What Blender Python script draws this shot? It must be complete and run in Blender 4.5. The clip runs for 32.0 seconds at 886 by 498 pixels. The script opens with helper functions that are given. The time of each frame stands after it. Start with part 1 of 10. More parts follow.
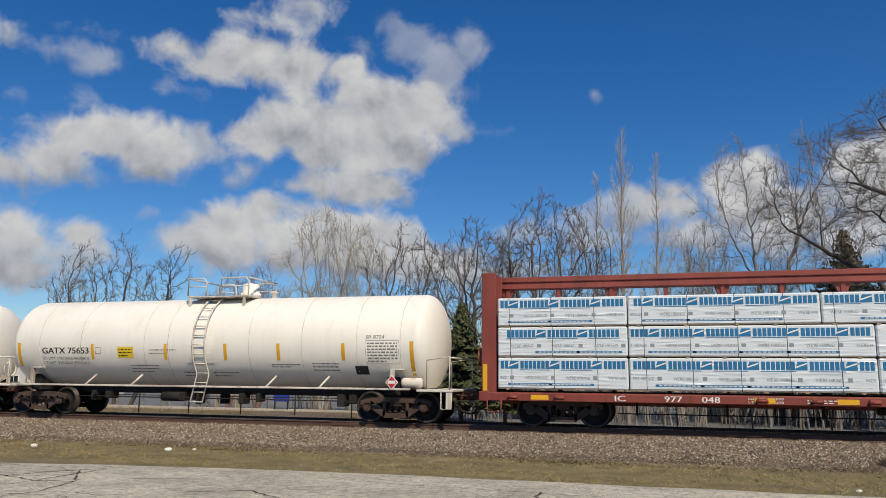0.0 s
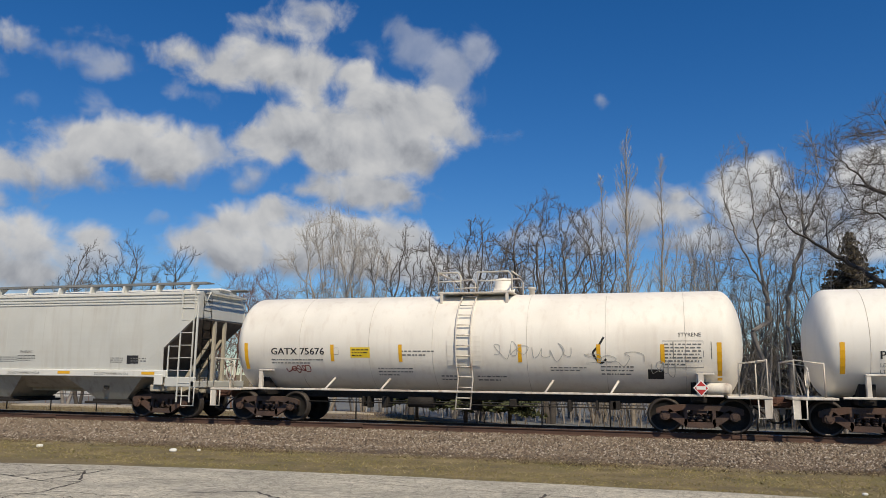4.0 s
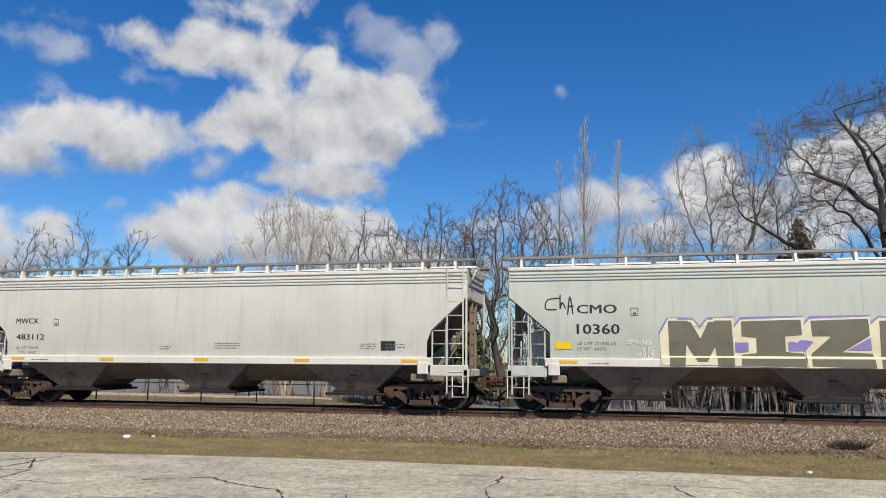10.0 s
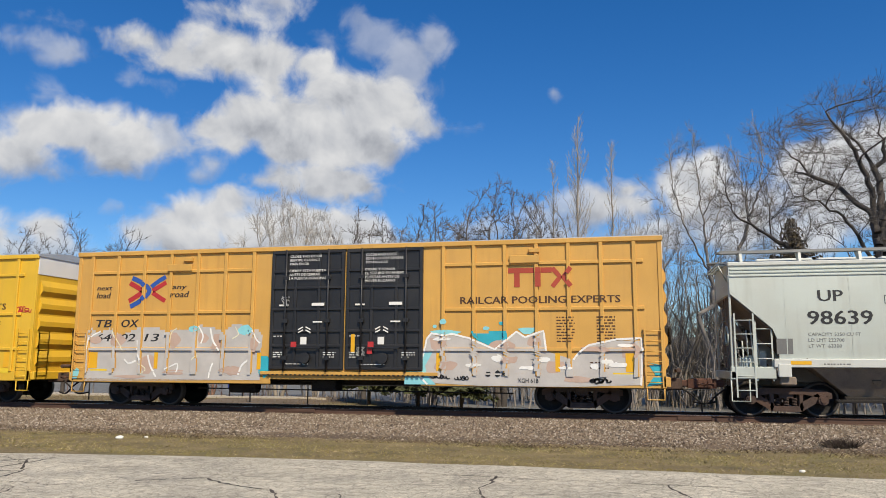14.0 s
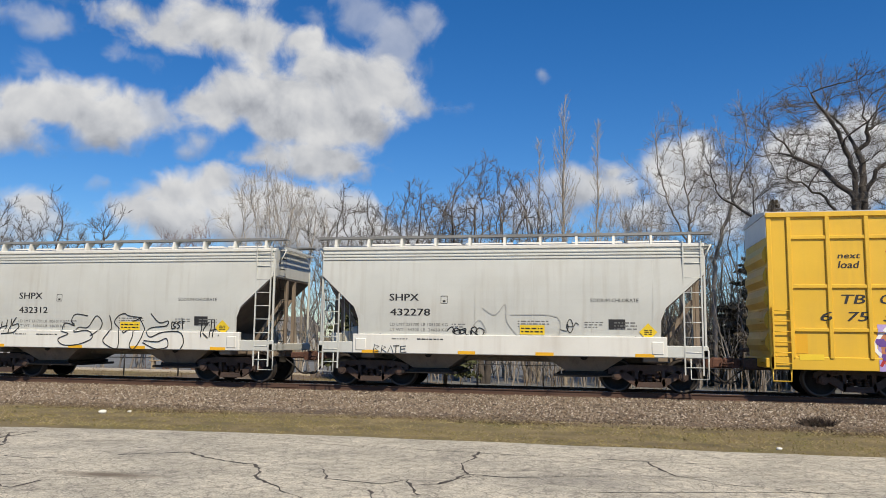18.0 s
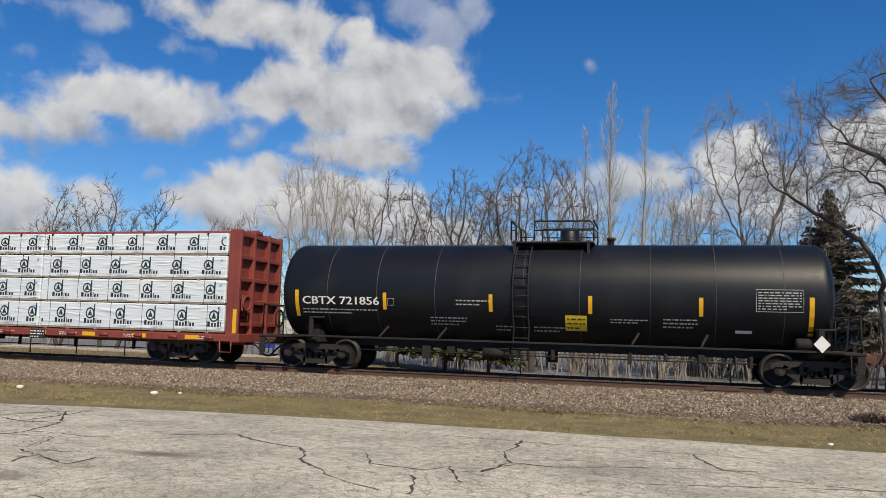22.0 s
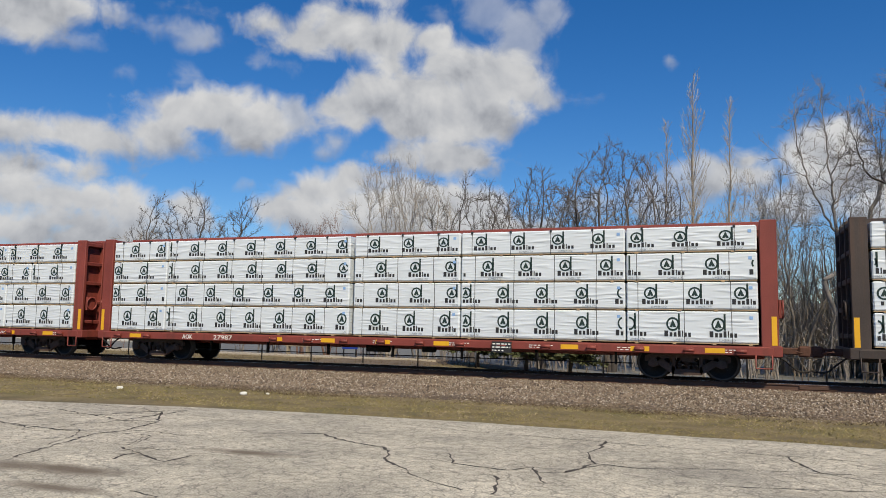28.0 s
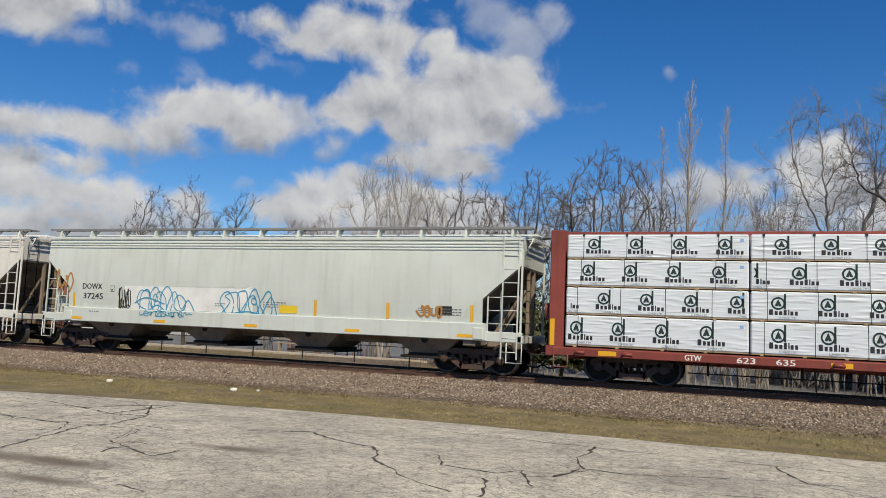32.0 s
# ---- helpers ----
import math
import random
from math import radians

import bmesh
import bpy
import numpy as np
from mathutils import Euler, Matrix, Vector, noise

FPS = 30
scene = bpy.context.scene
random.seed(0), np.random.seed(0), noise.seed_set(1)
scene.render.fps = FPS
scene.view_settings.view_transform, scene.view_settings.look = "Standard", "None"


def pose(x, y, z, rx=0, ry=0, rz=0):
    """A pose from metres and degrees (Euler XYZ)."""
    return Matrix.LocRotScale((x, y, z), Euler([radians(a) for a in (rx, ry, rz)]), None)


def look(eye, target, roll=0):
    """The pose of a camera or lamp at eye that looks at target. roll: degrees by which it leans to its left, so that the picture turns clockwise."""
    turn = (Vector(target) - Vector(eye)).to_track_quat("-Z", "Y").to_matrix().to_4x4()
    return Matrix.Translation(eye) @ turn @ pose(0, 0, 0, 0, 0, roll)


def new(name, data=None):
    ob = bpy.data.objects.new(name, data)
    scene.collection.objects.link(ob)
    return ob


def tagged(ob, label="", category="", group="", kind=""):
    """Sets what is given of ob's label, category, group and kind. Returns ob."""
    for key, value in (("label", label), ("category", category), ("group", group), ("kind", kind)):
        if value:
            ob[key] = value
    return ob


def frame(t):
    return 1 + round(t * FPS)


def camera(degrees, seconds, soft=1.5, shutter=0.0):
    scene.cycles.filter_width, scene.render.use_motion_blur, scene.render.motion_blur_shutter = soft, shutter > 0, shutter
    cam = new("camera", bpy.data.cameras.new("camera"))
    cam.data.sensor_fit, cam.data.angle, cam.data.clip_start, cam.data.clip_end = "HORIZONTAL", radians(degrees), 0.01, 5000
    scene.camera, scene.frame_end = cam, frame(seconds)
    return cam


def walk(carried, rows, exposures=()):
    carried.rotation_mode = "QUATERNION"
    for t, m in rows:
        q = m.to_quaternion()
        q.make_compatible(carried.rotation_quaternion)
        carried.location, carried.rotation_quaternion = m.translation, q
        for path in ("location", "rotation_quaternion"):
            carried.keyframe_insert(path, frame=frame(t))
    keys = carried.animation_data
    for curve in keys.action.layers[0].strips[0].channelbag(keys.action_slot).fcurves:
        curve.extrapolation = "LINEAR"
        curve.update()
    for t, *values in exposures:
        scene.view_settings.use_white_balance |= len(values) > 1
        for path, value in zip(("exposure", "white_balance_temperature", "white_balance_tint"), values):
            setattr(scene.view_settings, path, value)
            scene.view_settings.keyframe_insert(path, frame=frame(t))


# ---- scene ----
EYE_Z = 1.75          # the camera stands on the parking lot, the asphalt is z = 0
TRACK_Y, RAIL_Z = 23.06, 0.335
TURNS = [  # seconds, yaw to the left, pitch up, roll
    (0.0, 16.05, 9.41, 0.50),
    (0.5, 16.17, 9.57, 0.40),
    (1.0, 16.39, 9.67, 0.46),
    (1.5, 16.37, 9.68, 0.53),
    (2.0, 16.44, 9.64, 0.52),
    (2.5, 16.47, 9.58, 0.57),
    (3.0, 16.53, 9.59, 0.58),
    (3.5, 16.52, 9.63, 0.59),
    (4.0, 16.41, 9.52, 0.65),
    (4.5, 16.39, 9.45, 0.84),
    (6.5, 11.60, 8.76, 1.25),
    (7.0, 11.39, 8.65, 1.36),
    (7.5, 11.23, 8.69, 1.24),
    (8.0, 11.28, 8.68, 1.05),
    (8.5, 11.52, 8.49, 0.67),
    (9.0, 12.10, 8.55, 0.40),
    (9.5, 12.80, 8.47, 0.23),
    (10.0, 13.28, 8.40, 0.40),
    (10.5, 13.01, 8.54, 0.46),
    (11.0, 12.74, 8.55, 0.43),
    (11.5, 12.88, 8.54, 0.36),
    (12.0, 12.82, 8.51, 0.40),
    (12.5, 12.78, 8.47, 0.46),
    (13.0, 12.63, 8.30, 0.51),
    (13.5, 12.66, 8.32, 0.42),
    (14.0, 12.81, 8.39, 0.28),
    (14.5, 12.72, 8.05, 0.37),
    (15.0, 12.39, 7.75, 0.55),
    (15.5, 12.17, 7.26, 0.58),
    (17.5, 11.39, 6.60, 0.83),
    (18.0, 11.68, 6.70, 0.73),
    (18.5, 12.47, 6.79, 0.59),
    (19.0, 13.80, 6.84, 0.56),
    (19.1, 13.97, 6.80, 0.80),
    (19.2, 14.75, 6.74, 1.15),
    (19.3, 16.13, 6.68, 1.60),
    (19.4, 18.78, 6.61, 1.94),
    (19.5, 17.50, 6.65, 2.15),
    (19.6, 17.25, 6.62, 2.14),
    (19.8, 16.17, 6.54, 2.07),
    (20.0, 14.56, 6.44, 1.95),
    (20.2, 13.05, 6.30, 1.62),
    (20.4, 11.85, 6.12, 1.28),
    (20.5, 11.75, 6.02, 1.14),
    (21.0, 13.23, 6.27, 1.34),
    (21.5, 13.54, 5.50, 1.70),
    (22.0, 15.01, 5.74, 1.58),
    (22.5, 17.10, 5.85, 0.89),
    (23.0, 17.84, 5.78, 0.59),
    (23.5, 19.04, 5.75, 0.24),
    (24.0, 19.50, 5.73, -0.03),
    (24.5, 19.61, 5.66, 0.01),
    (25.0, 19.87, 5.61, 0.19),
    (25.5, 19.83, 5.59, 0.57),
    (27.5, 20.78, 5.64, 1.08),
    (28.0, 20.92, 5.62, 0.96),
    (28.5, 21.27, 5.67, 1.03),
    (29.0, 21.51, 5.71, 1.11),
    (29.5, 21.58, 5.73, 1.19),
    (30.0, 21.45, 5.67, 1.32),
    (30.5, 21.44, 5.75, 1.46),
    (31.0, 21.43, 5.79, 1.76),
    (31.5, 20.99, 5.77, 2.08),
    (32.0, 20.50, 5.73, 2.45),
]
# how far the train has rolled at each whole second
ROLLED = [0.00, 10.70, 21.37, 32.02, 42.65, 53.29, 63.90, 74.51, 85.09, 95.63, 106.17, 116.72, 127.24, 137.74, 148.17, 158.56, 168.93, 179.30, 189.65, 200.05, 210.60, 221.11, 231.50, 241.75, 251.92, 262.06, 272.18, 282.27, 292.35, 302.42, 312.49, 322.61, 332.71]


def shot(yaw, pitch, roll):
    return pose(0, 0, EYE_Z) @ pose(0, 0, 0, 0, 0, yaw) @ pose(0, 0, 0, 90 + pitch) @ pose(0, 0, 0, 0, 0, roll)


def rolled(t):
    return float(np.interp(t, range(33), ROLLED))


cam = camera(60.3, 32.0, soft=0.45)
walk(cam, [(t, shot(*turn)) for t, *turn in TURNS],
     [(0, -0.22), (4.5, -0.26), (6.5, 0.07), (9, 0.12), (10.5, 0.07), (14, 0.09), (20, 0.0), (25, -0.06), (32, -0.12)])

# ---- light ----
SUN_AZ, SUN_EL = radians(146), radians(47)
world = bpy.data.worlds.new("sky")
scene.world = world
world.use_nodes = True
wn = world.node_tree
sky_tex = wn.nodes.new("ShaderNodeTexSky")
sky_tex.sky_type, sky_tex.sun_disc = "NISHITA", False
sky_tex.sun_elevation, sky_tex.sun_rotation = SUN_EL, SUN_AZ
sky_tex.altitude, sky_tex.air_density, sky_tex.dust_density, sky_tex.ozone_density = 200, 1.0, 0.2, 2.5
deep = wn.nodes.new("ShaderNodeHueSaturation")
deep.inputs["Saturation"].default_value = 1.37
wn.links.new(sky_tex.outputs[0], deep.inputs["Color"])
tone = wn.nodes.new("ShaderNodeMix")
tone.data_type, tone.blend_type = "RGBA", "MULTIPLY"
tone.inputs[0].default_value, tone.inputs[7].default_value = 1.0, (0.66, 0.765, 0.92, 1)
wn.links.new(deep.outputs[0], tone.inputs[6])
wn.links.new(tone.outputs[2], wn.nodes["Background"].inputs["Color"])
wn.nodes["Background"].inputs["Strength"].default_value = 0.12
sun_data = bpy.data.lights.new("sun", "SUN")
sun_data.energy, sun_data.angle, sun_data.color = 5.0, radians(0.5), (1.0, 0.875, 0.665)
sun = new("sun", sun_data)
TO_SUN = Vector((math.sin(SUN_AZ) * math.cos(SUN_EL), math.cos(SUN_AZ) * math.cos(SUN_EL), math.sin(SUN_EL)))
sun.matrix_basis = look((0, 0, 60), Vector((0, 0, 60)) - TO_SUN)

# ---- materials ----
MATS = {}


def material(name, col, rough=0.55, metal=0.0, var=0.12, size=1.2, fine=0.03, bump=0.1, streak=None, amount=0.0, grime=None, grime_amount=0.0, each=0.0):
    """Painted or raw surface: two scales of mottling, optional run-down streaks and blotchy grime."""
    if name in MATS:
        return MATS[name]
    m = bpy.data.materials.new(name)
    m.use_nodes = True
    nt = m.node_tree
    n, l = nt.nodes, nt.links
    b = n["Principled BSDF"]
    b.inputs["Metallic"].default_value = metal
    tc = n.new("ShaderNodeTexCoord")
    info = n.new("ShaderNodeObjectInfo")
    shift = n.new("ShaderNodeVectorMath")
    shift.operation = "MULTIPLY_ADD"
    shift.inputs[1].default_value = (1, 1, 1)
    l.new(tc.outputs["Object"], shift.inputs[0])
    far = n.new("ShaderNodeMath")
    far.operation = "MULTIPLY"
    far.inputs[1].default_value = 37.0
    l.new(info.outputs["Random"], far.inputs[0])
    l.new(far.outputs[0], shift.inputs[2])
    vec = shift.outputs[0]

    def noise_at(scale, detail, vector=None, stretch=None):
        t = n.new("ShaderNodeTexNoise")
        t.inputs["Scale"].default_value, t.inputs["Detail"].default_value = scale, detail
        v = vector or vec
        if stretch:
            mp = n.new("ShaderNodeMapping")
            mp.inputs["Scale"].default_value = stretch
            l.new(v, mp.inputs[0])
            v = mp.outputs[0]
        l.new(v, t.inputs["Vector"])
        return t.outputs["Fac"]

    def ramp(fac, lo, hi, a=0.0, z=1.0):
        r = n.new("ShaderNodeMapRange")
        r.inputs[1].default_value, r.inputs[2].default_value, r.inputs[3].default_value, r.inputs[4].default_value = lo, hi, a, z
        l.new(fac, r.inputs[0])
        return r.outputs[0]

    def mix(fac, a, bcol, mode="MIX"):
        x = n.new("ShaderNodeMix")
        x.data_type, x.blend_type = "RGBA", mode
        if isinstance(fac, float):
            x.inputs[0].default_value = fac
        else:
            l.new(fac, x.inputs[0])
        for s, v in ((6, a), (7, bcol)):
            if isinstance(v, tuple):
                x.inputs[s].default_value = (*v, 1)
            else:
                l.new(v, x.inputs[s])
        return x.outputs[2]

    big, small = noise_at(1.0 / size, 4), noise_at(1.0 / fine, 3)
    lo, hi = tuple(c * (1 - var) for c in col), tuple(min(1, c * (1 + var)) for c in col)
    c = mix(ramp(big, 0.3, 0.7), lo, hi)
    c = mix(ramp(small, 0.35, 0.65, 0.0, min(1.0, var * 1.5)), c, tuple(v * 0.7 for v in col))
    if each:
        c = mix(ramp(info.outputs["Random"], 0, 1, 0, each), c, tuple(v * 0.45 for v in col))
    if grime:
        c = mix(ramp(noise_at(0.7, 6), 0.5, 0.72, 0.0, grime_amount), c, grime)
    if streak:
        c = mix(ramp(noise_at(1.0, 4, None, (5.0, 5.0, 0.35)), 0.52, 0.75, 0.0, amount), c, streak)
    l.new(c, b.inputs["Base Color"])
    l.new(ramp(small, 0.3, 0.7, max(0.02, rough - 0.1), min(1, rough + 0.1)), b.inputs["Roughness"])
    if bump:
        bp = n.new("ShaderNodeBump")
        bp.inputs["Strength"].default_value, bp.inputs["Distance"].default_value = bump, fine
        l.new(small, bp.inputs["Height"])
        l.new(bp.outputs[0], b.inputs["Normal"])
    MATS[name] = m
    return m


RUST, DIRT = (0.12, 0.055, 0.03), (0.13, 0.11, 0.09)
WHITE_TANK = material("white tank paint", (0.83, 0.795, 0.72), 0.55, var=0.03, streak=(0.5, 0.42, 0.33), amount=0.15, grime=(0.6, 0.53, 0.44), grime_amount=0.12, bump=0.0)
WHITE_TANK_B = material("chalky white tank paint", (0.80, 0.755, 0.67), 0.55, var=0.06, streak=(0.48, 0.38, 0.3), amount=0.25, grime=(0.54, 0.46, 0.37), grime_amount=0.25, bump=0.0)
BLACK_TANK = material("black tank paint", (0.006, 0.0075, 0.011), 0.46, var=0.2, grime=(0.02, 0.02, 0.02), grime_amount=0.5, bump=0)
BLACK_TANK.node_tree.nodes["Principled BSDF"].inputs["Specular IOR Level"].default_value = 0.3
SEAM_BLACK = material("worn grey seam on black paint", (0.06, 0.06, 0.065), 0.5, var=0.3, bump=0)
SOOT_TANK = material("rust streaked black jacket", (0.035, 0.028, 0.022), 0.6, var=0.3, streak=(0.16, 0.07, 0.03), amount=0.85, bump=0.05)
GREY_HOP = material("pale grey hopper paint", (0.56, 0.57, 0.53), 0.5, var=0.05, streak=(0.36, 0.33, 0.28), amount=0.3, grime=(0.42, 0.40, 0.35), grime_amount=0.25, bump=0.02)
GREEN_HOP = material("grey green hopper paint", (0.47, 0.51, 0.47), 0.5, var=0.05, streak=(0.30, 0.29, 0.25), amount=0.3, grime=(0.4, 0.36, 0.3), grime_amount=0.25, bump=0.02)
PALE_HOP = material("pale grey green hopper paint", (0.57, 0.61, 0.565), 0.5, var=0.05, streak=(0.38, 0.37, 0.33), amount=0.3, grime=(0.47, 0.45, 0.4), grime_amount=0.2, bump=0.02)
CHALK_HOP = material("chalky grey white hopper paint", (0.56, 0.56, 0.52), 0.5, var=0.06, streak=(0.4, 0.36, 0.3), amount=0.35, grime=(0.46, 0.42, 0.35), grime_amount=0.3, bump=0.02)
DULL_HOP = material("dull pale grey hopper paint", (0.53, 0.54, 0.51), 0.5, var=0.06, streak=(0.34, 0.31, 0.26), amount=0.35, grime=(0.42, 0.39, 0.33), grime_amount=0.3, bump=0.02)
WHITE_HOP = material("off white hopper paint", (0.68, 0.67, 0.62), 0.5, var=0.05, streak=(0.42, 0.37, 0.3), amount=0.3, grime=(0.5, 0.45, 0.38), grime_amount=0.25, bump=0.02)
RED_HOP = material("oxide red hopper paint", (0.265, 0.056, 0.034), 0.5, var=0.12, streak=(0.12, 0.04, 0.03), amount=0.4, grime=(0.2, 0.07, 0.05), grime_amount=0.3, bump=0.02)
RED_BEAM = material("oxide red frame paint", (0.22, 0.045, 0.032), 0.6, var=0.2, streak=(0.09, 0.03, 0.02), amount=0.5)
DARK_BEAM = material("weathered dark brown frame", (0.045, 0.033, 0.028), 0.7, var=0.25, streak=(0.10, 0.05, 0.03), amount=0.4)
YELLOW_BOX = material("faded yellow boxcar paint", (0.60, 0.335, 0.075), 0.5, var=0.08, streak=(0.38, 0.2, 0.06), amount=0.3, grime=(0.45, 0.28, 0.1), grime_amount=0.25, bump=0.02)
YELLOW_NEW = material("yellow boxcar paint", (0.70, 0.43, 0.03), 0.45, var=0.06, streak=(0.45, 0.26, 0.05), amount=0.2, grime=(0.5, 0.32, 0.06), grime_amount=0.2, bump=0.02)
DOOR_BLACK = material("black door paint", (0.018, 0.018, 0.02), 0.45, var=0.3, grime=(0.05, 0.045, 0.04), grime_amount=0.4)
ROOF_STEEL = material("galvanised roof steel", (0.55, 0.56, 0.56), 0.45, 0.5, var=0.12)
GRIMY_WHITE = material("grimy white running gear", (0.66, 0.61, 0.53), 0.65, var=0.15, size=0.6, streak=(0.2, 0.12, 0.08), amount=0.7, grime=(0.16, 0.1, 0.07), grime_amount=0.5)
BOGIE_M = material("rusty cast bogie steel", (0.066, 0.042, 0.033), 0.8, var=0.35, size=0.4, grime=RUST, grime_amount=0.6, bump=0.3)
BOGIE_K = material("sooty black bogie steel", (0.02, 0.016, 0.014), 0.75, var=0.35, size=0.4, grime=(0.045, 0.028, 0.02), grime_amount=0.5, bump=0.3)
BOGIE_R = material("orange rusted bogie steel", (0.12, 0.05, 0.035), 0.8, var=0.35, size=0.4, grime=(0.16, 0.06, 0.03), grime_amount=0.6, bump=0.3)
WHEEL_M = material("dark wheel steel", (0.012, 0.010, 0.009), 0.75, 0.2, var=0.3, size=0.3)
TREAD_M = material("polished tread steel", (0.07, 0.058, 0.05), 0.45, 0.5, var=0.15)
UNDER_M = material("grimy underframe", (0.017, 0.0135, 0.0115), 0.85, var=0.35, size=0.6)
BAY_M = material("dust covered hopper bay", (0.22, 0.175, 0.135), 0.8, var=0.2, size=0.8, streak=(0.07, 0.05, 0.04), amount=0.5)
BAY_RED = material("dusty red hopper bay", (0.13, 0.04, 0.03), 0.8, var=0.2, size=0.8, streak=(0.06, 0.02, 0.02), amount=0.5)
BAY_LIGHT = material("dusty pale hopper bay", (0.42, 0.38, 0.30), 0.75, var=0.15, size=0.8, streak=(0.16, 0.12, 0.09), amount=0.5)
COUPLER_M = material("rusty coupler iron", (0.10, 0.045, 0.03), 0.85, var=0.4, size=0.2)
YELLOW_R = material("yellow reflective strip", (0.75, 0.40, 0.015), 0.4, var=0.06)
YELLOW_S = material("yellow sign paint", (0.78, 0.55, 0.03), 0.45, var=0.05)
INK = material("black stencil paint", (0.02, 0.02, 0.022), 0.6, var=0.1, bump=0)
GREY_INK = material("dulled white stencil paint", (0.42, 0.41, 0.39), 0.6, var=0.1, bump=0)
INK_FADED = material("faded grey stencil paint", (0.16, 0.16, 0.155), 0.7, var=0.15, bump=0)
WHITE_INK = material("white stencil paint", (0.75, 0.74, 0.70), 0.6, var=0.06, bump=0)
RED_INK = material("red paint", (0.45, 0.03, 0.03), 0.5, var=0.1, bump=0)
TTX_RED = material("dark red logo paint", (0.40, 0.06, 0.03), 0.5, var=0.1, bump=0)
BLUE_INK = material("blue logo paint", (0.03, 0.09, 0.36), 0.5, var=0.08, bump=0)


class Geo:
    """Gathers simple solids into one mesh."""

    def __init__(self):
        self.v, self.f, self.m, self.s = [], [], [], []

    def add(self, verts, faces, mi=0, smooth=False):
        k = len(self.v)
        self.v += [tuple(p) for p in verts]
        self.f += [tuple(i + k for i in f) for f in faces]
        self.m += [mi] * len(faces)
        self.s += [smooth] * len(faces)
        return self

    def box(self, x0, x1, y0, y1, z0, z1, b=0.0, mi=0):
        if not b:
            v = [(x, y, z) for x in (x0, x1) for y in (y0, y1) for z in (z0, z1)]
            return self.add(v, [(0, 1, 3, 2), (4, 6, 7, 5), (0, 4, 5, 1), (2, 3, 7, 6), (0, 2, 6, 4), (1, 5, 7, 3)], mi)
        lo, hi = (x0, y0, z0), (x1, y1, z1)
        b = min(b, *[(h - q) * 0.45 for q, h in zip(lo, hi)])
        v, idx = [], {}
        for c in range(8):
            s = [(c >> a) & 1 for a in range(3)]
            for a in range(3):
                p = [(hi[i] - b if s[i] else lo[i] + b) for i in range(3)]
                p[a] = hi[a] if s[a] else lo[a]
                idx[c, a] = len(v)
                v.append(p)
        f = []
        for a in range(3):
            u, w = [i for i in range(3) if i != a]
            for s in (0, 1):
                q = [(s << a) | (i << u) | (j << w) for i, j in ((0, 0), (1, 0), (1, 1), (0, 1))]
                f.append([idx[c, a] for c in q])
            for s in (0, 1):
                for t in (0, 1):
                    base = (s << u) | (t << w)
                    f.append([idx[base, u], idx[base | (1 << a), u], idx[base | (1 << a), w], idx[base, w]])
        f += [[idx[c, 0], idx[c, 1], idx[c, 2]] for c in range(8)]
        cen = np.array([(l + h) / 2 for l, h in zip(lo, hi)])
        va = np.array(v)
        good = []
        for q in f:
            nrm = np.cross(va[q[1]] - va[q[0]], va[q[2]] - va[q[0]])
            good.append(q if nrm @ (va[q].mean(0) - cen) > 0 else q[::-1])
        return self.add(v, good, mi)

    def cyl(self, p, q, r, n=10, r2=None, mi=0, smooth=True, caps=True):
        p, q = Vector(p), Vector(q)
        d = (q - p).normalized()
        u = d.orthogonal().normalized()
        w = d.cross(u)
        r2 = r if r2 is None else r2
        v = []
        for c, rr in ((p, r), (q, r2)):
            v += [c + (u * math.cos(2 * math.pi * i / n) + w * math.sin(2 * math.pi * i / n)) * rr for i in range(n)]
        k = len(self.v)
        self.add(v, [(i, (i + 1) % n, n + (i + 1) % n, n + i) for i in range(n)], mi, smooth)
        if caps:
            self.f += [tuple(k + i for i in reversed(range(n))), tuple(k + n + i for i in range(n))]
            self.m += [mi, mi]
            self.s += [False, False]
        return self

    def tube(self, pts, r, n=6, mi=0):
        """A pipe bent through the points."""
        p = [Vector(q) for q in pts]
        m = len(p)
        u = (p[1] - p[0]).orthogonal().normalized()
        v = []
        for i in range(m):
            d = (p[min(i + 1, m - 1)] - p[max(i - 1, 0)]).normalized()
            u = u - d * u.dot(d)
            u = u.normalized() if u.length > 1e-4 else d.orthogonal().normalized()
            w = d.cross(u)
            v += [p[i] + (u * math.cos(2 * math.pi * k / n) + w * math.sin(2 * math.pi * k / n)) * r for k in range(n)]
        k0 = len(self.v)
        self.add(v, [(i * n + k, i * n + (k + 1) % n, (i + 1) * n + (k + 1) % n, (i + 1) * n + k) for i in range(m - 1) for k in range(n)], mi, True)
        self.f += [tuple(k0 + k for k in reversed(range(n))), tuple(k0 + (m - 1) * n + k for k in range(n))]
        self.m += [mi, mi]
        self.s += [False, False]
        return self

    def prism(self, pts, a0, a1, plane="xz", mi=0):
        """A polygon (counter-clockwise) pushed from a0 to a1 across its plane."""
        put = {"xz": lambda u, w, a: (u, a, w), "yz": lambda u, w, a: (a, u, w), "xy": lambda u, w, a: (u, w, a)}[plane]
        n = len(pts)
        v = [put(*p, a0) for p in pts] + [put(*p, a1) for p in pts]
        f = [tuple(range(n)), tuple(reversed(range(n, 2 * n)))] + [(i, n + i, n + (i + 1) % n, (i + 1) % n) for i in range(n)]
        return self.add(v, f, mi)

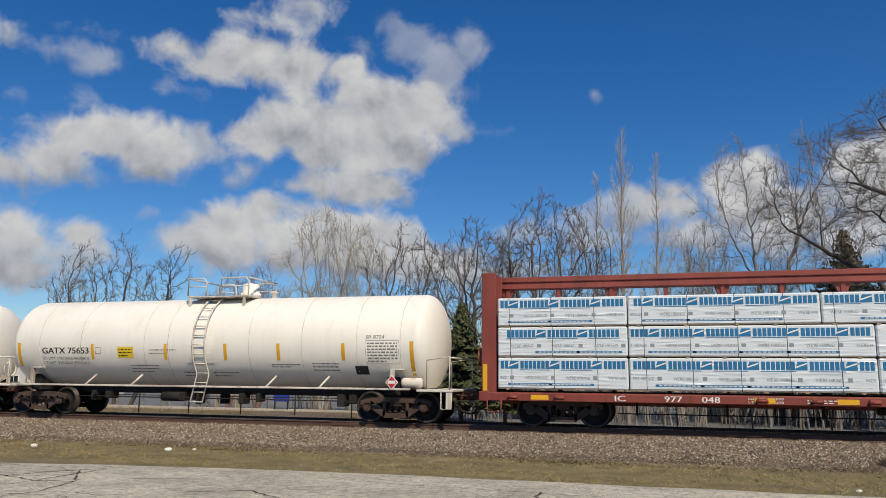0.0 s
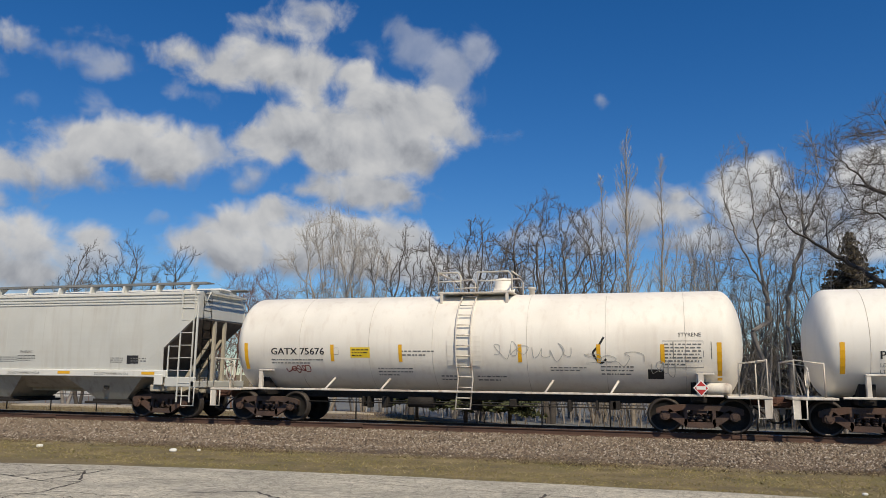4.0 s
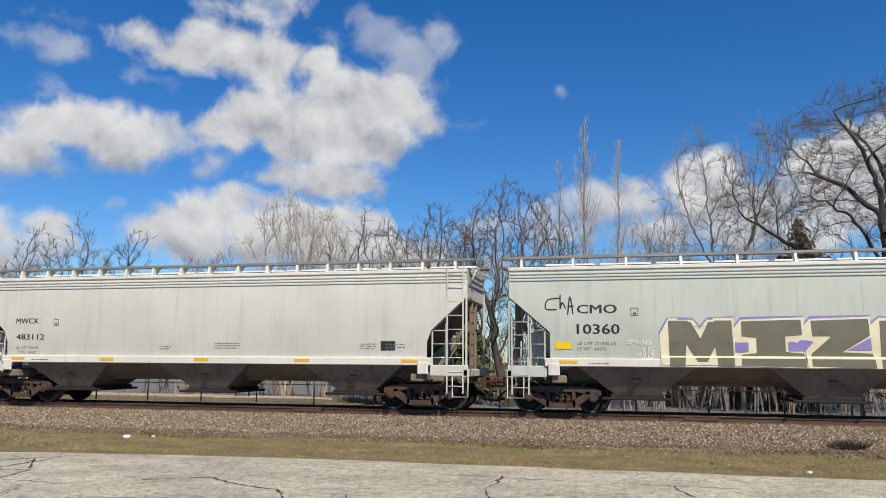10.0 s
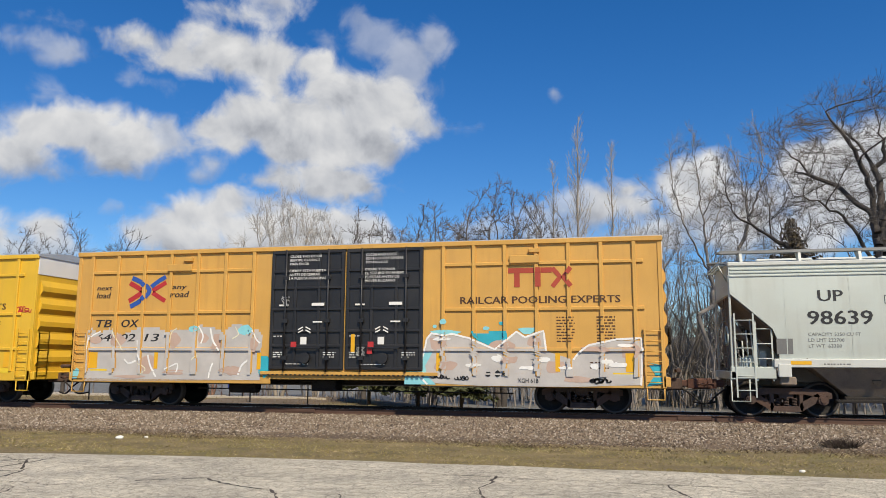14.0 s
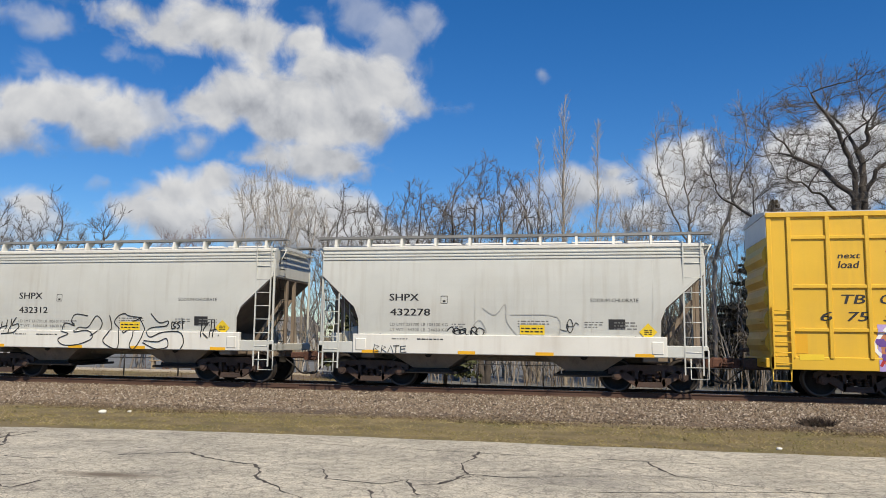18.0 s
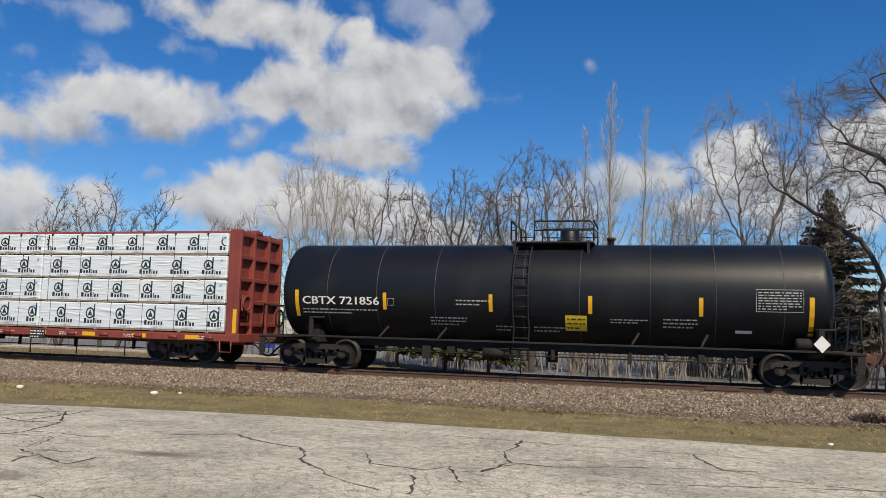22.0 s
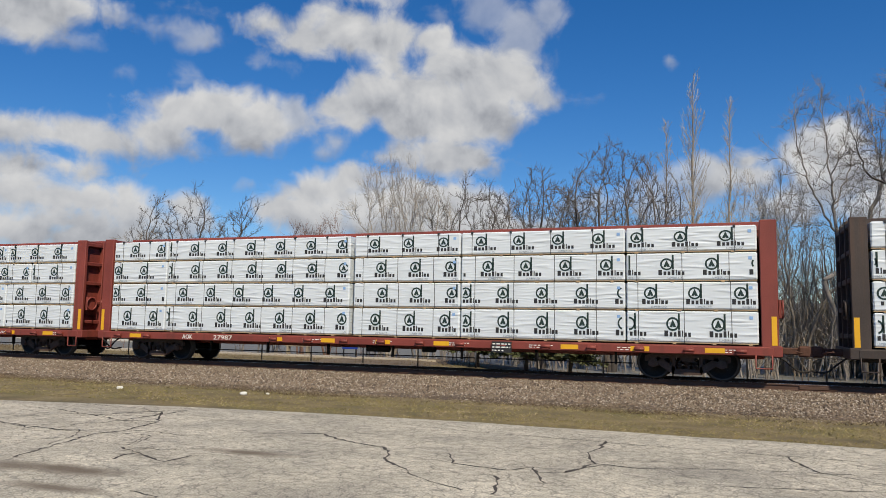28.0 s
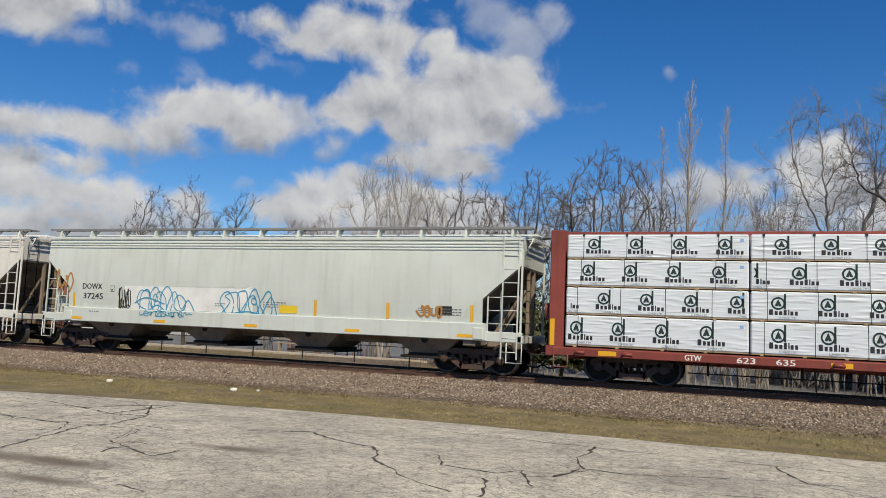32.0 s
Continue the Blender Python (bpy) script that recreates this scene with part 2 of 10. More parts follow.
    def lathe(self, prof, cx, cy, cz, axis="y", n=28, mi=None, smooth=True):
        """prof: (along the axis, radius) pairs; mi: a material slot per band."""
        v = []
        for a, r in prof:
            for i in range(n):
                c, s = r * math.cos(2 * math.pi * i / n), r * math.sin(2 * math.pi * i / n)
                v.append({"y": (cx + c, cy + a, cz + s), "x": (cx + a, cy + c, cz + s), "z": (cx + c, cy + s, cz + a)}[axis])
        for j in range(len(prof) - 1):
            k = len(self.v) if j == 0 else k
            if j == 0:
                self.v += [tuple(p) for p in v]
            self.f += [(k + j * n + i, k + j * n + (i + 1) % n, k + (j + 1) * n + (i + 1) % n, k + (j + 1) * n + i) for i in range(n)]
            self.m += [mi[j] if mi else 0] * n
            self.s += [smooth] * n
        return self

    def mesh(self, name, mats, fix=True):
        me = bpy.data.meshes.new(name)
        me.from_pydata(self.v, [], self.f)
        for m in mats if isinstance(mats, (list, tuple)) else [mats]:
            me.materials.append(m)
        me.polygons.foreach_set("material_index", self.m)
        me.polygons.foreach_set("use_smooth", self.s)
        if fix and len(self.f) < 40000:
            bm = bmesh.new()
            bm.from_mesh(me)
            bmesh.ops.recalc_face_normals(bm, faces=bm.faces)
            bm.to_mesh(me)
            bm.free()
        me.update()
        return me


def part(name, geo, mats, parent, label="", at=None, fix=True):
    ob = new(name, geo.mesh(name, mats, fix) if isinstance(geo, Geo) else geo)
    ob.parent = parent
    if at:
        ob.location = at
    if label:
        ob["label"] = label
    return ob


LETTERS = {}


def lettering(text, size, shear=0.0):
    """The outline mesh of a text in the built-in font: (verts, faces), left-aligned on the base line, and its width."""
    if (text, shear) not in LETTERS:
        cu = bpy.data.curves.new("text", "FONT")
        cu.body, cu.resolution_u, cu.shear, cu.offset = text, 2, shear, 0.0
        ob = bpy.data.objects.new("text", cu)
        scene.collection.objects.link(ob)
        bpy.context.view_layer.update()
        me = ob.to_mesh()
        v = [tuple(p.co) for p in me.vertices]
        f = [tuple(p.vertices) for p in me.polygons]
        ob.to_mesh_clear()
        bpy.data.objects.remove(ob)
        bpy.data.curves.remove(cu)
        LETTERS[text, shear] = (v, f)
    v, f = LETTERS[text, shear]
    return [(x * size, y * size) for x, y, _ in v], f


def write(geo, text, x, z, height, surf, wide=None, mi=0, shear=0.0, lift=0.006):
    """Letters on a side facing -y: (x, z) is the lower left corner, height the capitals' height."""
    v, f = lettering(text, height / 0.69, shear)
    if not v:
        return geo
    x0, x1 = min(p[0] for p in v), max(p[0] for p in v)
    k = wide / (x1 - x0) if wide else 1.0
    for bold in (0.0, 0.035, 0.07) if height > 0.12 else (0.0,):
        dx = bold * height
        geo.add([(x + dx + (px - x0) * k, surf(x + (px - x0) * k, z + pz) - lift - 0.03 * dx, z + pz) for px, pz in v], f, mi)
    return geo


def bars(geo, x, z, w, h, lines, surf, mi=0, rnd=None, lift=0.006):
    """Unreadable small print: rows of short bars."""
    rnd = rnd or random.Random(int(x * 100 + z * 1000))
    step = h / lines
    tall = min(step * 0.4, 0.036)
    for i in range(lines):
        a = x
        while a < x + w * (0.98 if i < lines - 1 else rnd.uniform(0.5, 1)):
            b = min(a + rnd.uniform(0.03, 0.14), x + w)
            zz = z + h - (i + 0.75) * step
            geo.add([(u, surf(u, q) - lift, q) for u, q in ((a, zz), (b, zz), (b, zz + tall), (a, zz + tall))], [(0, 1, 2, 3)], mi)
            a = b + rnd.uniform(0.025, 0.05)
    return geo


def patch(geo, x0, x1, z0, z1, surf, mi=0, lift=0.005, n=4):
    """A thin rectangle laid on a curved side."""
    zs = [z0 + (z1 - z0) * i / n for i in range(n + 1)]
    v = [(x, surf(x, z) - lift, z) for z in zs for x in (x0, x1)]
    geo.add(v, [(2 * i, 2 * i + 1, 2 * i + 3, 2 * i + 2) for i in range(n)], mi)
    return geo


def shape(geo, pts, surf, mi=0, lift=0.005):
    geo.add([(x, surf(x, z) - lift, z) for x, z in pts], [tuple(range(len(pts)))], mi)
    return geo


def spline(pts, per=6, closed=False):
    """Catmull-Rom through the points."""
    p = [Vector(q) for q in pts]
    n = len(p)
    out = []
    for i in range(n if closed else n - 1):
        a, b, c, d = (p[(i + k) % n] if closed else p[min(max(i + k, 0), n - 1)] for k in (-1, 0, 1, 2))
        for j in range(per):
            t = j / per
            out.append(tuple(0.5 * (2 * b + (c - a) * t + (2 * a - 5 * b + 4 * c - d) * t * t + (3 * b - a - 3 * c + d) * t ** 3)))
    if not closed:
        out.append(tuple(p[-1]))
    return out


def stroke(geo, pts, w, surf, mi=0, lift=0.006):
    """A painted line of width w along points (x, z)."""
    v = []
    n = len(pts)
    for i in range(n):
        a, b = Vector(pts[max(i - 1, 0)]), Vector(pts[min(i + 1, n - 1)])
        d = (b - a).normalized() if (b - a).length > 1e-6 else Vector((1, 0))
        o = Vector((-d.y, d.x)) * (w / 2)
        for s in (1, -1):
            q = Vector(pts[i]) + o * s
            v.append((q.x, surf(q.x, q.y) - lift, q.y))
    geo.add(v, [(2 * i, 2 * i + 2, 2 * i + 3, 2 * i + 1) for i in range(n - 1)], mi)
    return geo

# ---- ground, lot, track ----
GRASS_G = material("spring turf and soil", (0.19, 0.147, 0.07), 0.95, var=0.5, size=0.8, fine=0.05, bump=0.6, grime=(0.15, 0.13, 0.045), grime_amount=0.8)
BLADE_M = material("dry grass blades", (0.33, 0.265, 0.08), 0.8, var=0.35, size=1.5, fine=0.1, bump=0, grime=(0.20, 0.22, 0.06), grime_amount=0.8)
ASPHALT = material("bleached cracked asphalt", (0.56, 0.515, 0.41), 0.9, var=0.24, size=1.1, fine=0.03, bump=0.5, grime=(0.27, 0.255, 0.22), grime_amount=0.45)
CRACK_M = material("dirt filled crack", (0.07, 0.06, 0.05), 0.95, var=0.3, size=0.2)
STONE_M = material("grey ballast stone", (0.285, 0.222, 0.165), 0.9, var=0.3, size=0.6, fine=0.06, bump=0.3, grime=(0.20, 0.12, 0.075), grime_amount=0.5)
BED_M = material("dirty ballast bed", (0.11, 0.08, 0.056), 0.95, var=0.35, size=0.5, fine=0.06, bump=0.8)
TIE_M = material("creosoted tie", (0.06, 0.045, 0.035), 0.9, var=0.3, size=0.3, fine=0.02, bump=0.4, each=0.5)


def speckled(m, low, high):
    """Each stone or blade of its own lightness."""
    n, l = m.node_tree.nodes, m.node_tree.links
    socket = n["Principled BSDF"].inputs["Base Color"]
    source = socket.links[0].from_socket
    geo = n.new("ShaderNodeNewGeometry")
    span = n.new("ShaderNodeMapRange")
    span.inputs[3].default_value, span.inputs[4].default_value = low, high
    l.new(geo.outputs["Random Per Island"], span.inputs[0])
    mul = n.new("ShaderNodeVectorMath")
    mul.operation = "SCALE"
    l.new(source, mul.inputs[0])
    l.new(span.outputs[0], mul.inputs["Scale"])
    l.new(mul.outputs[0], socket)


speckled(BLADE_M, 0.55, 1.4)
RAIL_M = material("rusty rail web", (0.085, 0.045, 0.03), 0.8, var=0.2, size=0.5)
RAIL_TOP = material("worn rail head", (0.45, 0.43, 0.41), 0.25, 0.9, var=0.08)
WATER_M = material("grey pond water", (0.15, 0.15, 0.14), 0.7, var=0.1, size=3, fine=0.4, bump=0.15)
MUD_M = material("leaf litter bank", (0.15, 0.115, 0.08), 0.95, var=0.35, size=1.4, fine=0.08, bump=0.6)


def fine_cracks(m):
    """A net of hairline cracks in old asphalt, as relief and dirt."""
    n, l = m.node_tree.nodes, m.node_tree.links
    b = n["Principled BSDF"]
    tc = n.new("ShaderNodeTexCoord")
    warp = n.new("ShaderNodeTexNoise")
    warp.inputs["Scale"].default_value, warp.inputs["Detail"].default_value = 1.5, 3
    l.new(tc.outputs["Object"], warp.inputs["Vector"])
    add = n.new("ShaderNodeMix")
    add.data_type, add.blend_type = "RGBA", "LINEAR_LIGHT"
    add.inputs[0].default_value = 0.35
    l.new(tc.outputs["Object"], add.inputs[6])
    l.new(warp.outputs["Color"], add.inputs[7])
    old = b.inputs["Base Color"].links[0].from_socket
    col = old
    for scale, width, amount in ((0.55, 0.010, 0.4), (2.1, 0.026, 0.5), (5.5, 0.055, 0.55)):
        v = n.new("ShaderNodeTexVoronoi")
        v.feature = "DISTANCE_TO_EDGE"
        v.inputs["Scale"].default_value = scale
        l.new(add.outputs[2], v.inputs["Vector"])
        r = n.new("ShaderNodeMapRange")
        r.inputs[1].default_value, r.inputs[2].default_value, r.inputs[3].default_value, r.inputs[4].default_value = 0.0, width, amount, 0.0
        l.new(v.outputs["Distance"], r.inputs[0])
        x = n.new("ShaderNodeMix")
        x.data_type = "RGBA"
        l.new(r.outputs[0], x.inputs[0])
        l.new(col, x.inputs[6])
        x.inputs[7].default_value = (0.11, 0.10, 0.085, 1)
        col = x.outputs[2]
    # coarse grit worn bare, lighter and darker stones
    for scale, detail, low, high in ((6.0, 8, 0.66, 1.18), (45.0, 3, 0.55, 1.35)):
        t = n.new("ShaderNodeTexNoise")
        t.inputs["Scale"].default_value, t.inputs["Detail"].default_value, t.inputs["Roughness"].default_value = scale, detail, 0.7
        l.new(tc.outputs["Object"], t.inputs["Vector"])
        r = n.new("ShaderNodeMapRange")
        r.inputs[1].default_value, r.inputs[2].default_value, r.inputs[3].default_value, r.inputs[4].default_value = 0.32, 0.68, low, high
        l.new(t.outputs["Fac"], r.inputs[0])
        x = n.new("ShaderNodeVectorMath")
        x.operation = "SCALE"
        l.new(col, x.inputs[0])
        l.new(r.outputs[0], x.inputs["Scale"])
        col = x.outputs[0]
    # old damp and oil stains
    for x0, y0, rx, ry, amount in ((-6.1, 8.8, 0.62, 0.16, 0.75), (-7.3, 6.95, 0.8, 0.22, 0.8), (-8.1, 6.8, 0.7, 0.2, 0.6), (-6.6, 6.15, 0.6, 0.14, 0.7), (-10.4, 7.4, 0.9, 0.2, 0.6)):
        mp = n.new("ShaderNodeMapping")
        mp.inputs["Location"].default_value = (-x0 / rx, -y0 / ry, 0)
        mp.inputs["Scale"].default_value = (1 / rx, 1 / ry, 0)
        l.new(tc.outputs["Object"], mp.inputs[0])
        ln = n.new("ShaderNodeVectorMath")
        ln.operation = "LENGTH"
        l.new(mp.outputs[0], ln.inputs[0])
        wob = n.new("ShaderNodeMath")
        wob.operation = "MULTIPLY_ADD"
        wob.inputs[1].default_value = 0.9
        l.new(warp.outputs["Fac"], wob.inputs[0])
        l.new(ln.outputs["Value"], wob.inputs[2])
        r = n.new("ShaderNodeMapRange")
        r.inputs[1].default_value, r.inputs[2].default_value, r.inputs[3].default_value, r.inputs[4].default_value = 0.8, 1.9, min(1.0, amount * 1.3), 0.0
        l.new(wob.outputs[0], r.inputs[0])
        x = n.new("ShaderNodeMix")
        x.data_type = "RGBA"
        l.new(r.outputs[0], x.inputs[0])
        l.new(col, x.inputs[6])
        x.inputs[7].default_value = (0.15, 0.12, 0.085, 1)
        col = x.outputs[2]
    l.new(col, b.inputs["Base Color"])


fine_cracks(ASPHALT)


def structure(name, geo, mats, label, fix=True):
    return tagged(part(name, geo, mats, None, fix=fix), label, "", "", "structure")


g = Geo()
xs = [-3000, -600, -150, -80] + list(np.arange(-60, 41, 4.0)) + [80, 150, 600, 3000]
ys = [-3000, -300, -40, 0, 8, 13, 15, 17, 19, 23, 27, 29, 32, 36, 40, 44, 48, 60, 90, 95, 98, 150, 400, 3000]


def ground_z(x, y):
    """Level with the lot up to the track; beyond it a bank that drops to the pond, sooner on the right."""
    if y >= 98:
        return -0.1
    share = min(1.0, max(0.0, (x + 13) / 6))
    z = -0.02 - 0.48 * share * min(1.0, max(0.0, (y - 27) / 6))
    z -= (0.8 + z) * min(1.0, max(0.0, (y - 36) / 7))
    if 26 < y < 90:
        z += 0.07 * noise.noise((x * 0.11, y * 0.11, 3.0))
    return z


g.add([(x, y, ground_z(x, y)) for y in ys for x in xs], [(j * len(xs) + i, j * len(xs) + i + 1, (j + 1) * len(xs) + i + 1, (j + 1) * len(xs) + i) for j in range(len(ys) - 1) for i in range(len(xs) - 1)], 0, True)
structure("ground", g, GRASS_G, "patchy spring turf and bare soil")


def lot_edge(x):
    return 13.35 - 0.012 * max(0, -x - 4) ** 2 + 0.08 * noise.noise((x * 0.8, 0, 0)) + 0.03 * noise.noise((x * 4, 1, 0))


g = Geo()
xs2 = [-90, -60, -40] + list(np.arange(-30, 12.1, 0.25)) + [20, 40, 80]
v = []
for x in xs2:
    e = lot_edge(max(-22.0, x))
    v += [(x, -60, 0.0), (x, e - 0.15, 0.0), (x, e, -0.012), (x, e + 0.01, -0.05)]
g.add(v, [(4 * i + k, 4 * i + 4 + k, 4 * i + 5 + k, 4 * i + 1 + k) for i in range(len(xs2) - 1) for k in range(3)])
lot = structure("parking_lot", g, ASPHALT, "bleached old asphalt with dirt-filled cracks")
CRACKS = [
    [(-1.89, 12.07), (-1.86, 11.48), (-1.92, 10.90), (-1.86, 10.43), (-1.68, 10.06), (-1.44, 9.98), (-1.09, 9.95)],
    [(-1.68, 10.06), (-1.81, 9.69), (-1.94, 9.30)],
    [(-6.93, 10.27), (-6.41, 10.58), (-6.07, 10.78), (-5.75, 10.49), (-5.20, 10.17), (-4.72, 10.03), (-4.46, 9.74), (-4.30, 9.22), (-3.96, 8.82)],
    [(-3.66, 9.93), (-3.38, 9.27), (-3.05, 9.19), (-2.60, 9.14), (-2.37, 9.47), (-2.18, 8.98), (-2.02, 8.60)],
    [(-2.65, 8.73), (-2.48, 8.29), (-2.39, 7.78)],
    [(0.64, 11.80), (0.71, 11.37), (0.95, 10.65)],
    [(-10.33, 12.05), (-9.27, 10.69), (-9.00, 9.62), (-9.14, 9.18), (-8.71, 7.87), (-8.47, 7.24)],
    [(-7.82, 8.38), (-6.64, 7.79), (-6.60, 8.28)],
    [(-13.14, 11.40), (-12.08, 11.25), (-10.89, 10.91), (-9.90, 10.57), (-9.27, 10.69)],
    [(-10.89, 10.91), (-10.57, 11.55), (-9.94, 12.30)],
    [(-11.78, 9.57), (-10.74, 9.35), (-9.65, 9.23)],
    [(-9.99, 10.05), (-9.95, 10.88), (-9.92, 11.58), (-9.94, 12.26)],
    [(-7.31, 7.67), (-7.39, 8.00), (-7.34, 8.16)],
]
FINE = [
    [(-1.09, 9.95), (-0.44, 10.26), (0.53, 10.54), (1.41, 10.70)],
    [(-8.33, 9.31), (-7.93, 8.60)],
    [(-3.96, 8.82), (-3.32, 8.19), (-2.72, 7.84)],
    [(0.95, 10.65), (1.6, 10.2), (2.6, 9.9)],
    [(-14.6, 9.9), (-13.2, 10.0), (-11.78, 9.57)],
    [(-11.99, 9.73), (-11.74, 10.41), (-11.37, 10.92), (-10.41, 11.00), (-10.00, 11.53)],
    [(-9.67, 9.40), (-9.32, 9.04), (-8.90, 8.12)],
    [(-11.07, 9.38), (-10.38, 9.17)],
    [(-10.10, 9.26), (-10.19, 9.92), (-10.13, 10.18)],
    [(-10.10, 9.26), (-9.04, 9.39), (-8.38, 9.42), (-8.20, 9.35), (-7.92, 8.69)],
    [(-9.75, 7.94), (-9.46, 8.27), (-9.26, 8.65)],
    [(-8.94, 9.72), (-8.44, 9.75), (-7.87, 9.61), (-7.58, 9.79)],
    [(-7.74, 8.49), (-7.27, 8.47), (-7.04, 8.61)],
    [(-13.43, 12.48), (-11.77, 12.18), (-10.84, 12.15), (-9.96, 11.55)],
    [(-8.75, 11.28), (-7.48, 11.74)],
    [(-5.79, 6.35), (-5.57, 6.31), (-5.36, 6.24)],
    [(-2.21, 9.13), (-1.95, 9.26), (-1.85, 9.63), (-1.62, 9.98)],
    [(-4.71, 12.19), (-3.26, 12.07), (-1.94, 11.97)],
    [(-1.89, 11.93), (-0.50, 11.87), (0.65, 11.83), (1.75, 11.81)],
    [(-0.15, 9.29), (0.51, 9.42), (1.40, 9.68), (3.0, 10.1)],
]
rnd = random.Random(5)
for group, wide in ((CRACKS, 0.05), (FINE, 0.024)):
    for path in group:
        pts = []
        for a, b in zip(path, path[1:]):
            n = max(2, int(math.dist(a, b) / 0.12))
            for k in range(n):
                t = k / n
                pts.append((a[0] + (b[0] - a[0]) * t + rnd.uniform(-0.03, 0.03), a[1] + (b[1] - a[1]) * t + rnd.uniform(-0.03, 0.03)))
        pts.append(path[-1])
        g = Geo()
        v = []
        for i, p in enumerate(pts):
            d = (Vector(pts[min(i + 1, len(pts) - 1)]) - Vector(pts[max(i - 1, 0)])).normalized()
            w = wide * rnd.uniform(0.2, 1.25) / 2
            v += [(p[0] - d.y * w, p[1] + d.x * w, 0.003), (p[0] + d.y * w, p[1] - d.x * w, 0.003)]
        g.add(v, [(2 * i, 2 * i + 1, 2 * i + 3, 2 * i + 2) for i in range(len(pts) - 1)])
        part("crack", g, CRACK_M, lot, fix=True)

# ballast bed and its stones
g = Geo()
prof = [(16.9, -0.035), (17.5, 0.0), (19.2, 0.06), (20.6, 0.12), (21.6, 0.15), (24.5, 0.15), (25.6, 0.1), (28.5, -0.06)]
xs3 = [-300, -120, -60] + list(np.arange(-45, 20.1, 0.5)) + [40, 120, 300]
g.add([(x, y + 0.25 * noise.noise((x * 0.5, y, 0)), z + 0.02 * noise.noise((x * 1.3, y * 1.3, 5))) for x in xs3 for y, z in prof],
      [(i * 8 + k, (i + 1) * 8 + k, (i + 1) * 8 + k + 1, i * 8 + k + 1) for i in range(len(xs3) - 1) for k in range(7)], 0, True)
bed = structure("ballast_bed", g, BED_M, "raised bed of grey and rusty crushed stone")


def scatter(count, seed, xr, yr, size, zfun, flat=0.7, mat=STONE_M, name="ballast_stones", label="loose grey crushed stone"):
    """Angular stones as one mesh."""
    r = np.random.default_rng(seed)
    base = np.array([(1, 0, 0), (-0.9, 0.2, 0), (0.1, 1, 0), (-0.1, -0.95, 0.1), (0.1, 0.1, 1), (0, 0, -0.7)], float)
    tri = np.array([(0, 2, 4), (2, 1, 4), (1, 3, 4), (3, 0, 4), (2, 0, 5), (1, 2, 5), (3, 1, 5), (0, 3, 5)])
    x, y = r.uniform(*xr, count), r.uniform(*yr, count)
    z = np.interp(y, [p[0] for p in zfun], [p[1] for p in zfun])
    s = r.uniform(0.5, 1.0, count) ** 1.5 * size
    a = r.uniform(0, 6.28, count)
    v = base[None] + r.normal(0, 0.22, (count, 6, 3))
    c, sn = np.cos(a)[:, None], np.sin(a)[:, None]
    v = np.stack([v[..., 0] * c - v[..., 1] * sn, v[..., 0] * sn + v[..., 1] * c, v[..., 2] * flat], -1) * s[:, None, None]
    v += np.stack([x, y, z + s * 0.15], -1)[:, None]
    f = (tri[None] + 6 * np.arange(count)[:, None, None]).reshape(-1, 3)
    me = bpy.data.meshes.new(name)
    me.from_pydata(v.reshape(-1, 3), [], f)
    me.materials.append(mat)
    ob = new(name, me)
    return tagged(ob, label, "gravel", "", "stuff")


def per_island(m, cols):
    """Gives every loose piece of a joined mesh one of the colours."""
    n, l = m.node_tree.nodes, m.node_tree.links
    geo = n.new("ShaderNodeNewGeometry")
    r = n.new("ShaderNodeValToRGB")
    while len(r.color_ramp.elements) < len(cols):
        r.color_ramp.elements.new(0.5)
    for i, c in enumerate(cols):
        r.color_ramp.elements[i].position = i / (len(cols) - 1)
        r.color_ramp.elements[i].color = (*c, 1)
    l.new(geo.outputs["Random Per Island"], r.inputs[0])
    b = n["Principled BSDF"]
    old = b.inputs["Base Color"].links[0].from_socket
    x = n.new("ShaderNodeMix")
    x.data_type = "RGBA"
    x.inputs[0].default_value = 0.8
    l.new(old, x.inputs[6])
    l.new(r.outputs[0], x.inputs[7])
    l.new(x.outputs[2], b.inputs["Base Color"])


per_island(STONE_M, [(0.02, 0.015, 0.011), (0.15, 0.10, 0.06), (0.26, 0.21, 0.15), (0.10, 0.075, 0.05), (0.53, 0.465, 0.38)])
per_island(BLADE_M, [(0.14, 0.115, 0.04), (0.41, 0.32, 0.13), (0.14, 0.145, 0.03), (0.33, 0.265, 0.09), (0.10, 0.07, 0.035)])
scatter(72000, 11, (-38, 13), (17.7, 22.1), 0.041, prof, 0.9)
scatter(15000, 12, (-38, 13), (16.7, 17.9), 0.036, prof)
scatter(9000, 13, (-45, 16), (22.4, 25.5), 0.05, prof, name="ballast_stones", label="stones between and beyond the rails")

# ties and rails
tie = Geo().box(-0.115, 0.115, -1.3, 1.3, -0.02, 0.155, 0.012)
tie_mesh = tie.mesh("tie", TIE_M)
track = tagged(new("railway_track"), "single track of rusty rails on dark wooden ties", "railway track", "", "structure")
for k in range(140):
    t = part("tie", tie_mesh, None, track, at=(-52 + k * 0.5 + rnd.uniform(-0.03, 0.03), TRACK_Y + rnd.uniform(-0.04, 0.04), rnd.uniform(-0.01, 0.005)))
    t.rotation_euler.z = rnd.uniform(-0.02, 0.02)
rp = [(-0.075, 0), (0.075, 0), (0.075, 0.012), (0.012, 0.035), (0.010, 0.125), (0.036, 0.14), (0.036, 0.172), (0.028, 0.18), (-0.028, 0.18), (-0.036, 0.172), (-0.036, 0.14), (-0.010, 0.125), (-0.012, 0.035), (-0.075, 0.012)]
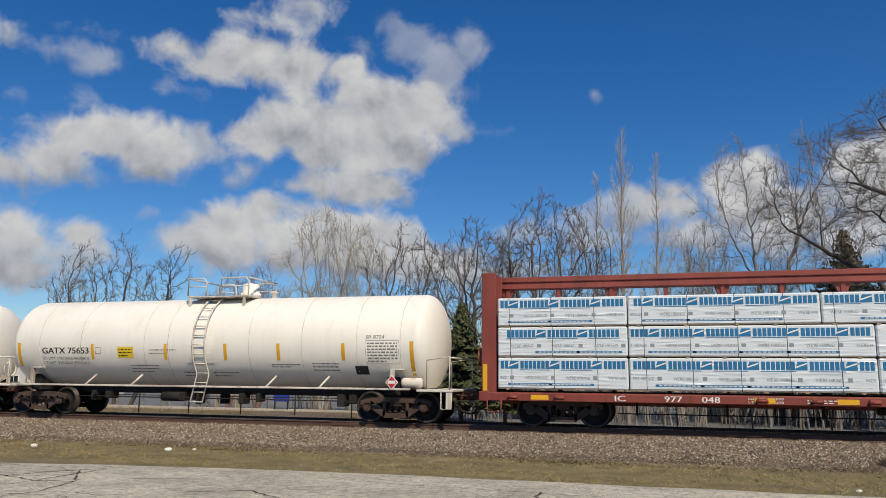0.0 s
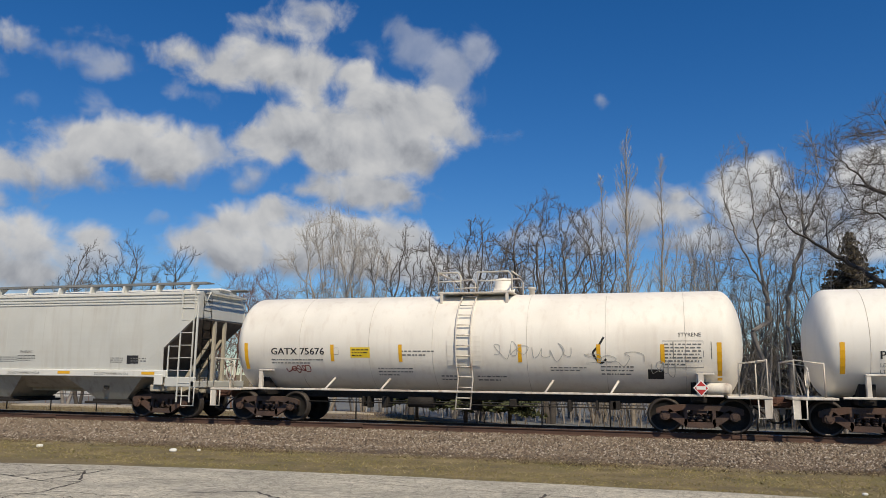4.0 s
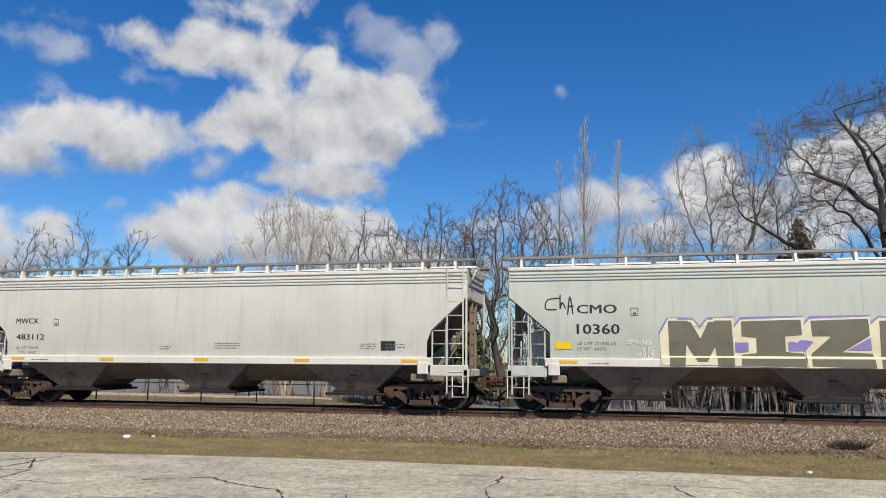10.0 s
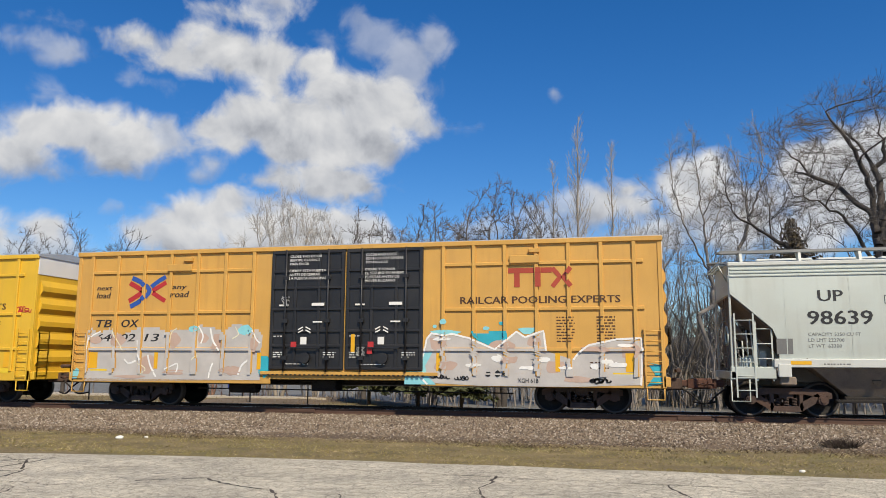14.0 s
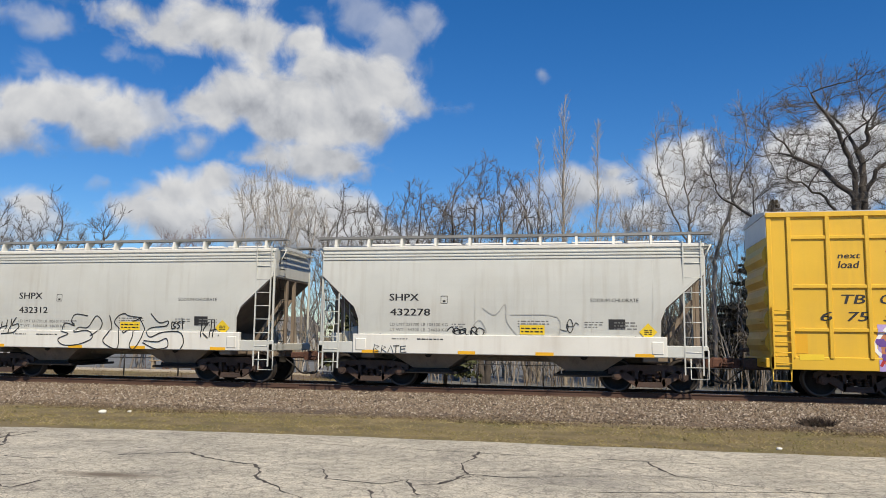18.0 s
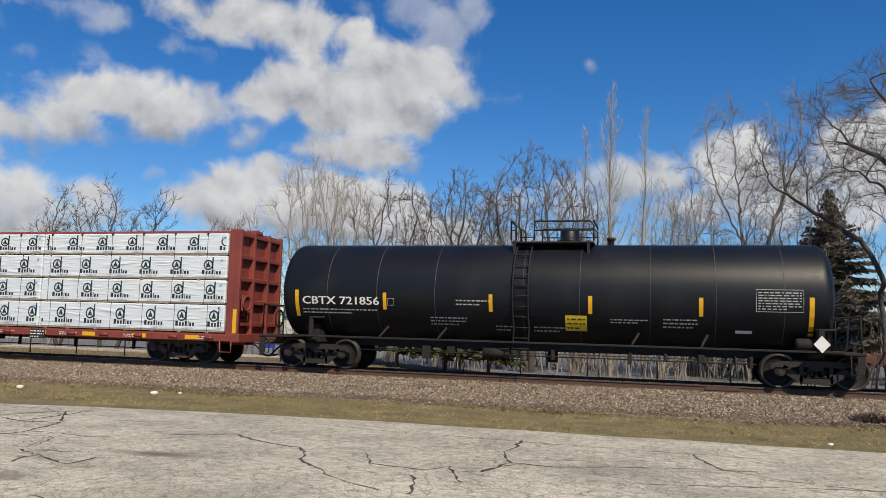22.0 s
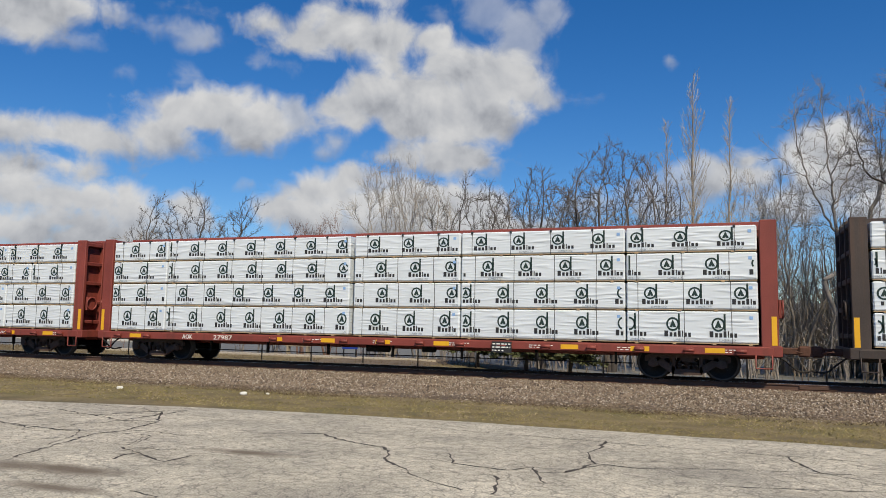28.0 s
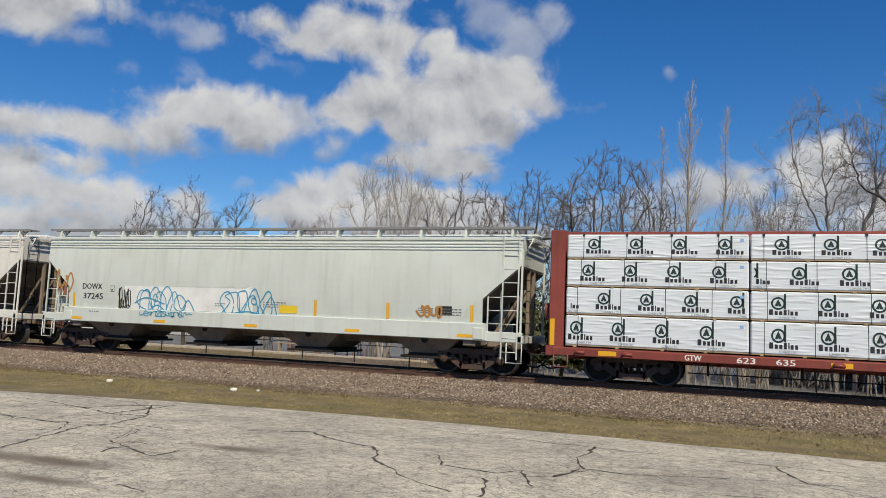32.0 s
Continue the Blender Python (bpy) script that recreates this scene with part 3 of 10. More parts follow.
for y in (-0.753, 0.753):
    g = Geo()
    n = len(rp)
    z0 = RAIL_Z - 0.18
    g.add([(x, TRACK_Y + y + a, z0 + b) for x in (-300, 300) for a, b in rp], [(i, (i + 1) % n, n + (i + 1) % n, n + i) for i in range(n)])
    for k in (7, 8):
        g.m[k] = 1
    part("rail", g, [RAIL_M, RAIL_TOP], track)
g = Geo()
for k in range(140):
    for y in (-0.753, 0.753):
        x = -52 + k * 0.5
        for s in (-1, 1):
            g.box(x - 0.05, x + 0.05, TRACK_Y + y + s * 0.09 - 0.03, TRACK_Y + y + s * 0.09 + 0.03, 0.15, 0.185)
tagged(part("rail_anchor", g, RAIL_M, track), kind="stuff")
for x in (-21.0, -9.5, 2.0):
    part("joint_bar", Geo().box(x - 0.45, x + 0.45, TRACK_Y - 0.753 - 0.05, TRACK_Y - 0.753 - 0.012, RAIL_Z - 0.14, RAIL_Z - 0.05, 0.01), RAIL_M, track)


def grass(count, seed, xr, yr, height, name, label, mat=BLADE_M, lean=0.5, wide=0.006, edge=None, bare=0.0):
    """Blades as one mesh of thin triangles."""
    r = np.random.default_rng(seed)
    x, y = r.uniform(*xr, count), r.uniform(*yr, count)
    if bare:
        wave = sum(np.sin(x * f * 0.6 + y * f * g_ + p) for f, g_, p in ((1.3, 1.9, 0.4), (2.9, -2.3, 1.7), (5.3, 3.7, 2.9), (8.7, -6.1, 0.2))) / 4
        keep = wave + r.normal(0, 0.12, count) > bare - 0.5
        x, y, count = x[keep], y[keep], int(keep.sum())
    if edge:
        low = np.array([edge(v) for v in np.arange(xr[0], xr[1] + 1, 0.5)])
        y = np.maximum(y, np.interp(x, np.arange(xr[0], xr[1] + 1, 0.5), low) + r.uniform(-0.06, 0.2, count))
    h = height * r.uniform(0.35, 1.0, count)
    a = r.uniform(0, 6.28, count)
    w = wide * r.uniform(0.6, 1.4, count)
    dx, dy = np.cos(a) * w, np.sin(a) * w
    lx, ly = r.normal(0, lean, count) * h, r.normal(0, lean, count) * h
    z = np.full(count, -0.03) if yr[0] < 26 else np.array([ground_z(p, q) - 0.02 for p, q in zip(x, y)])
    v = np.stack([np.stack([x - dx, y - dy, z], -1), np.stack([x + dx, y + dy, z], -1), np.stack([x + lx, y + ly, z + h], -1)], 1)
    me = bpy.data.meshes.new(name)
    me.from_pydata(v.reshape(-1, 3), [], np.arange(3 * count).reshape(-1, 3))
    me.materials.append(mat)
    return tagged(new(name, me), label, "grass", "", "stuff")


grass(66000, 21, (-34, 12), (13.2, 16.6), 0.05, "grass_verge", "short yellowish spring grass verge", lean=0.9, wide=0.010, edge=lot_edge, bare=0.36)
WEED_M = material("dead brown weeds", (0.15, 0.105, 0.06), 0.9, var=0.35, size=1.0, bump=0)
grass(26000, 22, (-34, 12), (16.2, 17.7), 0.10, "dead_weeds", "dead brown weeds along the ballast", WEED_M, 1.6, 0.012, bare=0.62)
grass(9000, 23, (-60, -11), (27.0, 38.0), 0.2, "rough_grass", "long dry grass beyond the track", WEED_M, 0.5, 0.012)
STRAW_M = material("bleached straw", (0.46, 0.37, 0.2), 0.85, var=0.3, size=1.0, bump=0)
grass(18000, 25, (-34, 12), (13.4, 17.6), 0.06, "dead_straw", "flattened dead straw along the verge", STRAW_M, 2.4, 0.009, bare=0.5)
LITTER = material("pale litter", (0.7, 0.68, 0.62), 0.7, var=0.1)
for x, y, s in ((-11.05, 15.65, 0.09), (-14.6, 15.4, 0.08), (-10.6, 16.0, 0.05), (2.9, 13.9, 0.05)):
    me = bpy.data.meshes.new("paper_scrap")
    bm = bmesh.new()
    bmesh.ops.create_icosphere(bm, subdivisions=2, radius=s)
    for q in bm.verts:
        q.co *= 1 + 0.4 * noise.noise(q.co * 12 + Vector((x, y, 0)))
        q.co.z *= 0.55
    bm.to_mesh(me)
    bm.free()
    me.materials.append(LITTER)
    ob = tagged(new("paper_scrap", me), "crumpled pale litter on the grass verge", "litter")
    ob.location = (x, y, s * 0.35 - 0.02)
# the dark brush tuft on the ballast's foot
grass(420, 24, (4.25, 4.75), (17.6, 18.0), 0.26, "weed_clump", "dark dead weed clump at the ballast's foot", material("dark dead weed", (0.05, 0.035, 0.025), 0.95, bump=0), 0.8, 0.02)

# pond and far bank
g = Geo()
n = 40
top = [(-90 + 180 * k / n, 33.5, -0.55) for k in range(n + 1)]
bot = [(x, 97, -0.55) for x, _, _ in top]
g.add(top + bot, [(i, i + 1, n + 2 + i, n + 1 + i) for i in range(n)])
structure("water", g, WATER_M, "calm grey pond behind the trees")

# ---- bare trees ----
BARK = material("grey brown bark", (0.25, 0.225, 0.2), 0.9, var=0.3, size=0.6, fine=0.05, bump=0.4)
BARK_DARK = material("dark bark", (0.085, 0.073, 0.064), 0.9, var=0.3, size=0.6, fine=0.05, bump=0.4)
BARK_PALE = material("pale poplar bark", (0.27, 0.23, 0.18), 0.85, var=0.2, size=0.6, fine=0.05, bump=0.3)
BARK_RED = material("reddish twigs", (0.22, 0.125, 0.09), 0.9, var=0.2, size=0.6)
TWIG = {BARK: material("grey twigs", (0.28, 0.255, 0.23), 0.9, var=0.2, bump=0), BARK_DARK: material("dark twigs", (0.125, 0.108, 0.095), 0.9, var=0.2, bump=0), BARK_PALE: material("pale twigs", (0.42, 0.385, 0.34), 0.9, var=0.2, bump=0), BARK_RED: BARK_RED}
NEEDLE_PALE = material("sunlit young spruce needles", (0.08, 0.09, 0.036), 0.85, var=0.4, size=0.4, bump=0)
NEEDLE_DULL = material("dull brown green needles", (0.13, 0.105, 0.07), 0.9, var=0.4, size=0.4, bump=0)


def tree_segments(rng, height, spread, stems, trunk_r, lean=(0, 0), first=0.25, up=0.10, wob=0.12, levels=4, density=1.0, column=False, reach=0.55):
    """Limbs as (start, end, radius, radius) by repeated forking."""
    segs = []

    def limb(p, d, length, r, lev):
        n = max(3, int(length / (0.5 if lev < 2 else 0.36)))
        step = length / n
        for i in range(n):
            d = (d + Vector((rng.gauss(0, wob), rng.gauss(0, wob), rng.gauss(0, wob * 0.6))) + Vector((0, 0, up if lev else up * 1.5))).normalized()
            q = p + d * step
            r2 = max(0.005, r * (1 - (1.5 if lev == 0 else 1.1) / n * (0.35 + (i + 1) / n)))
            segs.append((p, q, r, r2, lev))
            f = (i + 1) / n
            if lev < levels and f > (first if lev == 0 else 0.15):
                kids = density * (1.0 if lev == 0 else 1.25 if lev == 1 else 1.15 if lev == 2 else 1.0)
                k = int(kids) + (rng.random() < kids - int(kids))
                for _ in range(k):
                    side = Vector((rng.gauss(0, 1), rng.gauss(0, 1), rng.gauss(0, 0.35)))
                    side = (side - d * side.dot(d)).normalized()
                    ang = rng.uniform(0.35, 0.8) if column else rng.uniform(0.5, 1.05)
                    nd = (d * math.cos(ang) + side * math.sin(ang)).normalized()
                    share = reach * (1.1 - 0.75 * f if lev == 0 else 0.95 - 0.5 * f) * rng.uniform(0.6, 1.15)
                    ln = length * share * (spread if lev == 0 else 1)
                    if ln > 0.18:
                        limb(q, nd, ln, max(0.006, r2 * rng.uniform(0.4, 0.62)), lev + 1)
            p, r = q, r2

    for s in range(stems):
        a = rng.uniform(0, 6.28)
        sp = 0.0 if stems == 1 else 0.22
        d = Vector((math.cos(a) * sp + lean[0], math.sin(a) * sp + lean[1], 1)).normalized()
        limb(Vector((math.cos(a) * 0.15 * (stems > 1), math.sin(a) * 0.15 * (stems > 1), -0.15)), d, height * (1 if s == 0 else rng.uniform(0.75, 0.98)), trunk_r * (1 if s == 0 else 0.7), 0)
    return segs


def limbs_mesh(name, segs, mat):
    """Tapered prisms for all limbs, in one go."""
    groups = {}
    for s in segs:
        groups.setdefault(8 if s[2] > 0.08 else 5 if s[2] > 0.03 else 3, []).append(s)
    vs, fs, k = [], [], 0
    for n, ss in groups.items():
        p = np.array([s[0] for s in ss])
        q = np.array([s[1] for s in ss])
        r = np.array([[s[2], s[3]] for s in ss])
        d = q - p
        d /= np.linalg.norm(d, axis=1, keepdims=True) + 1e-9
        ref = np.where(np.abs(d[:, 2:3]) > 0.9, np.array([[1.0, 0, 0]]), np.array([[0, 0, 1.0]]))
        u = np.cross(d, ref)
        u /= np.linalg.norm(u, axis=1, keepdims=True)
        w = np.cross(d, u)
        an = np.arange(n) * 2 * np.pi / n
        ring = u[:, None] * np.cos(an)[None, :, None] + w[:, None] * np.sin(an)[None, :, None]
        v = np.concatenate([p[:, None] + ring * r[:, 0, None, None], q[:, None] + ring * r[:, 1, None, None]], 1)
        m = len(ss)
        i = np.arange(n)
        quad = np.stack([i, (i + 1) % n, n + (i + 1) % n, n + i], -1)
        f = (quad[None] + (2 * n * np.arange(m))[:, None, None]).reshape(-1, 4) + k
        vs.append(v.reshape(-1, 3))
        fs.append(f)
        k += 2 * n * m
    me = bpy.data.meshes.new(name)
    me.from_pydata(np.concatenate(vs), [], np.concatenate(fs))
    me.polygons.foreach_set("use_smooth", [True] * len(me.polygons))
    me.materials.append(mat)
    return me


def grown_tree(rng, height, base, radius, trunk_r, wide=0.55, shape=1.0, count=380, stems=((0, 0, 0, 0),), rise=0.35, shift=(0, 0), step=0.3, tip=0.0072, twigs=4.4, twig_len=0.85, reach=2.6, bones=(), foot=0.0, crook=0.21):
    """A tree that grows towards points strewn through its crown; limbs thicken by what they carry."""
    r = np.random.default_rng(rng)
    # points in the crown
    u = r.uniform(0, 1, count * 2)
    prof = np.where(u < wide, np.sin(np.clip(u / wide, 0, 1) * np.pi / 2) ** 0.7 * 0.85 + 0.15, np.cos(np.clip((u - wide) / (1 - wide), 0, 1) * np.pi / 2) ** (0.75 * shape) * 0.97 + 0.03)
    keep = r.uniform(0, 1, count * 2) < prof ** 1.3
    u, prof = u[keep][:count], prof[keep][:count]
    a, q = r.uniform(0, 2 * np.pi, len(u)), np.sqrt(r.uniform(0.02, 1, len(u)))
    lump = 1 + 0.22 * np.sin(a * 3 + u * 9 + r.uniform(0, 6)) * q
    rad = radius * prof * q * lump
    pts = np.stack([rad * np.cos(a) + shift[0] * u, rad * np.sin(a) + shift[1] * u, base + (height - base) * u], -1)
    pos, par, way = [], [], []
    for sx, sy, lx, ly in stems:
        p = np.array([sx - lx * foot, sy - ly * foot, -0.15 - foot])
        d = np.array([lx, ly, 1.0])
        d /= np.linalg.norm(d)
        last = -1
        top = base * r.uniform(0.85, 1.15) + 0.4
        while p[2] < top:
            pos.append(p.copy()), par.append(last), way.append(d.copy())
            last = len(pos) - 1
            d = d + r.normal(0, 0.05, 3) * (1, 1, 0) + (0, 0, 0.03)
            d /= np.linalg.norm(d)
            p = p + d * step
    for bone in bones:
        bone = [bone[0]] + [tuple(0.25 * a + 0.5 * b + 0.25 * c for a, b, c in zip(p, q, e)) for p, q, e in zip(bone, bone[1:], bone[2:])] + [bone[-1]]
        last = int(np.argmin(np.linalg.norm(np.array(pos) - bone[0], axis=1)))
        for a_, b_ in zip(bone, bone[1:]):
            a_, b_ = np.array(a_, float), np.array(b_, float)
            k = max(1, int(np.linalg.norm(b_ - a_) / step))
            for i in range(1, k + 1):
                pos.append(a_ + (b_ - a_) * i / k + r.normal(0, 0.05, 3)), par.append(last), way.append((b_ - a_) / np.linalg.norm(b_ - a_))
                last = len(pos) - 1
    near = np.full(len(pts), 1e9)
    idx = np.zeros(len(pts), int)
    fresh = np.arange(len(pos))
    kids = {}
    for _ in range(90):
        P = np.array(pos)[fresh]
        dd = np.linalg.norm(pts[:, None] - P[None], axis=2)
        k = dd.argmin(1)
        m = dd[np.arange(len(pts)), k]
        better = m < near
        near[better], idx[better] = m[better], fresh[k[better]]
        alive = near > step * 1.25
        pts, near, idx = pts[alive], near[alive], idx[alive]
        if len(pts) == 0:
            break
        act = near < max(reach, near.min() + 0.3)
        fresh = []
        for node in np.unique(idx[act]):
            if kids.get(node, 0) > 2:
                near[idx == node] = 0.0
                continue
            kids[node] = kids.get(node, 0) + 1
            v = pts[act & (idx == node)] - pos[node]
            v /= np.linalg.norm(v, axis=1, keepdims=True)
            d = v.mean(0) + way[node] * 0.55 + (0, 0, rise * 0.5) + r.normal(0, crook, 3)
            d[2] = max(d[2], -0.12)
            d /= np.linalg.norm(d) + 1e-9
            pos.append(pos[node] + d * step), par.append(node), way.append(d)
            fresh.append(len(pos) - 1)
        fresh = np.array(fresh, int)
        if len(fresh) == 0:
            fresh = np.array([0])
    n = len(pos)
    ends = np.ones(n, int)
    for i in range(n - 1, -1, -1):
        if par[i] >= 0:
            ends[par[i]] = 0
    power = max(1.6, math.log(max(4, ends.sum() / len(stems))) / math.log(trunk_r / tip))
    load = np.where(ends > 0, tip ** power, 0.0)
    for i in range(n - 1, -1, -1):
        if par[i] >= 0:
            load[par[i]] += load[i]
    rad = load ** (1 / power)
    limbs, fine = [], []
    for i in range(n):
        if par[i] >= 0:
            j = par[i]
            (limbs if rad[j] > 0.05 else fine).append((pos[j], pos[i], min(rad[j], rad[i] * 1.18), rad[i], 0))
        if rad[i] < 0.028:
            k = int(twigs) + (r.uniform() < twigs % 1)
            for _ in range(k):
                d = way[i] + r.normal(0, 0.42, 3) + (0, 0, 0.25 + rise * 0.4)
                d /= np.linalg.norm(d)
                ln = twig_len * r.uniform(0.4, 1.15)
                mid = pos[i] + d * ln * 0.5
                d2 = d + r.normal(0, 0.14, 3) + (0, 0, 0.08)
                d2 /= np.linalg.norm(d2)
                fine.append((pos[i], mid, tip * 0.8, tip * 0.65, 2))
                fine.append((mid, mid + d2 * ln * 0.5, tip * 0.65, tip * 0.4, 2))
                d3 = d + r.normal(0, 0.5, 3)
                d3 /= np.linalg.norm(d3)
                fine.append((mid, mid + d3 * ln * 0.4, tip * 0.6, tip * 0.35, 2))
    return limbs, fine


def bare_tree(x, y, seed, label, height, mat=BARK, **how):
    how["count"] = int(how["count"] * how.pop("full", 1.45))
    level = -0.1
    limbs, fine = grown_tree(seed, height, how.pop("base"), how.pop("radius"), how.pop("trunk_r", 0.15), foot=max(0.0, level - ground_z(x, y)), **how)
    root = tagged(new("bare_tree"), label, "tree", "trees behind the track")
    root.location = (x, y, level)
    part("trunk", limbs_mesh("trunk", limbs, mat), None, root)
    part("crown", limbs_mesh("crown", fine, TWIG[mat]), None, root)
    return root


def poplar(x, y, seed, label, height, base, radius, trunk_r, gap=0.17):
    """A straight leader with steep side branches all the way up."""
    r = np.random.default_rng(seed)
    pos, limbs, fine = np.array([0.0, 0, -0.9]), [], []
    z = 0.0
    while pos[2] < height:
        u = max(0.0, pos[2]) / height
        nxt = pos + np.array([r.normal(0, 0.012), r.normal(0, 0.012), gap])
        ra, rb = (trunk_r * (1 - min(1, v)) ** 0.8 + 0.009 for v in (u, u + gap / height))
        limbs.append((pos, nxt, ra, rb, 0))
        pos = nxt
        if pos[2] > base:
            v = min(1.0, (pos[2] - base) / (height - base))
            for _ in range(2 if r.uniform() < 0.6 else 1):
                ln = radius * (1.9 * (1 - v) ** 0.7 + 0.25) * r.uniform(0.5, 1.1)
                a = r.uniform(0, 6.283)
                p, d, rad = pos, np.array([math.cos(a) * 0.6, math.sin(a) * 0.6, 1.1]), max(0.011, rb * 0.3)
                n = max(2, int(ln / 0.28))
                for k in range(n):
                    d = d + r.normal(0, 0.06, 3) + (0, 0, 0.06)
                    d /= np.linalg.norm(d)
                    q = p + d * ln / n
                    fine.append((p, q, rad * (1 - k / n) + 0.004, rad * (1 - (k + 1) / n) + 0.003, 1))
                    p = q
                    for _ in range(2):
                        t = d + r.normal(0, 0.4, 3) + (0, 0, 0.3)
                        t /= np.linalg.norm(t)
                        fine.append((p, p + t * r.uniform(0.15, 0.5), 0.0095, 0.005, 2))
    root = tagged(new("poplar_tree"), label, "tree", "trees behind the track")
    root.location = (x, y, -0.1)
    part("trunk", limbs_mesh("trunk", limbs, BARK_PALE), None, root)
    part("crown", limbs_mesh("crown", fine, TWIG[BARK_PALE]), None, root)


def up_to(z_at_46):
    """Tree height at the row's distance."""
    return (z_at_46 - 1.75) * 40 / 46 + 1.75


TY = 40.0
def along(az, y=TY):
    return y * math.tan(radians(az))


def fork(k, spread, seed):
    """Feet and leans of several stems from one root."""
    r = random.Random(seed)
    a0 = r.uniform(0, 6.28)
    return tuple((0.14 * math.cos(a0 + i * 6.283 / k), 0.14 * math.sin(a0 + i * 6.283 / k), spread * math.cos(a0 + i * 6.283 / k) * r.uniform(0.5, 1.2), spread * math.sin(a0 + i * 6.283 / k) * r.uniform(0.5, 1.2)) for i in range(k))


# stubby twigs on crooked limbs; short upright spurs on slim ones
CROOKED = dict(full=1.15, twigs=4.2, twig_len=0.5, tip=0.0098, crook=0.22, rise=0.36, reach=2.2)
SPURS = dict(full=1.25, twigs=3.6, twig_len=0.55)
MIXED = "bare spring tree with fine grey twigs behind the track"
PALE = "pale multi-stemmed bare tree with upright branches"
STEEP = "tall bare tree with steep limbs"
bare_tree(along(-43.6), TY + 2, 4, MIXED, up_to(9.2), BARK, base=2.0, radius=2.2, trunk_r=0.14, stems=fork(2, 0.25, 1), wide=0.55, count=260, **CROOKED)
bare_tree(along(-41.4), TY, 1, MIXED, up_to(11.4), BARK_DARK, base=3.0, radius=2.0, trunk_r=0.18, stems=fork(2, 0.2, 2), wide=0.55, count=330, **CROOKED)
bare_tree(along(-38.9), TY, 2, MIXED, up_to(11.9), BARK_DARK, base=3.6, radius=1.3, trunk_r=0.18, wide=0.55, count=240, **CROOKED)
bare_tree(along(-37.9), TY, 3, "slanting bare tree behind the track", up_to(11.0), BARK_DARK, base=4.0, radius=1.3, trunk_r=0.13, stems=((0, 0, 0.38, 0),), shift=(3.2, 0), count=220, **CROOKED)
bare_tree(along(-35.0), TY + 3, 5, MIXED, up_to(7.6), BARK, base=1.4, radius=2.0, trunk_r=0.11, stems=fork(3, 0.3, 3), wide=0.55, count=240, **CROOKED)
bare_tree(along(-32.6), TY + 2, 6, "reddish bare bushy tree", up_to(8.9), BARK_RED, base=1.4, radius=2.0, trunk_r=0.09, stems=fork(3, 0.3, 4), count=300)
bare_tree(along(-30.0), TY + 1, 7, "reddish bare bushy tree", up_to(9.2), BARK_RED, base=1.4, radius=2.1, trunk_r=0.09, stems=fork(3, 0.3, 5), count=300)
bare_tree(along(-24.7), TY, 8, PALE, up_to(13.0), BARK_PALE, base=2.2, radius=2.3, trunk_r=0.09, stems=fork(5, 0.28, 6), count=380, rise=0.9, wide=0.75, reach=1.8)
bare_tree(along(-22.6), TY + 1, 9, PALE, up_to(11.4), BARK_PALE, base=2.2, radius=1.8, trunk_r=0.08, stems=fork(4, 0.25, 7), count=280, rise=0.9, wide=0.7, reach=1.8)
bare_tree(along(-27.0), TY + 3, 35, MIXED, up_to(8.6), BARK, base=1.6, radius=1.9, trunk_r=0.11, stems=fork(3, 0.25, 17), wide=0.55, count=240, **CROOKED)
bare_tree(along(-18.6), TY, 10, MIXED, up_to(11.4), BARK_DARK, base=2.4, radius=2.4, trunk_r=0.20, stems=fork(2, 0.25, 8), wide=0.55, count=400, **CROOKED)
bare_tree(along(-16.2), TY + 2, 11, MIXED, up_to(10.9), BARK, base=2.0, radius=2.2, trunk_r=0.15, stems=fork(2, 0.2, 9), wide=0.55, count=360, **CROOKED)
bare_tree(along(-13.6), TY, 12, MIXED, up_to(11.7), BARK_DARK, base=2.6, radius=2.7, trunk_r=0.25, wide=0.55, count=430, **CROOKED)
bare_tree(along(-11.2), TY + 2, 13, MIXED, up_to(11.7), BARK, base=2.2, radius=2.3, trunk_r=0.17, stems=fork(2, 0.2, 10), wide=0.55, count=380, **CROOKED)
bare_tree(along(-8.4), TY, 14, "spreading bare tree with crooked dark limbs", up_to(13.1), BARK_DARK, base=2.4, radius=3.3, trunk_r=0.2, stems=fork(2, 0.2, 11), count=560, **CROOKED)
bare_tree(along(-5.4), TY + 1.5, 15, MIXED, up_to(12.4), BARK, base=2.2, radius=2.5, trunk_r=0.18, stems=fork(2, 0.2, 12), wide=0.55, count=420, **CROOKED)
poplar(along(-2.6), TY + 0, 16, "tall narrow poplar with upright pale branches", up_to(16.4), 2.6, 1.4, 0.11)
poplar(along(-0.2), TY + 1, 17, "slim young poplar with pale twigs", up_to(15.0), 3.2, 0.55, 0.08)
poplar(along(-4.9), TY + 3, 18, "slim young poplar with pale twigs", up_to(14.6), 3.2, 0.55, 0.08)
bare_tree(along(1.2), TY + 2, 19, MIXED, up_to(11.2), BARK_PALE, base=1.8, radius=1.9, trunk_r=0.08, stems=fork(3, 0.2, 13), count=280, rise=0.8)
bare_tree(along(3.6), TY + 2.5, 34, MIXED, up_to(11.6), BARK, base=1.8, radius=1.7, trunk_r=0.08, stems=fork(2, 0.2, 16), count=260, rise=0.8)
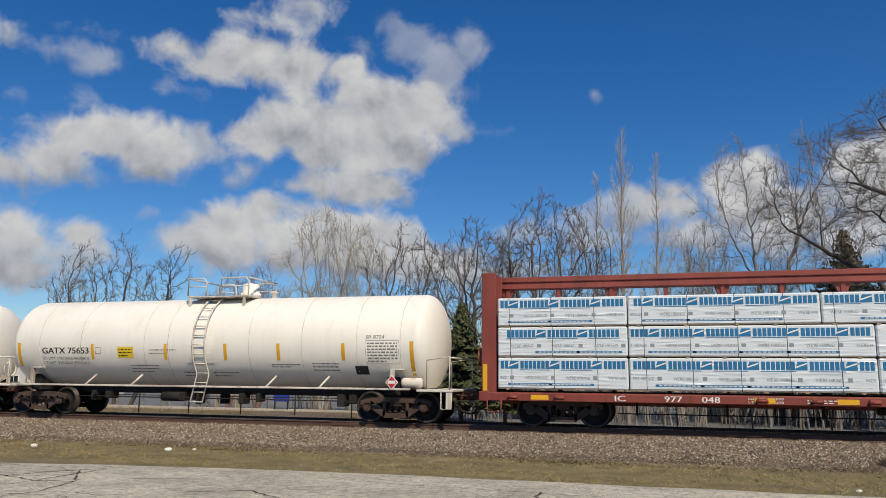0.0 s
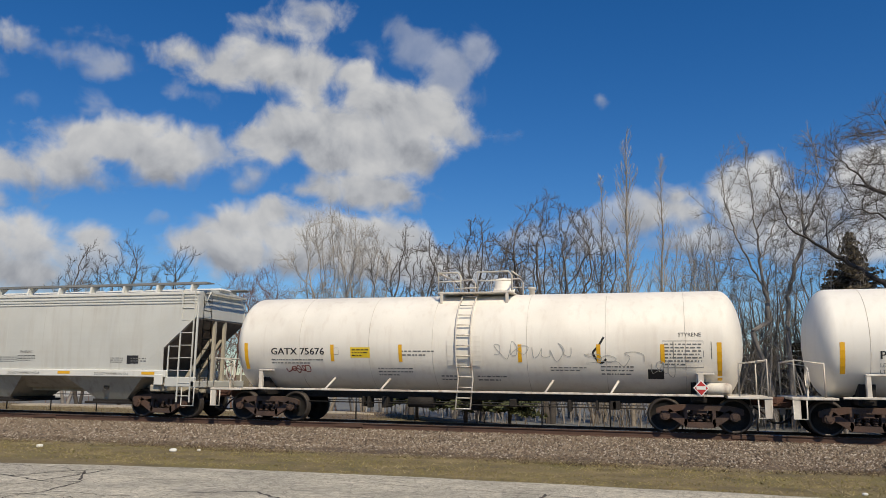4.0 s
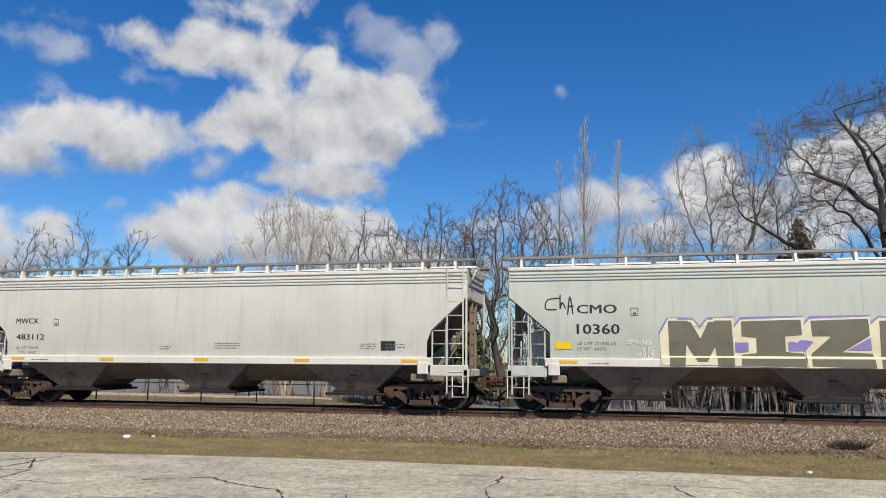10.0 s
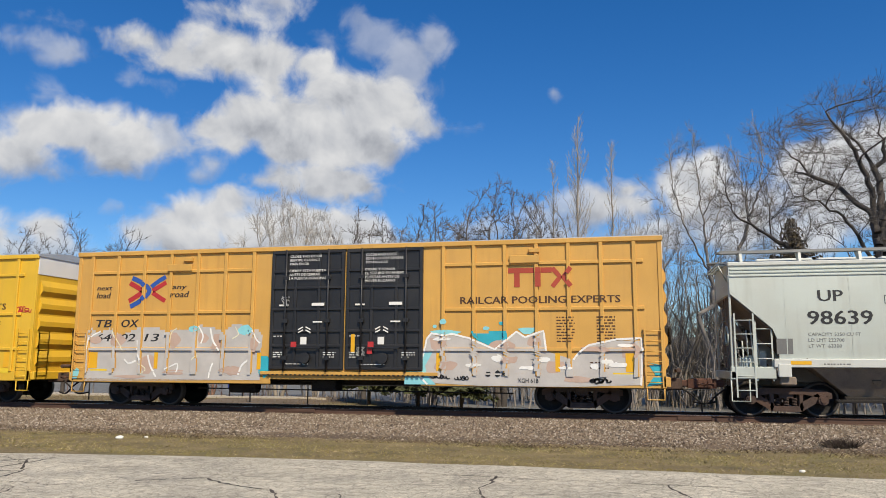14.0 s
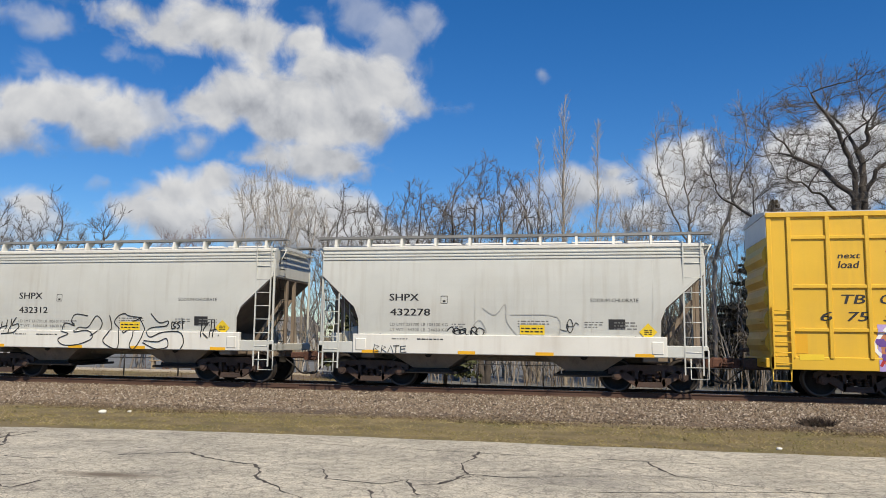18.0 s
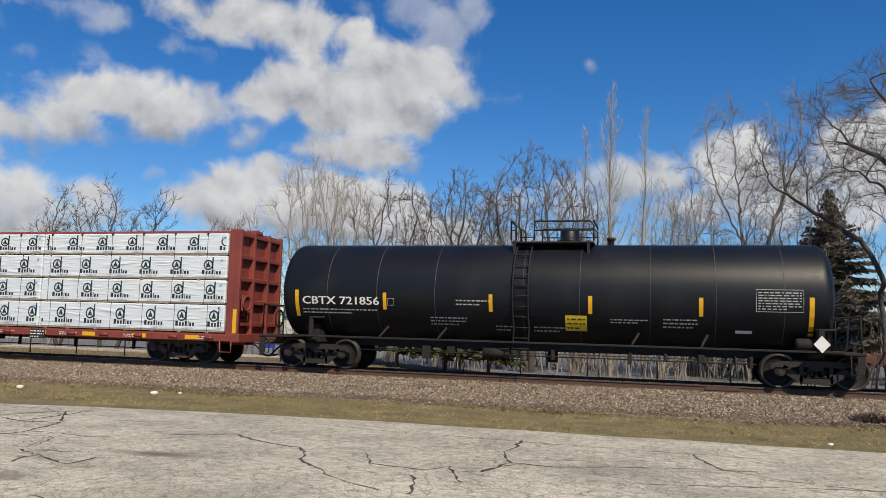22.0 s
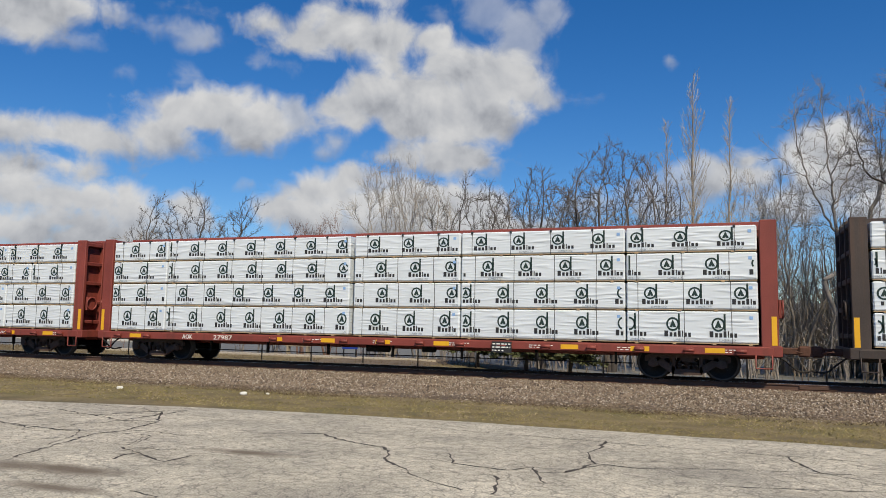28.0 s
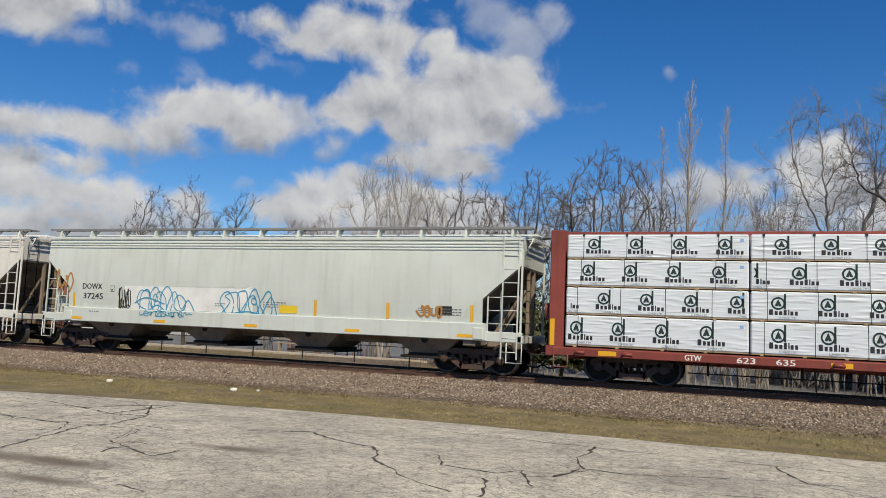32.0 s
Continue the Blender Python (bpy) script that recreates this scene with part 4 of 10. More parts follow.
SLIM_BONES = [
    [(0.00, 0.00, 4.39), (-0.13, 0.05, 6.46), (-0.34, 0.10, 7.60), (-0.38, 0.15, 9.34), (-0.53, 0.20, 10.92), (-0.67, 0.25, 12.32), (-0.71, 0.30, 13.93)],
    [(-0.18, -0.00, 6.46), (-1.06, -0.16, 8.21), (-1.69, -0.32, 9.30), (-1.86, -0.48, 10.99), (-2.11, -0.64, 12.01), (-1.82, -0.80, 13.21)],
    [(-1.69, -0.00, 9.30), (-2.60, -0.50, 10.24), (-3.68, -1.00, 11.09)],
    [(-0.38, 0.00, 9.34), (0.13, 0.30, 10.49), (0.75, 0.60, 12.13), (0.59, 0.90, 13.03)],
    [(-0.34, 0.00, 7.60), (0.22, 0.20, 8.93), (1.02, 0.40, 10.64), (0.95, 0.60, 12.51)]]
TWIN_BONES = [
    [(0.00, 0.00, 4.45), (0.00, 0.03, 5.97), (0.54, 0.06, 7.70), (1.18, 0.09, 9.43), (1.80, 0.11, 10.97), (2.16, 0.14, 12.34), (1.82, 0.17, 13.98), (1.60, 0.20, 14.71)],
    [(1.18, 0.00, 9.43), (0.83, 0.30, 11.03), (0.74, 0.60, 12.43), (0.46, 0.90, 13.88)],
    [(1.80, -0.00, 10.97), (2.68, -0.40, 12.31), (3.01, -0.80, 13.28)]]
LEANING_BONES = [
    [(-0.00, -0.00, 3.90), (-0.11, -0.07, 5.39), (-0.90, -0.14, 6.19), (-2.02, -0.21, 7.01), (-3.18, -0.29, 7.74), (-4.09, -0.36, 8.40), (-4.69, -0.43, 8.87), (-5.63, -0.50, 9.45)],
    [(-4.09, 0.00, 8.40), (-4.24, 0.17, 9.70), (-3.95, 0.33, 11.38), (-3.58, 0.50, 12.68)],
    [(-3.18, 0.00, 7.74), (-2.98, 0.40, 8.93), (-3.12, 0.80, 10.04)],
    [(-4.69, -0.00, 8.87), (-5.18, -0.30, 10.48), (-5.51, -0.60, 11.62)]]
bare_tree(4.87, 40.5, 20, "slim bare tree with a long slanting limb", up_to(15.6), BARK, base=4.6, radius=2.3, trunk_r=0.11, count=200, rise=0.8, wide=0.6, shift=(-1.1, 0), reach=1.5, bones=SLIM_BONES, crook=0.11, **SPURS)
bare_tree(5.75, 41.5, 21, STEEP, up_to(16.4), BARK, base=4.8, radius=2.0, trunk_r=0.11, count=180, rise=0.8, wide=0.65, shift=(1.8, 0), reach=1.5, bones=TWIN_BONES, crook=0.11, **SPURS)
bare_tree(10.43, 38.5, 22, "bare tree leaning far over on a thick limb", up_to(13.2), BARK_DARK, base=5.0, radius=2.4, trunk_r=0.2, count=120, rise=0.5, wide=0.6, shift=(-5.5, 0), reach=1.4, bones=LEANING_BONES, crook=0.11, **SPURS)
bare_tree(along(11.6), TY + 3, 23, MIXED, up_to(13.6), BARK, base=3.4, radius=2.2, trunk_r=0.11, stems=fork(2, 0.16, 18), count=140, rise=0.5, wide=0.6)
# the great oak
OAK_X = 11.15
OAK_BONES = [[(x - OAK_X, y, z) for x, y, z in b] for b in (
    [(11.1, 0, 4.6), (11.05, -0.1, 6.7), (11.0, -0.2, 8.2), (11.0, -0.3, 9.4), (10.7, -0.5, 10.2), (10.3, -0.7, 11.0), (9.8, -0.9, 11.8), (9.1, -1.1, 12.9), (8.7, -1.2, 13.1)],
    [(9.8, -0.9, 11.8), (9.7, -0.7, 12.6), (9.8, -0.6, 13.4), (9.7, -0.6, 14.0)],
    [(11.0, -0.2, 8.2), (10.0, 0.2, 9.4), (9.5, 0.5, 9.9), (8.8, 0.8, 10.4), (8.1, 1.0, 10.6), (7.5, 1.1, 10.5)],
    [(8.8, 0.8, 10.4), (8.3, 0.6, 11.1), (7.9, 0.5, 11.4), (7.4, 0.4, 11.7)],
    [(11.2, 0.1, 5.0), (11.5, 0.3, 8.5), (11.7, 0.4, 10.4), (11.2, 0.7, 11.1), (10.5, 0.9, 12.1), (10.1, 1.0, 12.7)],
    [(11.7, 0.4, 10.4), (11.8, 0.1, 11.2), (11.4, -0.2, 12.2), (11.4, -0.4, 13.2), (11.2, -0.5, 13.8)],
    [(11.8, 0.1, 11.2), (12.2, 0.4, 12.0), (12.4, 0.5, 12.9), (12.7, 0.6, 13.4)],
    [(11.5, 0.3, 8.5), (12.0, 0.2, 9.5), (12.7, 0.0, 10.1), (13.4, -0.2, 10.7)],
    [(11.0, 0, 5.2), (10.5, -0.4, 6.9), (10.0, -0.8, 7.7), (9.4, -1.1, 8.2), (8.6, -1.4, 8.8), (7.6, -1.6, 8.9)],
    [(11.2, 0.1, 5.6), (12.2, 0.6, 7.6), (13.2, 0.9, 8.4)])]
bare_tree(OAK_X, 36, 27, "great spreading oak with thick crooked limbs", 13.9, BARK_DARK, base=6.6, radius=4.3, trunk_r=0.37, wide=0.62, shape=0.6, count=820, step=0.3, rise=0.3, tip=0.007, twig_len=0.6, shift=(-0.5, 0), stems=((0, 0, -0.02, 0),), reach=1.9, bones=OAK_BONES)
bare_tree(along(21.5), TY, 32, MIXED, 15, BARK, base=3, radius=3.0, trunk_r=0.2, stems=fork(2, 0.2, 19), count=300)
bare_tree(along(25.0), TY, 33, MIXED, 15, BARK, base=3, radius=3.0, trunk_r=0.2, stems=fork(2, 0.2, 20), count=300)


def brush(count, seed, xr, yr, hr, mat, name, label):
    """Thin leafless stems, too many to count."""
    rng = random.Random(seed)
    segs = []
    for _ in range(count):
        x, y = rng.uniform(*xr), rng.uniform(*yr)
        h = rng.uniform(*hr)
        for p0, p1, a, b, lev in tree_segments(rng, h, 0.7, 1, 0.012 * h ** 0.9, up=0.12, levels=2, first=0.1, density=0.9, wob=0.14):
            o = Vector((x, y, ground_z(x, y)))
            segs.append((p0 + o, p1 + o, a, b, lev))
    return tagged(new(name, limbs_mesh(name, segs, mat)), label, "brush", "", "stuff")


brush(90, 51, (-34, 34), (41, 50), (3.0, 8.5), BARK, "saplings", "dense leafless saplings behind the tree row")
brush(120, 52, (-16, 34), (36, 44), (2.5, 6.5), BARK, "saplings", "leafless saplings and brush in the tree row")
brush(40, 57, (-4, 14), (37, 44), (3.0, 6.5), BARK, "saplings", "tall thin leafless saplings")
brush(230, 58, (-15, 24), (43, 54), (2.5, 6.0), BARK, "thicket", "dense leafless thicket along the pond")
brush(120, 59, (1.5, 9.5), (42, 49), (4.5, 9.0), BARK_PALE, "thicket", "tall dense leafless thicket")
brush(170, 53, (-14, 24), (33, 38), (0.8, 2.6), MUD_M, "undergrowth", "low tangled undergrowth")
brush(40, 54, (-60, -14), (36, 46), (0.8, 3.0), BARK_RED, "undergrowth", "low reddish undergrowth by the pond")
brush(170, 55, (-90, 70), (94, 125), (6.0, 11.0), BARK, "far_woods", "leafless woods on the far bank")


def spruce(x, y, height, seed, label, spread, mat):
    rng = random.Random(seed)
    root = tagged(new("spruce_tree"), label, "tree", "trees behind the track")
    root.location = (x, y, ground_z(x, y))
    part("trunk", limbs_mesh("trunk", [(Vector((0, 0, -0.1)), Vector((0, 0, height)), height * 0.018, 0.01, 0)], BARK_DARK), None, root)
    vs, fs = [], []
    z = height * 0.2
    while z < height * 0.985:
        reach = (height - z) * spread * rng.uniform(0.75, 1.15) + 0.08
        a0 = rng.uniform(0, 6.28)
        n = 7
        for k in range(n):
            a = a0 + k * 6.283 / n + rng.uniform(-0.2, 0.2)
            d = Vector((math.cos(a), math.sin(a), rng.uniform(-0.4, 0.0) + 0.4 * z / height))
            side = Vector((-math.sin(a), math.cos(a), 0))
            m = max(3, int(reach / 0.16))
            for j in range(m):
                t = (j + 0.6) / m
                c = Vector((0, 0, z)) + d * reach * t
                for s in (-1, 1):
                    for _ in range(2):
                        w = (0.10 + 0.20 * (1 - t)) * reach * rng.uniform(0.6, 1.2) + 0.05
                        tip = c + side * s * w + d * w * 0.5 + Vector((0, 0, rng.uniform(-0.5, 0.25) * w - 0.04))
                        i = len(vs)
                        off = Vector((rng.gauss(0, 0.05), rng.gauss(0, 0.05), rng.uniform(0.05, 0.13)))
                        vs += [c + off, c - off, tip]
                        fs.append((i, i + 1, i + 2))
        z += height * 0.022
    me = bpy.data.meshes.new("crown")
    me.from_pydata(vs, [], fs)
    me.materials.append(mat)
    part("crown", me, None, root)


spruce(along(-11.4, 33), 33, 5.0, 1, "small dense green spruce close behind the track", 0.36, NEEDLE_PALE)
spruce(along(-14.6, 33), 33, 5.4, 3, "broad bushy green spruce close behind the track", 0.42, NEEDLE_PALE)
spruce(along(-18.2, 33.5), 33.5, 4.9, 4, "small dense green spruce close behind the track", 0.38, NEEDLE_PALE)
spruce(along(12.9), TY + 3, up_to(11.6), 2, "dull brown green spruce among the bare trees", 0.46, NEEDLE_DULL)

# ---- park beyond the track ----
g = Geo()
g.add([(x, y, ground_z(x, y) + 0.025) for y in (27.6, 30, 33, 36, 39, 42, 46.5) for x in range(-18, 43, 4)], [(j * 16 + i, j * 16 + i + 1, (j + 1) * 16 + i + 1, (j + 1) * 16 + i) for j in range(6) for i in range(15)], 0, True)
structure("wood_floor", g, MUD_M, "leaf litter and bare soil under the trees")
FENCE_M = material("black fence iron", (0.02, 0.02, 0.022), 0.6, 0.3)
fence = tagged(new("park_fence"), "low black iron fence along the park", "fence")
fence.location = (0, 30.2, -0.04)
for k in range(34):
    part("fence_post", Geo().cyl((-62 + k * 2.6, 0, -0.1), (-62 + k * 2.6, 0, 1.12), 0.03, 8).cyl((-62 + k * 2.6, 0, 1.12), (-62 + k * 2.6, 0, 1.16), 0.045, 8), FENCE_M, fence)
for z in (0.8, 1.04):
    part("fence_rail", Geo().cyl((-62, 0, z), (24, 0, z), 0.018, 6), FENCE_M, fence)
sign = tagged(new("park_sign"), "small blue information board on two posts", "sign")
sign.location = (along(-27.7, 34), 34, ground_z(along(-27.7, 34), 34))
part("board", Geo().box(-0.42, 0.42, -0.03, 0.03, 0.45, 0.92, 0.01), material("blue board", (0.02, 0.05, 0.30), 0.4), sign)
for x in (-0.34, 0.34):
    part("post", Geo().box(x - 0.03, x + 0.03, -0.02, 0.02, -0.1, 0.5), FENCE_M, sign)
bench = tagged(new("park_bench"), "weathered wooden bench facing the pond", "bench")
bench.location = (along(-31.5, 36), 36, ground_z(along(-31.5, 36), 36))
WOOD = material("weathered bench wood", (0.36, 0.30, 0.22), 0.8, var=0.2)
for z, y in ((0.45, 0.0), (0.45, 0.14), (0.66, -0.1), (0.8, -0.12)):
    part("slat", Geo().box(-0.8, 0.8, y - 0.05, y + 0.05, z - 0.02, z + 0.03, 0.008), WOOD, bench)
for x in (-0.6, 0.6):
    part("leg", Geo().box(x - 0.04, x + 0.04, -0.12, 0.2, -0.1, 0.44, 0.01).box(x - 0.04, x + 0.04, -0.14, -0.08, 0.4, 0.84, 0.01), WOOD, bench)
g = Geo().prism([(-34, 33.6), (-16, 33.2), (-13.2, 33.8), (-15, 34.6), (-34, 35.4)], -0.05, 0.06, "xy")
structure("footpath", g, material("pale gravel path", (0.42, 0.37, 0.29), 0.95, var=0.15, bump=0.4), "pale gravel footpath by the pond")

# houses on the far side
SIDING = material("pale house siding", (0.55, 0.53, 0.48), 0.7, var=0.06)
SHINGLE = material("brown roof shingles", (0.16, 0.075, 0.045), 0.9, var=0.2, size=0.5, bump=0.4)
PANE_M = material("dark window glass", (0.02, 0.025, 0.03), 0.08, var=0.1, bump=0)


def house(x, y, length, depth, eave, ridge, wall_mat, label, roof=SHINGLE):
    root = tagged(new("house"), label, "house")
    root.location = (x, y, ground_z(x, y) - 0.05)
    part("wall", Geo().box(-length / 2, length / 2, 0, depth, 0, eave), wall_mat, root)
    part("roof", Geo().prism([(-0.5, eave - 0.1), (depth + 0.5, eave - 0.1), (depth / 2, ridge)], -length / 2 - 0.5, length / 2 + 0.5, "yz"), roof, root)
    part("gable", Geo().prism([(0.0, eave), (depth, eave), (depth / 2, ridge - 0.25)], -length / 2 - 0.02, length / 2 + 0.02, "yz"), wall_mat, root)
    k = int(length / 3.2)
    for i in range(k):
        c = -length / 2 + (i + 0.5) * length / k
        w = part("window", Geo().box(c - 0.6, c + 0.6, -0.06, 0.02, 1.0, 2.3, 0.01), WHITE_INK, root)
        for s in (-1, 1):
            part("pane", Geo().box(*sorted((c + s * 0.04, c + s * 0.52)), -0.075, -0.055, 1.08, 2.22), PANE_M, w)


GREY_ROOF = material("grey roof shingles", (0.16, 0.155, 0.15), 0.9, var=0.2, size=0.5, bump=0.4)
house(along(-46.5, 62), 62, 17, 10, 4.0, 7.4, SIDING, "long house with a brown shingle roof")
house(along(3.5, 99), 99, 12, 8, 3.0, 5.2, material("grey siding", (0.30, 0.33, 0.37), 0.7), "grey lakeside house on the far bank", GREY_ROOF)
house(along(-24.5, 100), 100, 9, 8, 2.8, 4.8, SIDING, "pale lakeside house on the far bank", GREY_ROOF)

# ---- clouds ----
# Each cloud is a far sheet of vapour; its lobes are given as azimuth, elevation and half sizes in degrees.
FAR = 1500.0
DEPTH = [0.0]
CLOUDS = []
CLOUD_TURN = -1.8


def cloud_material():
    m = bpy.data.materials.new("cloud vapour")
    m.use_nodes = True
    n, l = m.node_tree.nodes, m.node_tree.links
    n.remove(n["Principled BSDF"])
    at = n.new("ShaderNodeAttribute")
    at.attribute_name = "cover"
    ht = n.new("ShaderNodeAttribute")
    ht.attribute_name = "lift"
    tn = n.new("ShaderNodeAttribute")
    tn.attribute_name = "thin"
    tc = n.new("ShaderNodeTexCoord")

    def fbm(scale, detail, rough, shift=None):
        t = n.new("ShaderNodeTexNoise")
        t.inputs["Scale"].default_value, t.inputs["Detail"].default_value, t.inputs["Roughness"].default_value = scale, detail, rough
        t.inputs["Distortion"].default_value = 0.3
        if shift:
            mv = n.new("ShaderNodeVectorMath")
            mv.inputs[1].default_value = shift
            l.new(tc.outputs["Object"], mv.inputs[0])
            l.new(mv.outputs[0], t.inputs["Vector"])
        else:
            l.new(tc.outputs["Object"], t.inputs["Vector"])
        return t.outputs["Fac"]

    def calc(op, a, b, c=None):
        x = n.new("ShaderNodeMath")
        x.operation = op
        for i, v in enumerate((a, b, c)):
            if v is None:
                continue
            if isinstance(v, (int, float)):
                x.inputs[i].default_value = v
            else:
                l.new(v, x.inputs[i])
        return x.outputs[0]

    rough = calc("SUBTRACT", fbm(0.0135, 9, 0.54), 0.5)
    dens = calc("MULTIPLY_ADD", rough, 3.0, at.outputs["Fac"])
    al = n.new("ShaderNodeMapRange")
    al.interpolation_type = "SMOOTHSTEP"
    al.inputs[1].default_value, al.inputs[2].default_value = -0.08, 1.05
    l.new(dens, al.inputs[0])
    # billows: the side towards the sun is bright, the side away from it dull
    billow = calc("SUBTRACT", fbm(0.0085, 6, 0.5), fbm(0.0085, 6, 0.5, (11.0, 0.0, 30.0)))
    body = calc("MULTIPLY_ADD", billow, 2.4, ht.outputs["Fac"])
    r = n.new("ShaderNodeValToRGB")
    for e, (pos, c) in zip((r.color_ramp.elements[0], r.color_ramp.elements[1], r.color_ramp.elements.new(0.5)), ((0.08, (0.50, 0.525, 0.58, 1)), (0.82, (0.95, 0.96, 0.985, 1)), (0.46, (0.74, 0.76, 0.80, 1)))):
        e.position, e.color = pos, c
    l.new(body, r.inputs[0])
    em = n.new("ShaderNodeEmission")
    em.inputs["Strength"].default_value = 0.70
    l.new(r.outputs[0], em.inputs["Color"])
    tr = n.new("ShaderNodeBsdfTransparent")
    mx = n.new("ShaderNodeMixShader")
    l.new(calc("MULTIPLY", al.outputs[0], tn.outputs["Fac"]), mx.inputs[0])
    l.new(tr.outputs[0], mx.inputs[1])
    l.new(em.outputs[0], mx.inputs[2])
    l.new(mx.outputs[0], n["Material Output"].inputs["Surface"])
    return m


VAPOUR = cloud_material()


def cloud(label, lobes):
    a = np.array([q[:4] for q in lobes], float)
    a0, a1 = (a[:, 0] - a[:, 2]).min() - 2.5, (a[:, 0] + a[:, 2]).max() + 2.5
    e0, e1 = (a[:, 1] - a[:, 3]).min() - 2.0, (a[:, 1] + a[:, 3]).max() + 2.0
    na, ne = int((a1 - a0) / 0.35) + 2, int((e1 - e0) / 0.3) + 2
    az, el = np.meshgrid(np.linspace(a0, a1, na), np.linspace(e0, e1, ne))
    cover = np.full_like(az, 1e-9)
    lift, total = np.zeros_like(az), np.full_like(az, 1e-6)
    thin, share = np.full_like(az, 1e-9), np.full_like(az, 1e-9)
    for x, y, rx, ry, *k in lobes:
        q = 1 - np.sqrt(((az - x) / rx) ** 2 + ((el - y) / ry) ** 2)
        size = min(rx, ry)
        cover += np.exp(3.5 * np.minimum(q * size + 0.15, 2.0))
        g_ = np.exp(1.6 * q) * size
        lift += g_ * (np.clip((el - y) / ry, -1.6, 1.6) * 0.3 + 0.58)
        total += g_
        h_ = np.exp(4.0 * q * size)
        thin += h_ * (k[0] if k else 1.0)
        share += h_
    cover = np.log(cover) / 3.5
    edge = np.minimum.reduce([az - a0, a1 - az, el - e0, e1 - el])
    cover = np.clip(cover, -1.5, 2.0) * np.clip(edge / 0.8, 0, 1) - 1.5 * (1 - np.clip(edge / 0.8, 0, 1))
    ra, re = np.radians(az.ravel()), np.radians(el.ravel())
    DEPTH[0] += 25.0
    v = (FAR + DEPTH[0]) * np.stack([np.sin(ra) * np.cos(re), np.cos(ra) * np.cos(re), np.sin(re)], -1)
    me = bpy.data.meshes.new("cloud")
    me.from_pydata(v, [], [(j * na + i, j * na + i + 1, (j + 1) * na + i + 1, (j + 1) * na + i) for j in range(ne - 1) for i in range(na - 1)])
    for key, val in (("cover", cover), ("lift", lift / total), ("thin", thin / share)):
        at = me.attributes.new(key, "FLOAT", "POINT")
        at.data.foreach_set("value", val.ravel().astype(np.float32))
    me.materials.append(VAPOUR)
    ob = tagged(new("cloud", me), label, "cloud", "fair weather clouds", "structure")
    ob.visible_shadow = False
    CLOUDS.append((ob, pose(0, 0, EYE_Z), a[0, 0]))
    return ob


ARM = [(-35.4, 21.8, 1.9, 1.1), (-32.6, 21.0, 3.0, 1.4), (-29.5, 21.9, 3.8, 1.9), (-25.7, 21.6, 3.4, 1.7), (-22.8, 21.5, 2.1, 1.6), (-31.1, 22.6, 1.7, 0.9)]
TOP = [(-28.0, 24.4, 2.5, 0.8, 0.90), (-29.4, 24.7, 2.1, 0.8, 0.90), (-25.9, 25.8, 2.5, 0.8, 0.80)]
BODY = [(-21.4, 20.0, 3.9, 1.8), (-18.4, 19.1, 4.3, 2.1), (-16.4, 18.2, 3.1, 2.0), (-16.3, 16.9, 2.4, 1.4), (-29.8, 16.7, 1.9, 1.3), (-26.6, 17.2, 3.9, 2.0), (-25.6, 19.5, 1.7, 1.1), (-22.6, 16.6, 5.7, 2.7), (-18.7, 16.0, 3.3, 1.9), (-14.6, 17.5, 2.0, 0.7, 0.90), (-12.4, 17.3, 1.2, 0.3, 0.50), (-28.7, 15.6, 2.4, 1.4)]
FOOT = [(-25.4, 13.1, 3.2, 1.0), (-22.0, 13.4, 4.1, 1.6), (-19.3, 12.9, 2.7, 1.1), (-29.7, 14.0, 1.7, 1.0, 0.75), (-31.0, 13.2, 1.2, 0.7, 0.60), (-20.4, 14.9, 3.2, 1.5)]
VEIL = [(-18.5, 23.5, 2.5, 1.4, 0.42), (-15.6, 22.0, 2.3, 2.0, 0.57), (-13.4, 23.3, 1.7, 1.5, 0.52), (-16.6, 20.4, 2.8, 1.3, 0.72), (-19.4, 24.8, 1.9, 1.2, 0.37), (-14.4, 20.0, 1.4, 0.9, 0.52), (-22.0, 23.3, 1.2, 0.7, 0.27), (-13.6, 24.6, 1.2, 0.6, 0.25)]
LEFT = [(-41.4, 15.1, 3.6, 1.9), (-38.3, 15.3, 3.6, 2.0), (-35.9, 14.9, 3.4, 2.0), (-33.3, 15.6, 1.6, 1.3, 0.80), (-42.9, 13.7, 2.6, 1.7), (-40.8, 12.4, 2.2, 0.8, 0.70), (-36.3, 13.4, 2.6, 0.9)]
LEFT_LOW = [(-50.7, 12.7, 4.0, 1.4), (-47.1, 12.5, 4.0, 1.4), (-51.8, 10.1, 3.2, 1.3), (-48.6, 10.6, 3.6, 1.1)]
BANK_LEFT = [(-51.0, 8.6, 3.9, 1.3), (-47.9, 8.7, 4.6, 1.5), (-44.3, 7.9, 3.4, 1.1), (-48.2, 6.9, 6.3, 1.3), (-40.8, 8.5, 2.2, 1.5), (-52.2, 6.4, 4.4, 1.4), (-47.4, 6.0, 7.6, 1.5), (-41.2, 7.3, 3.4, 1.2, 0.80)]
HIGH_LEFT = [(-52.3, 19.9, 4.0, 2.0), (-48.7, 21.0, 3.0, 1.1), (-46.5, 20.8, 1.5, 0.5, 0.60)]
BANK_MIDDLE = [(-31.2, 10.3, 3.1, 1.7), (-28.5, 11.2, 3.0, 1.2), (-32.3, 8.9, 3.8, 1.6), (-27.7, 9.6, 4.8, 1.7), (-23.6, 9.8, 4.3, 2.0), (-20.0, 9.6, 3.4, 1.6), (-31.1, 8.0, 4.7, 1.4), (-26.4, 8.0, 5.9, 1.7), (-21.0, 8.2, 4.7, 1.5)]
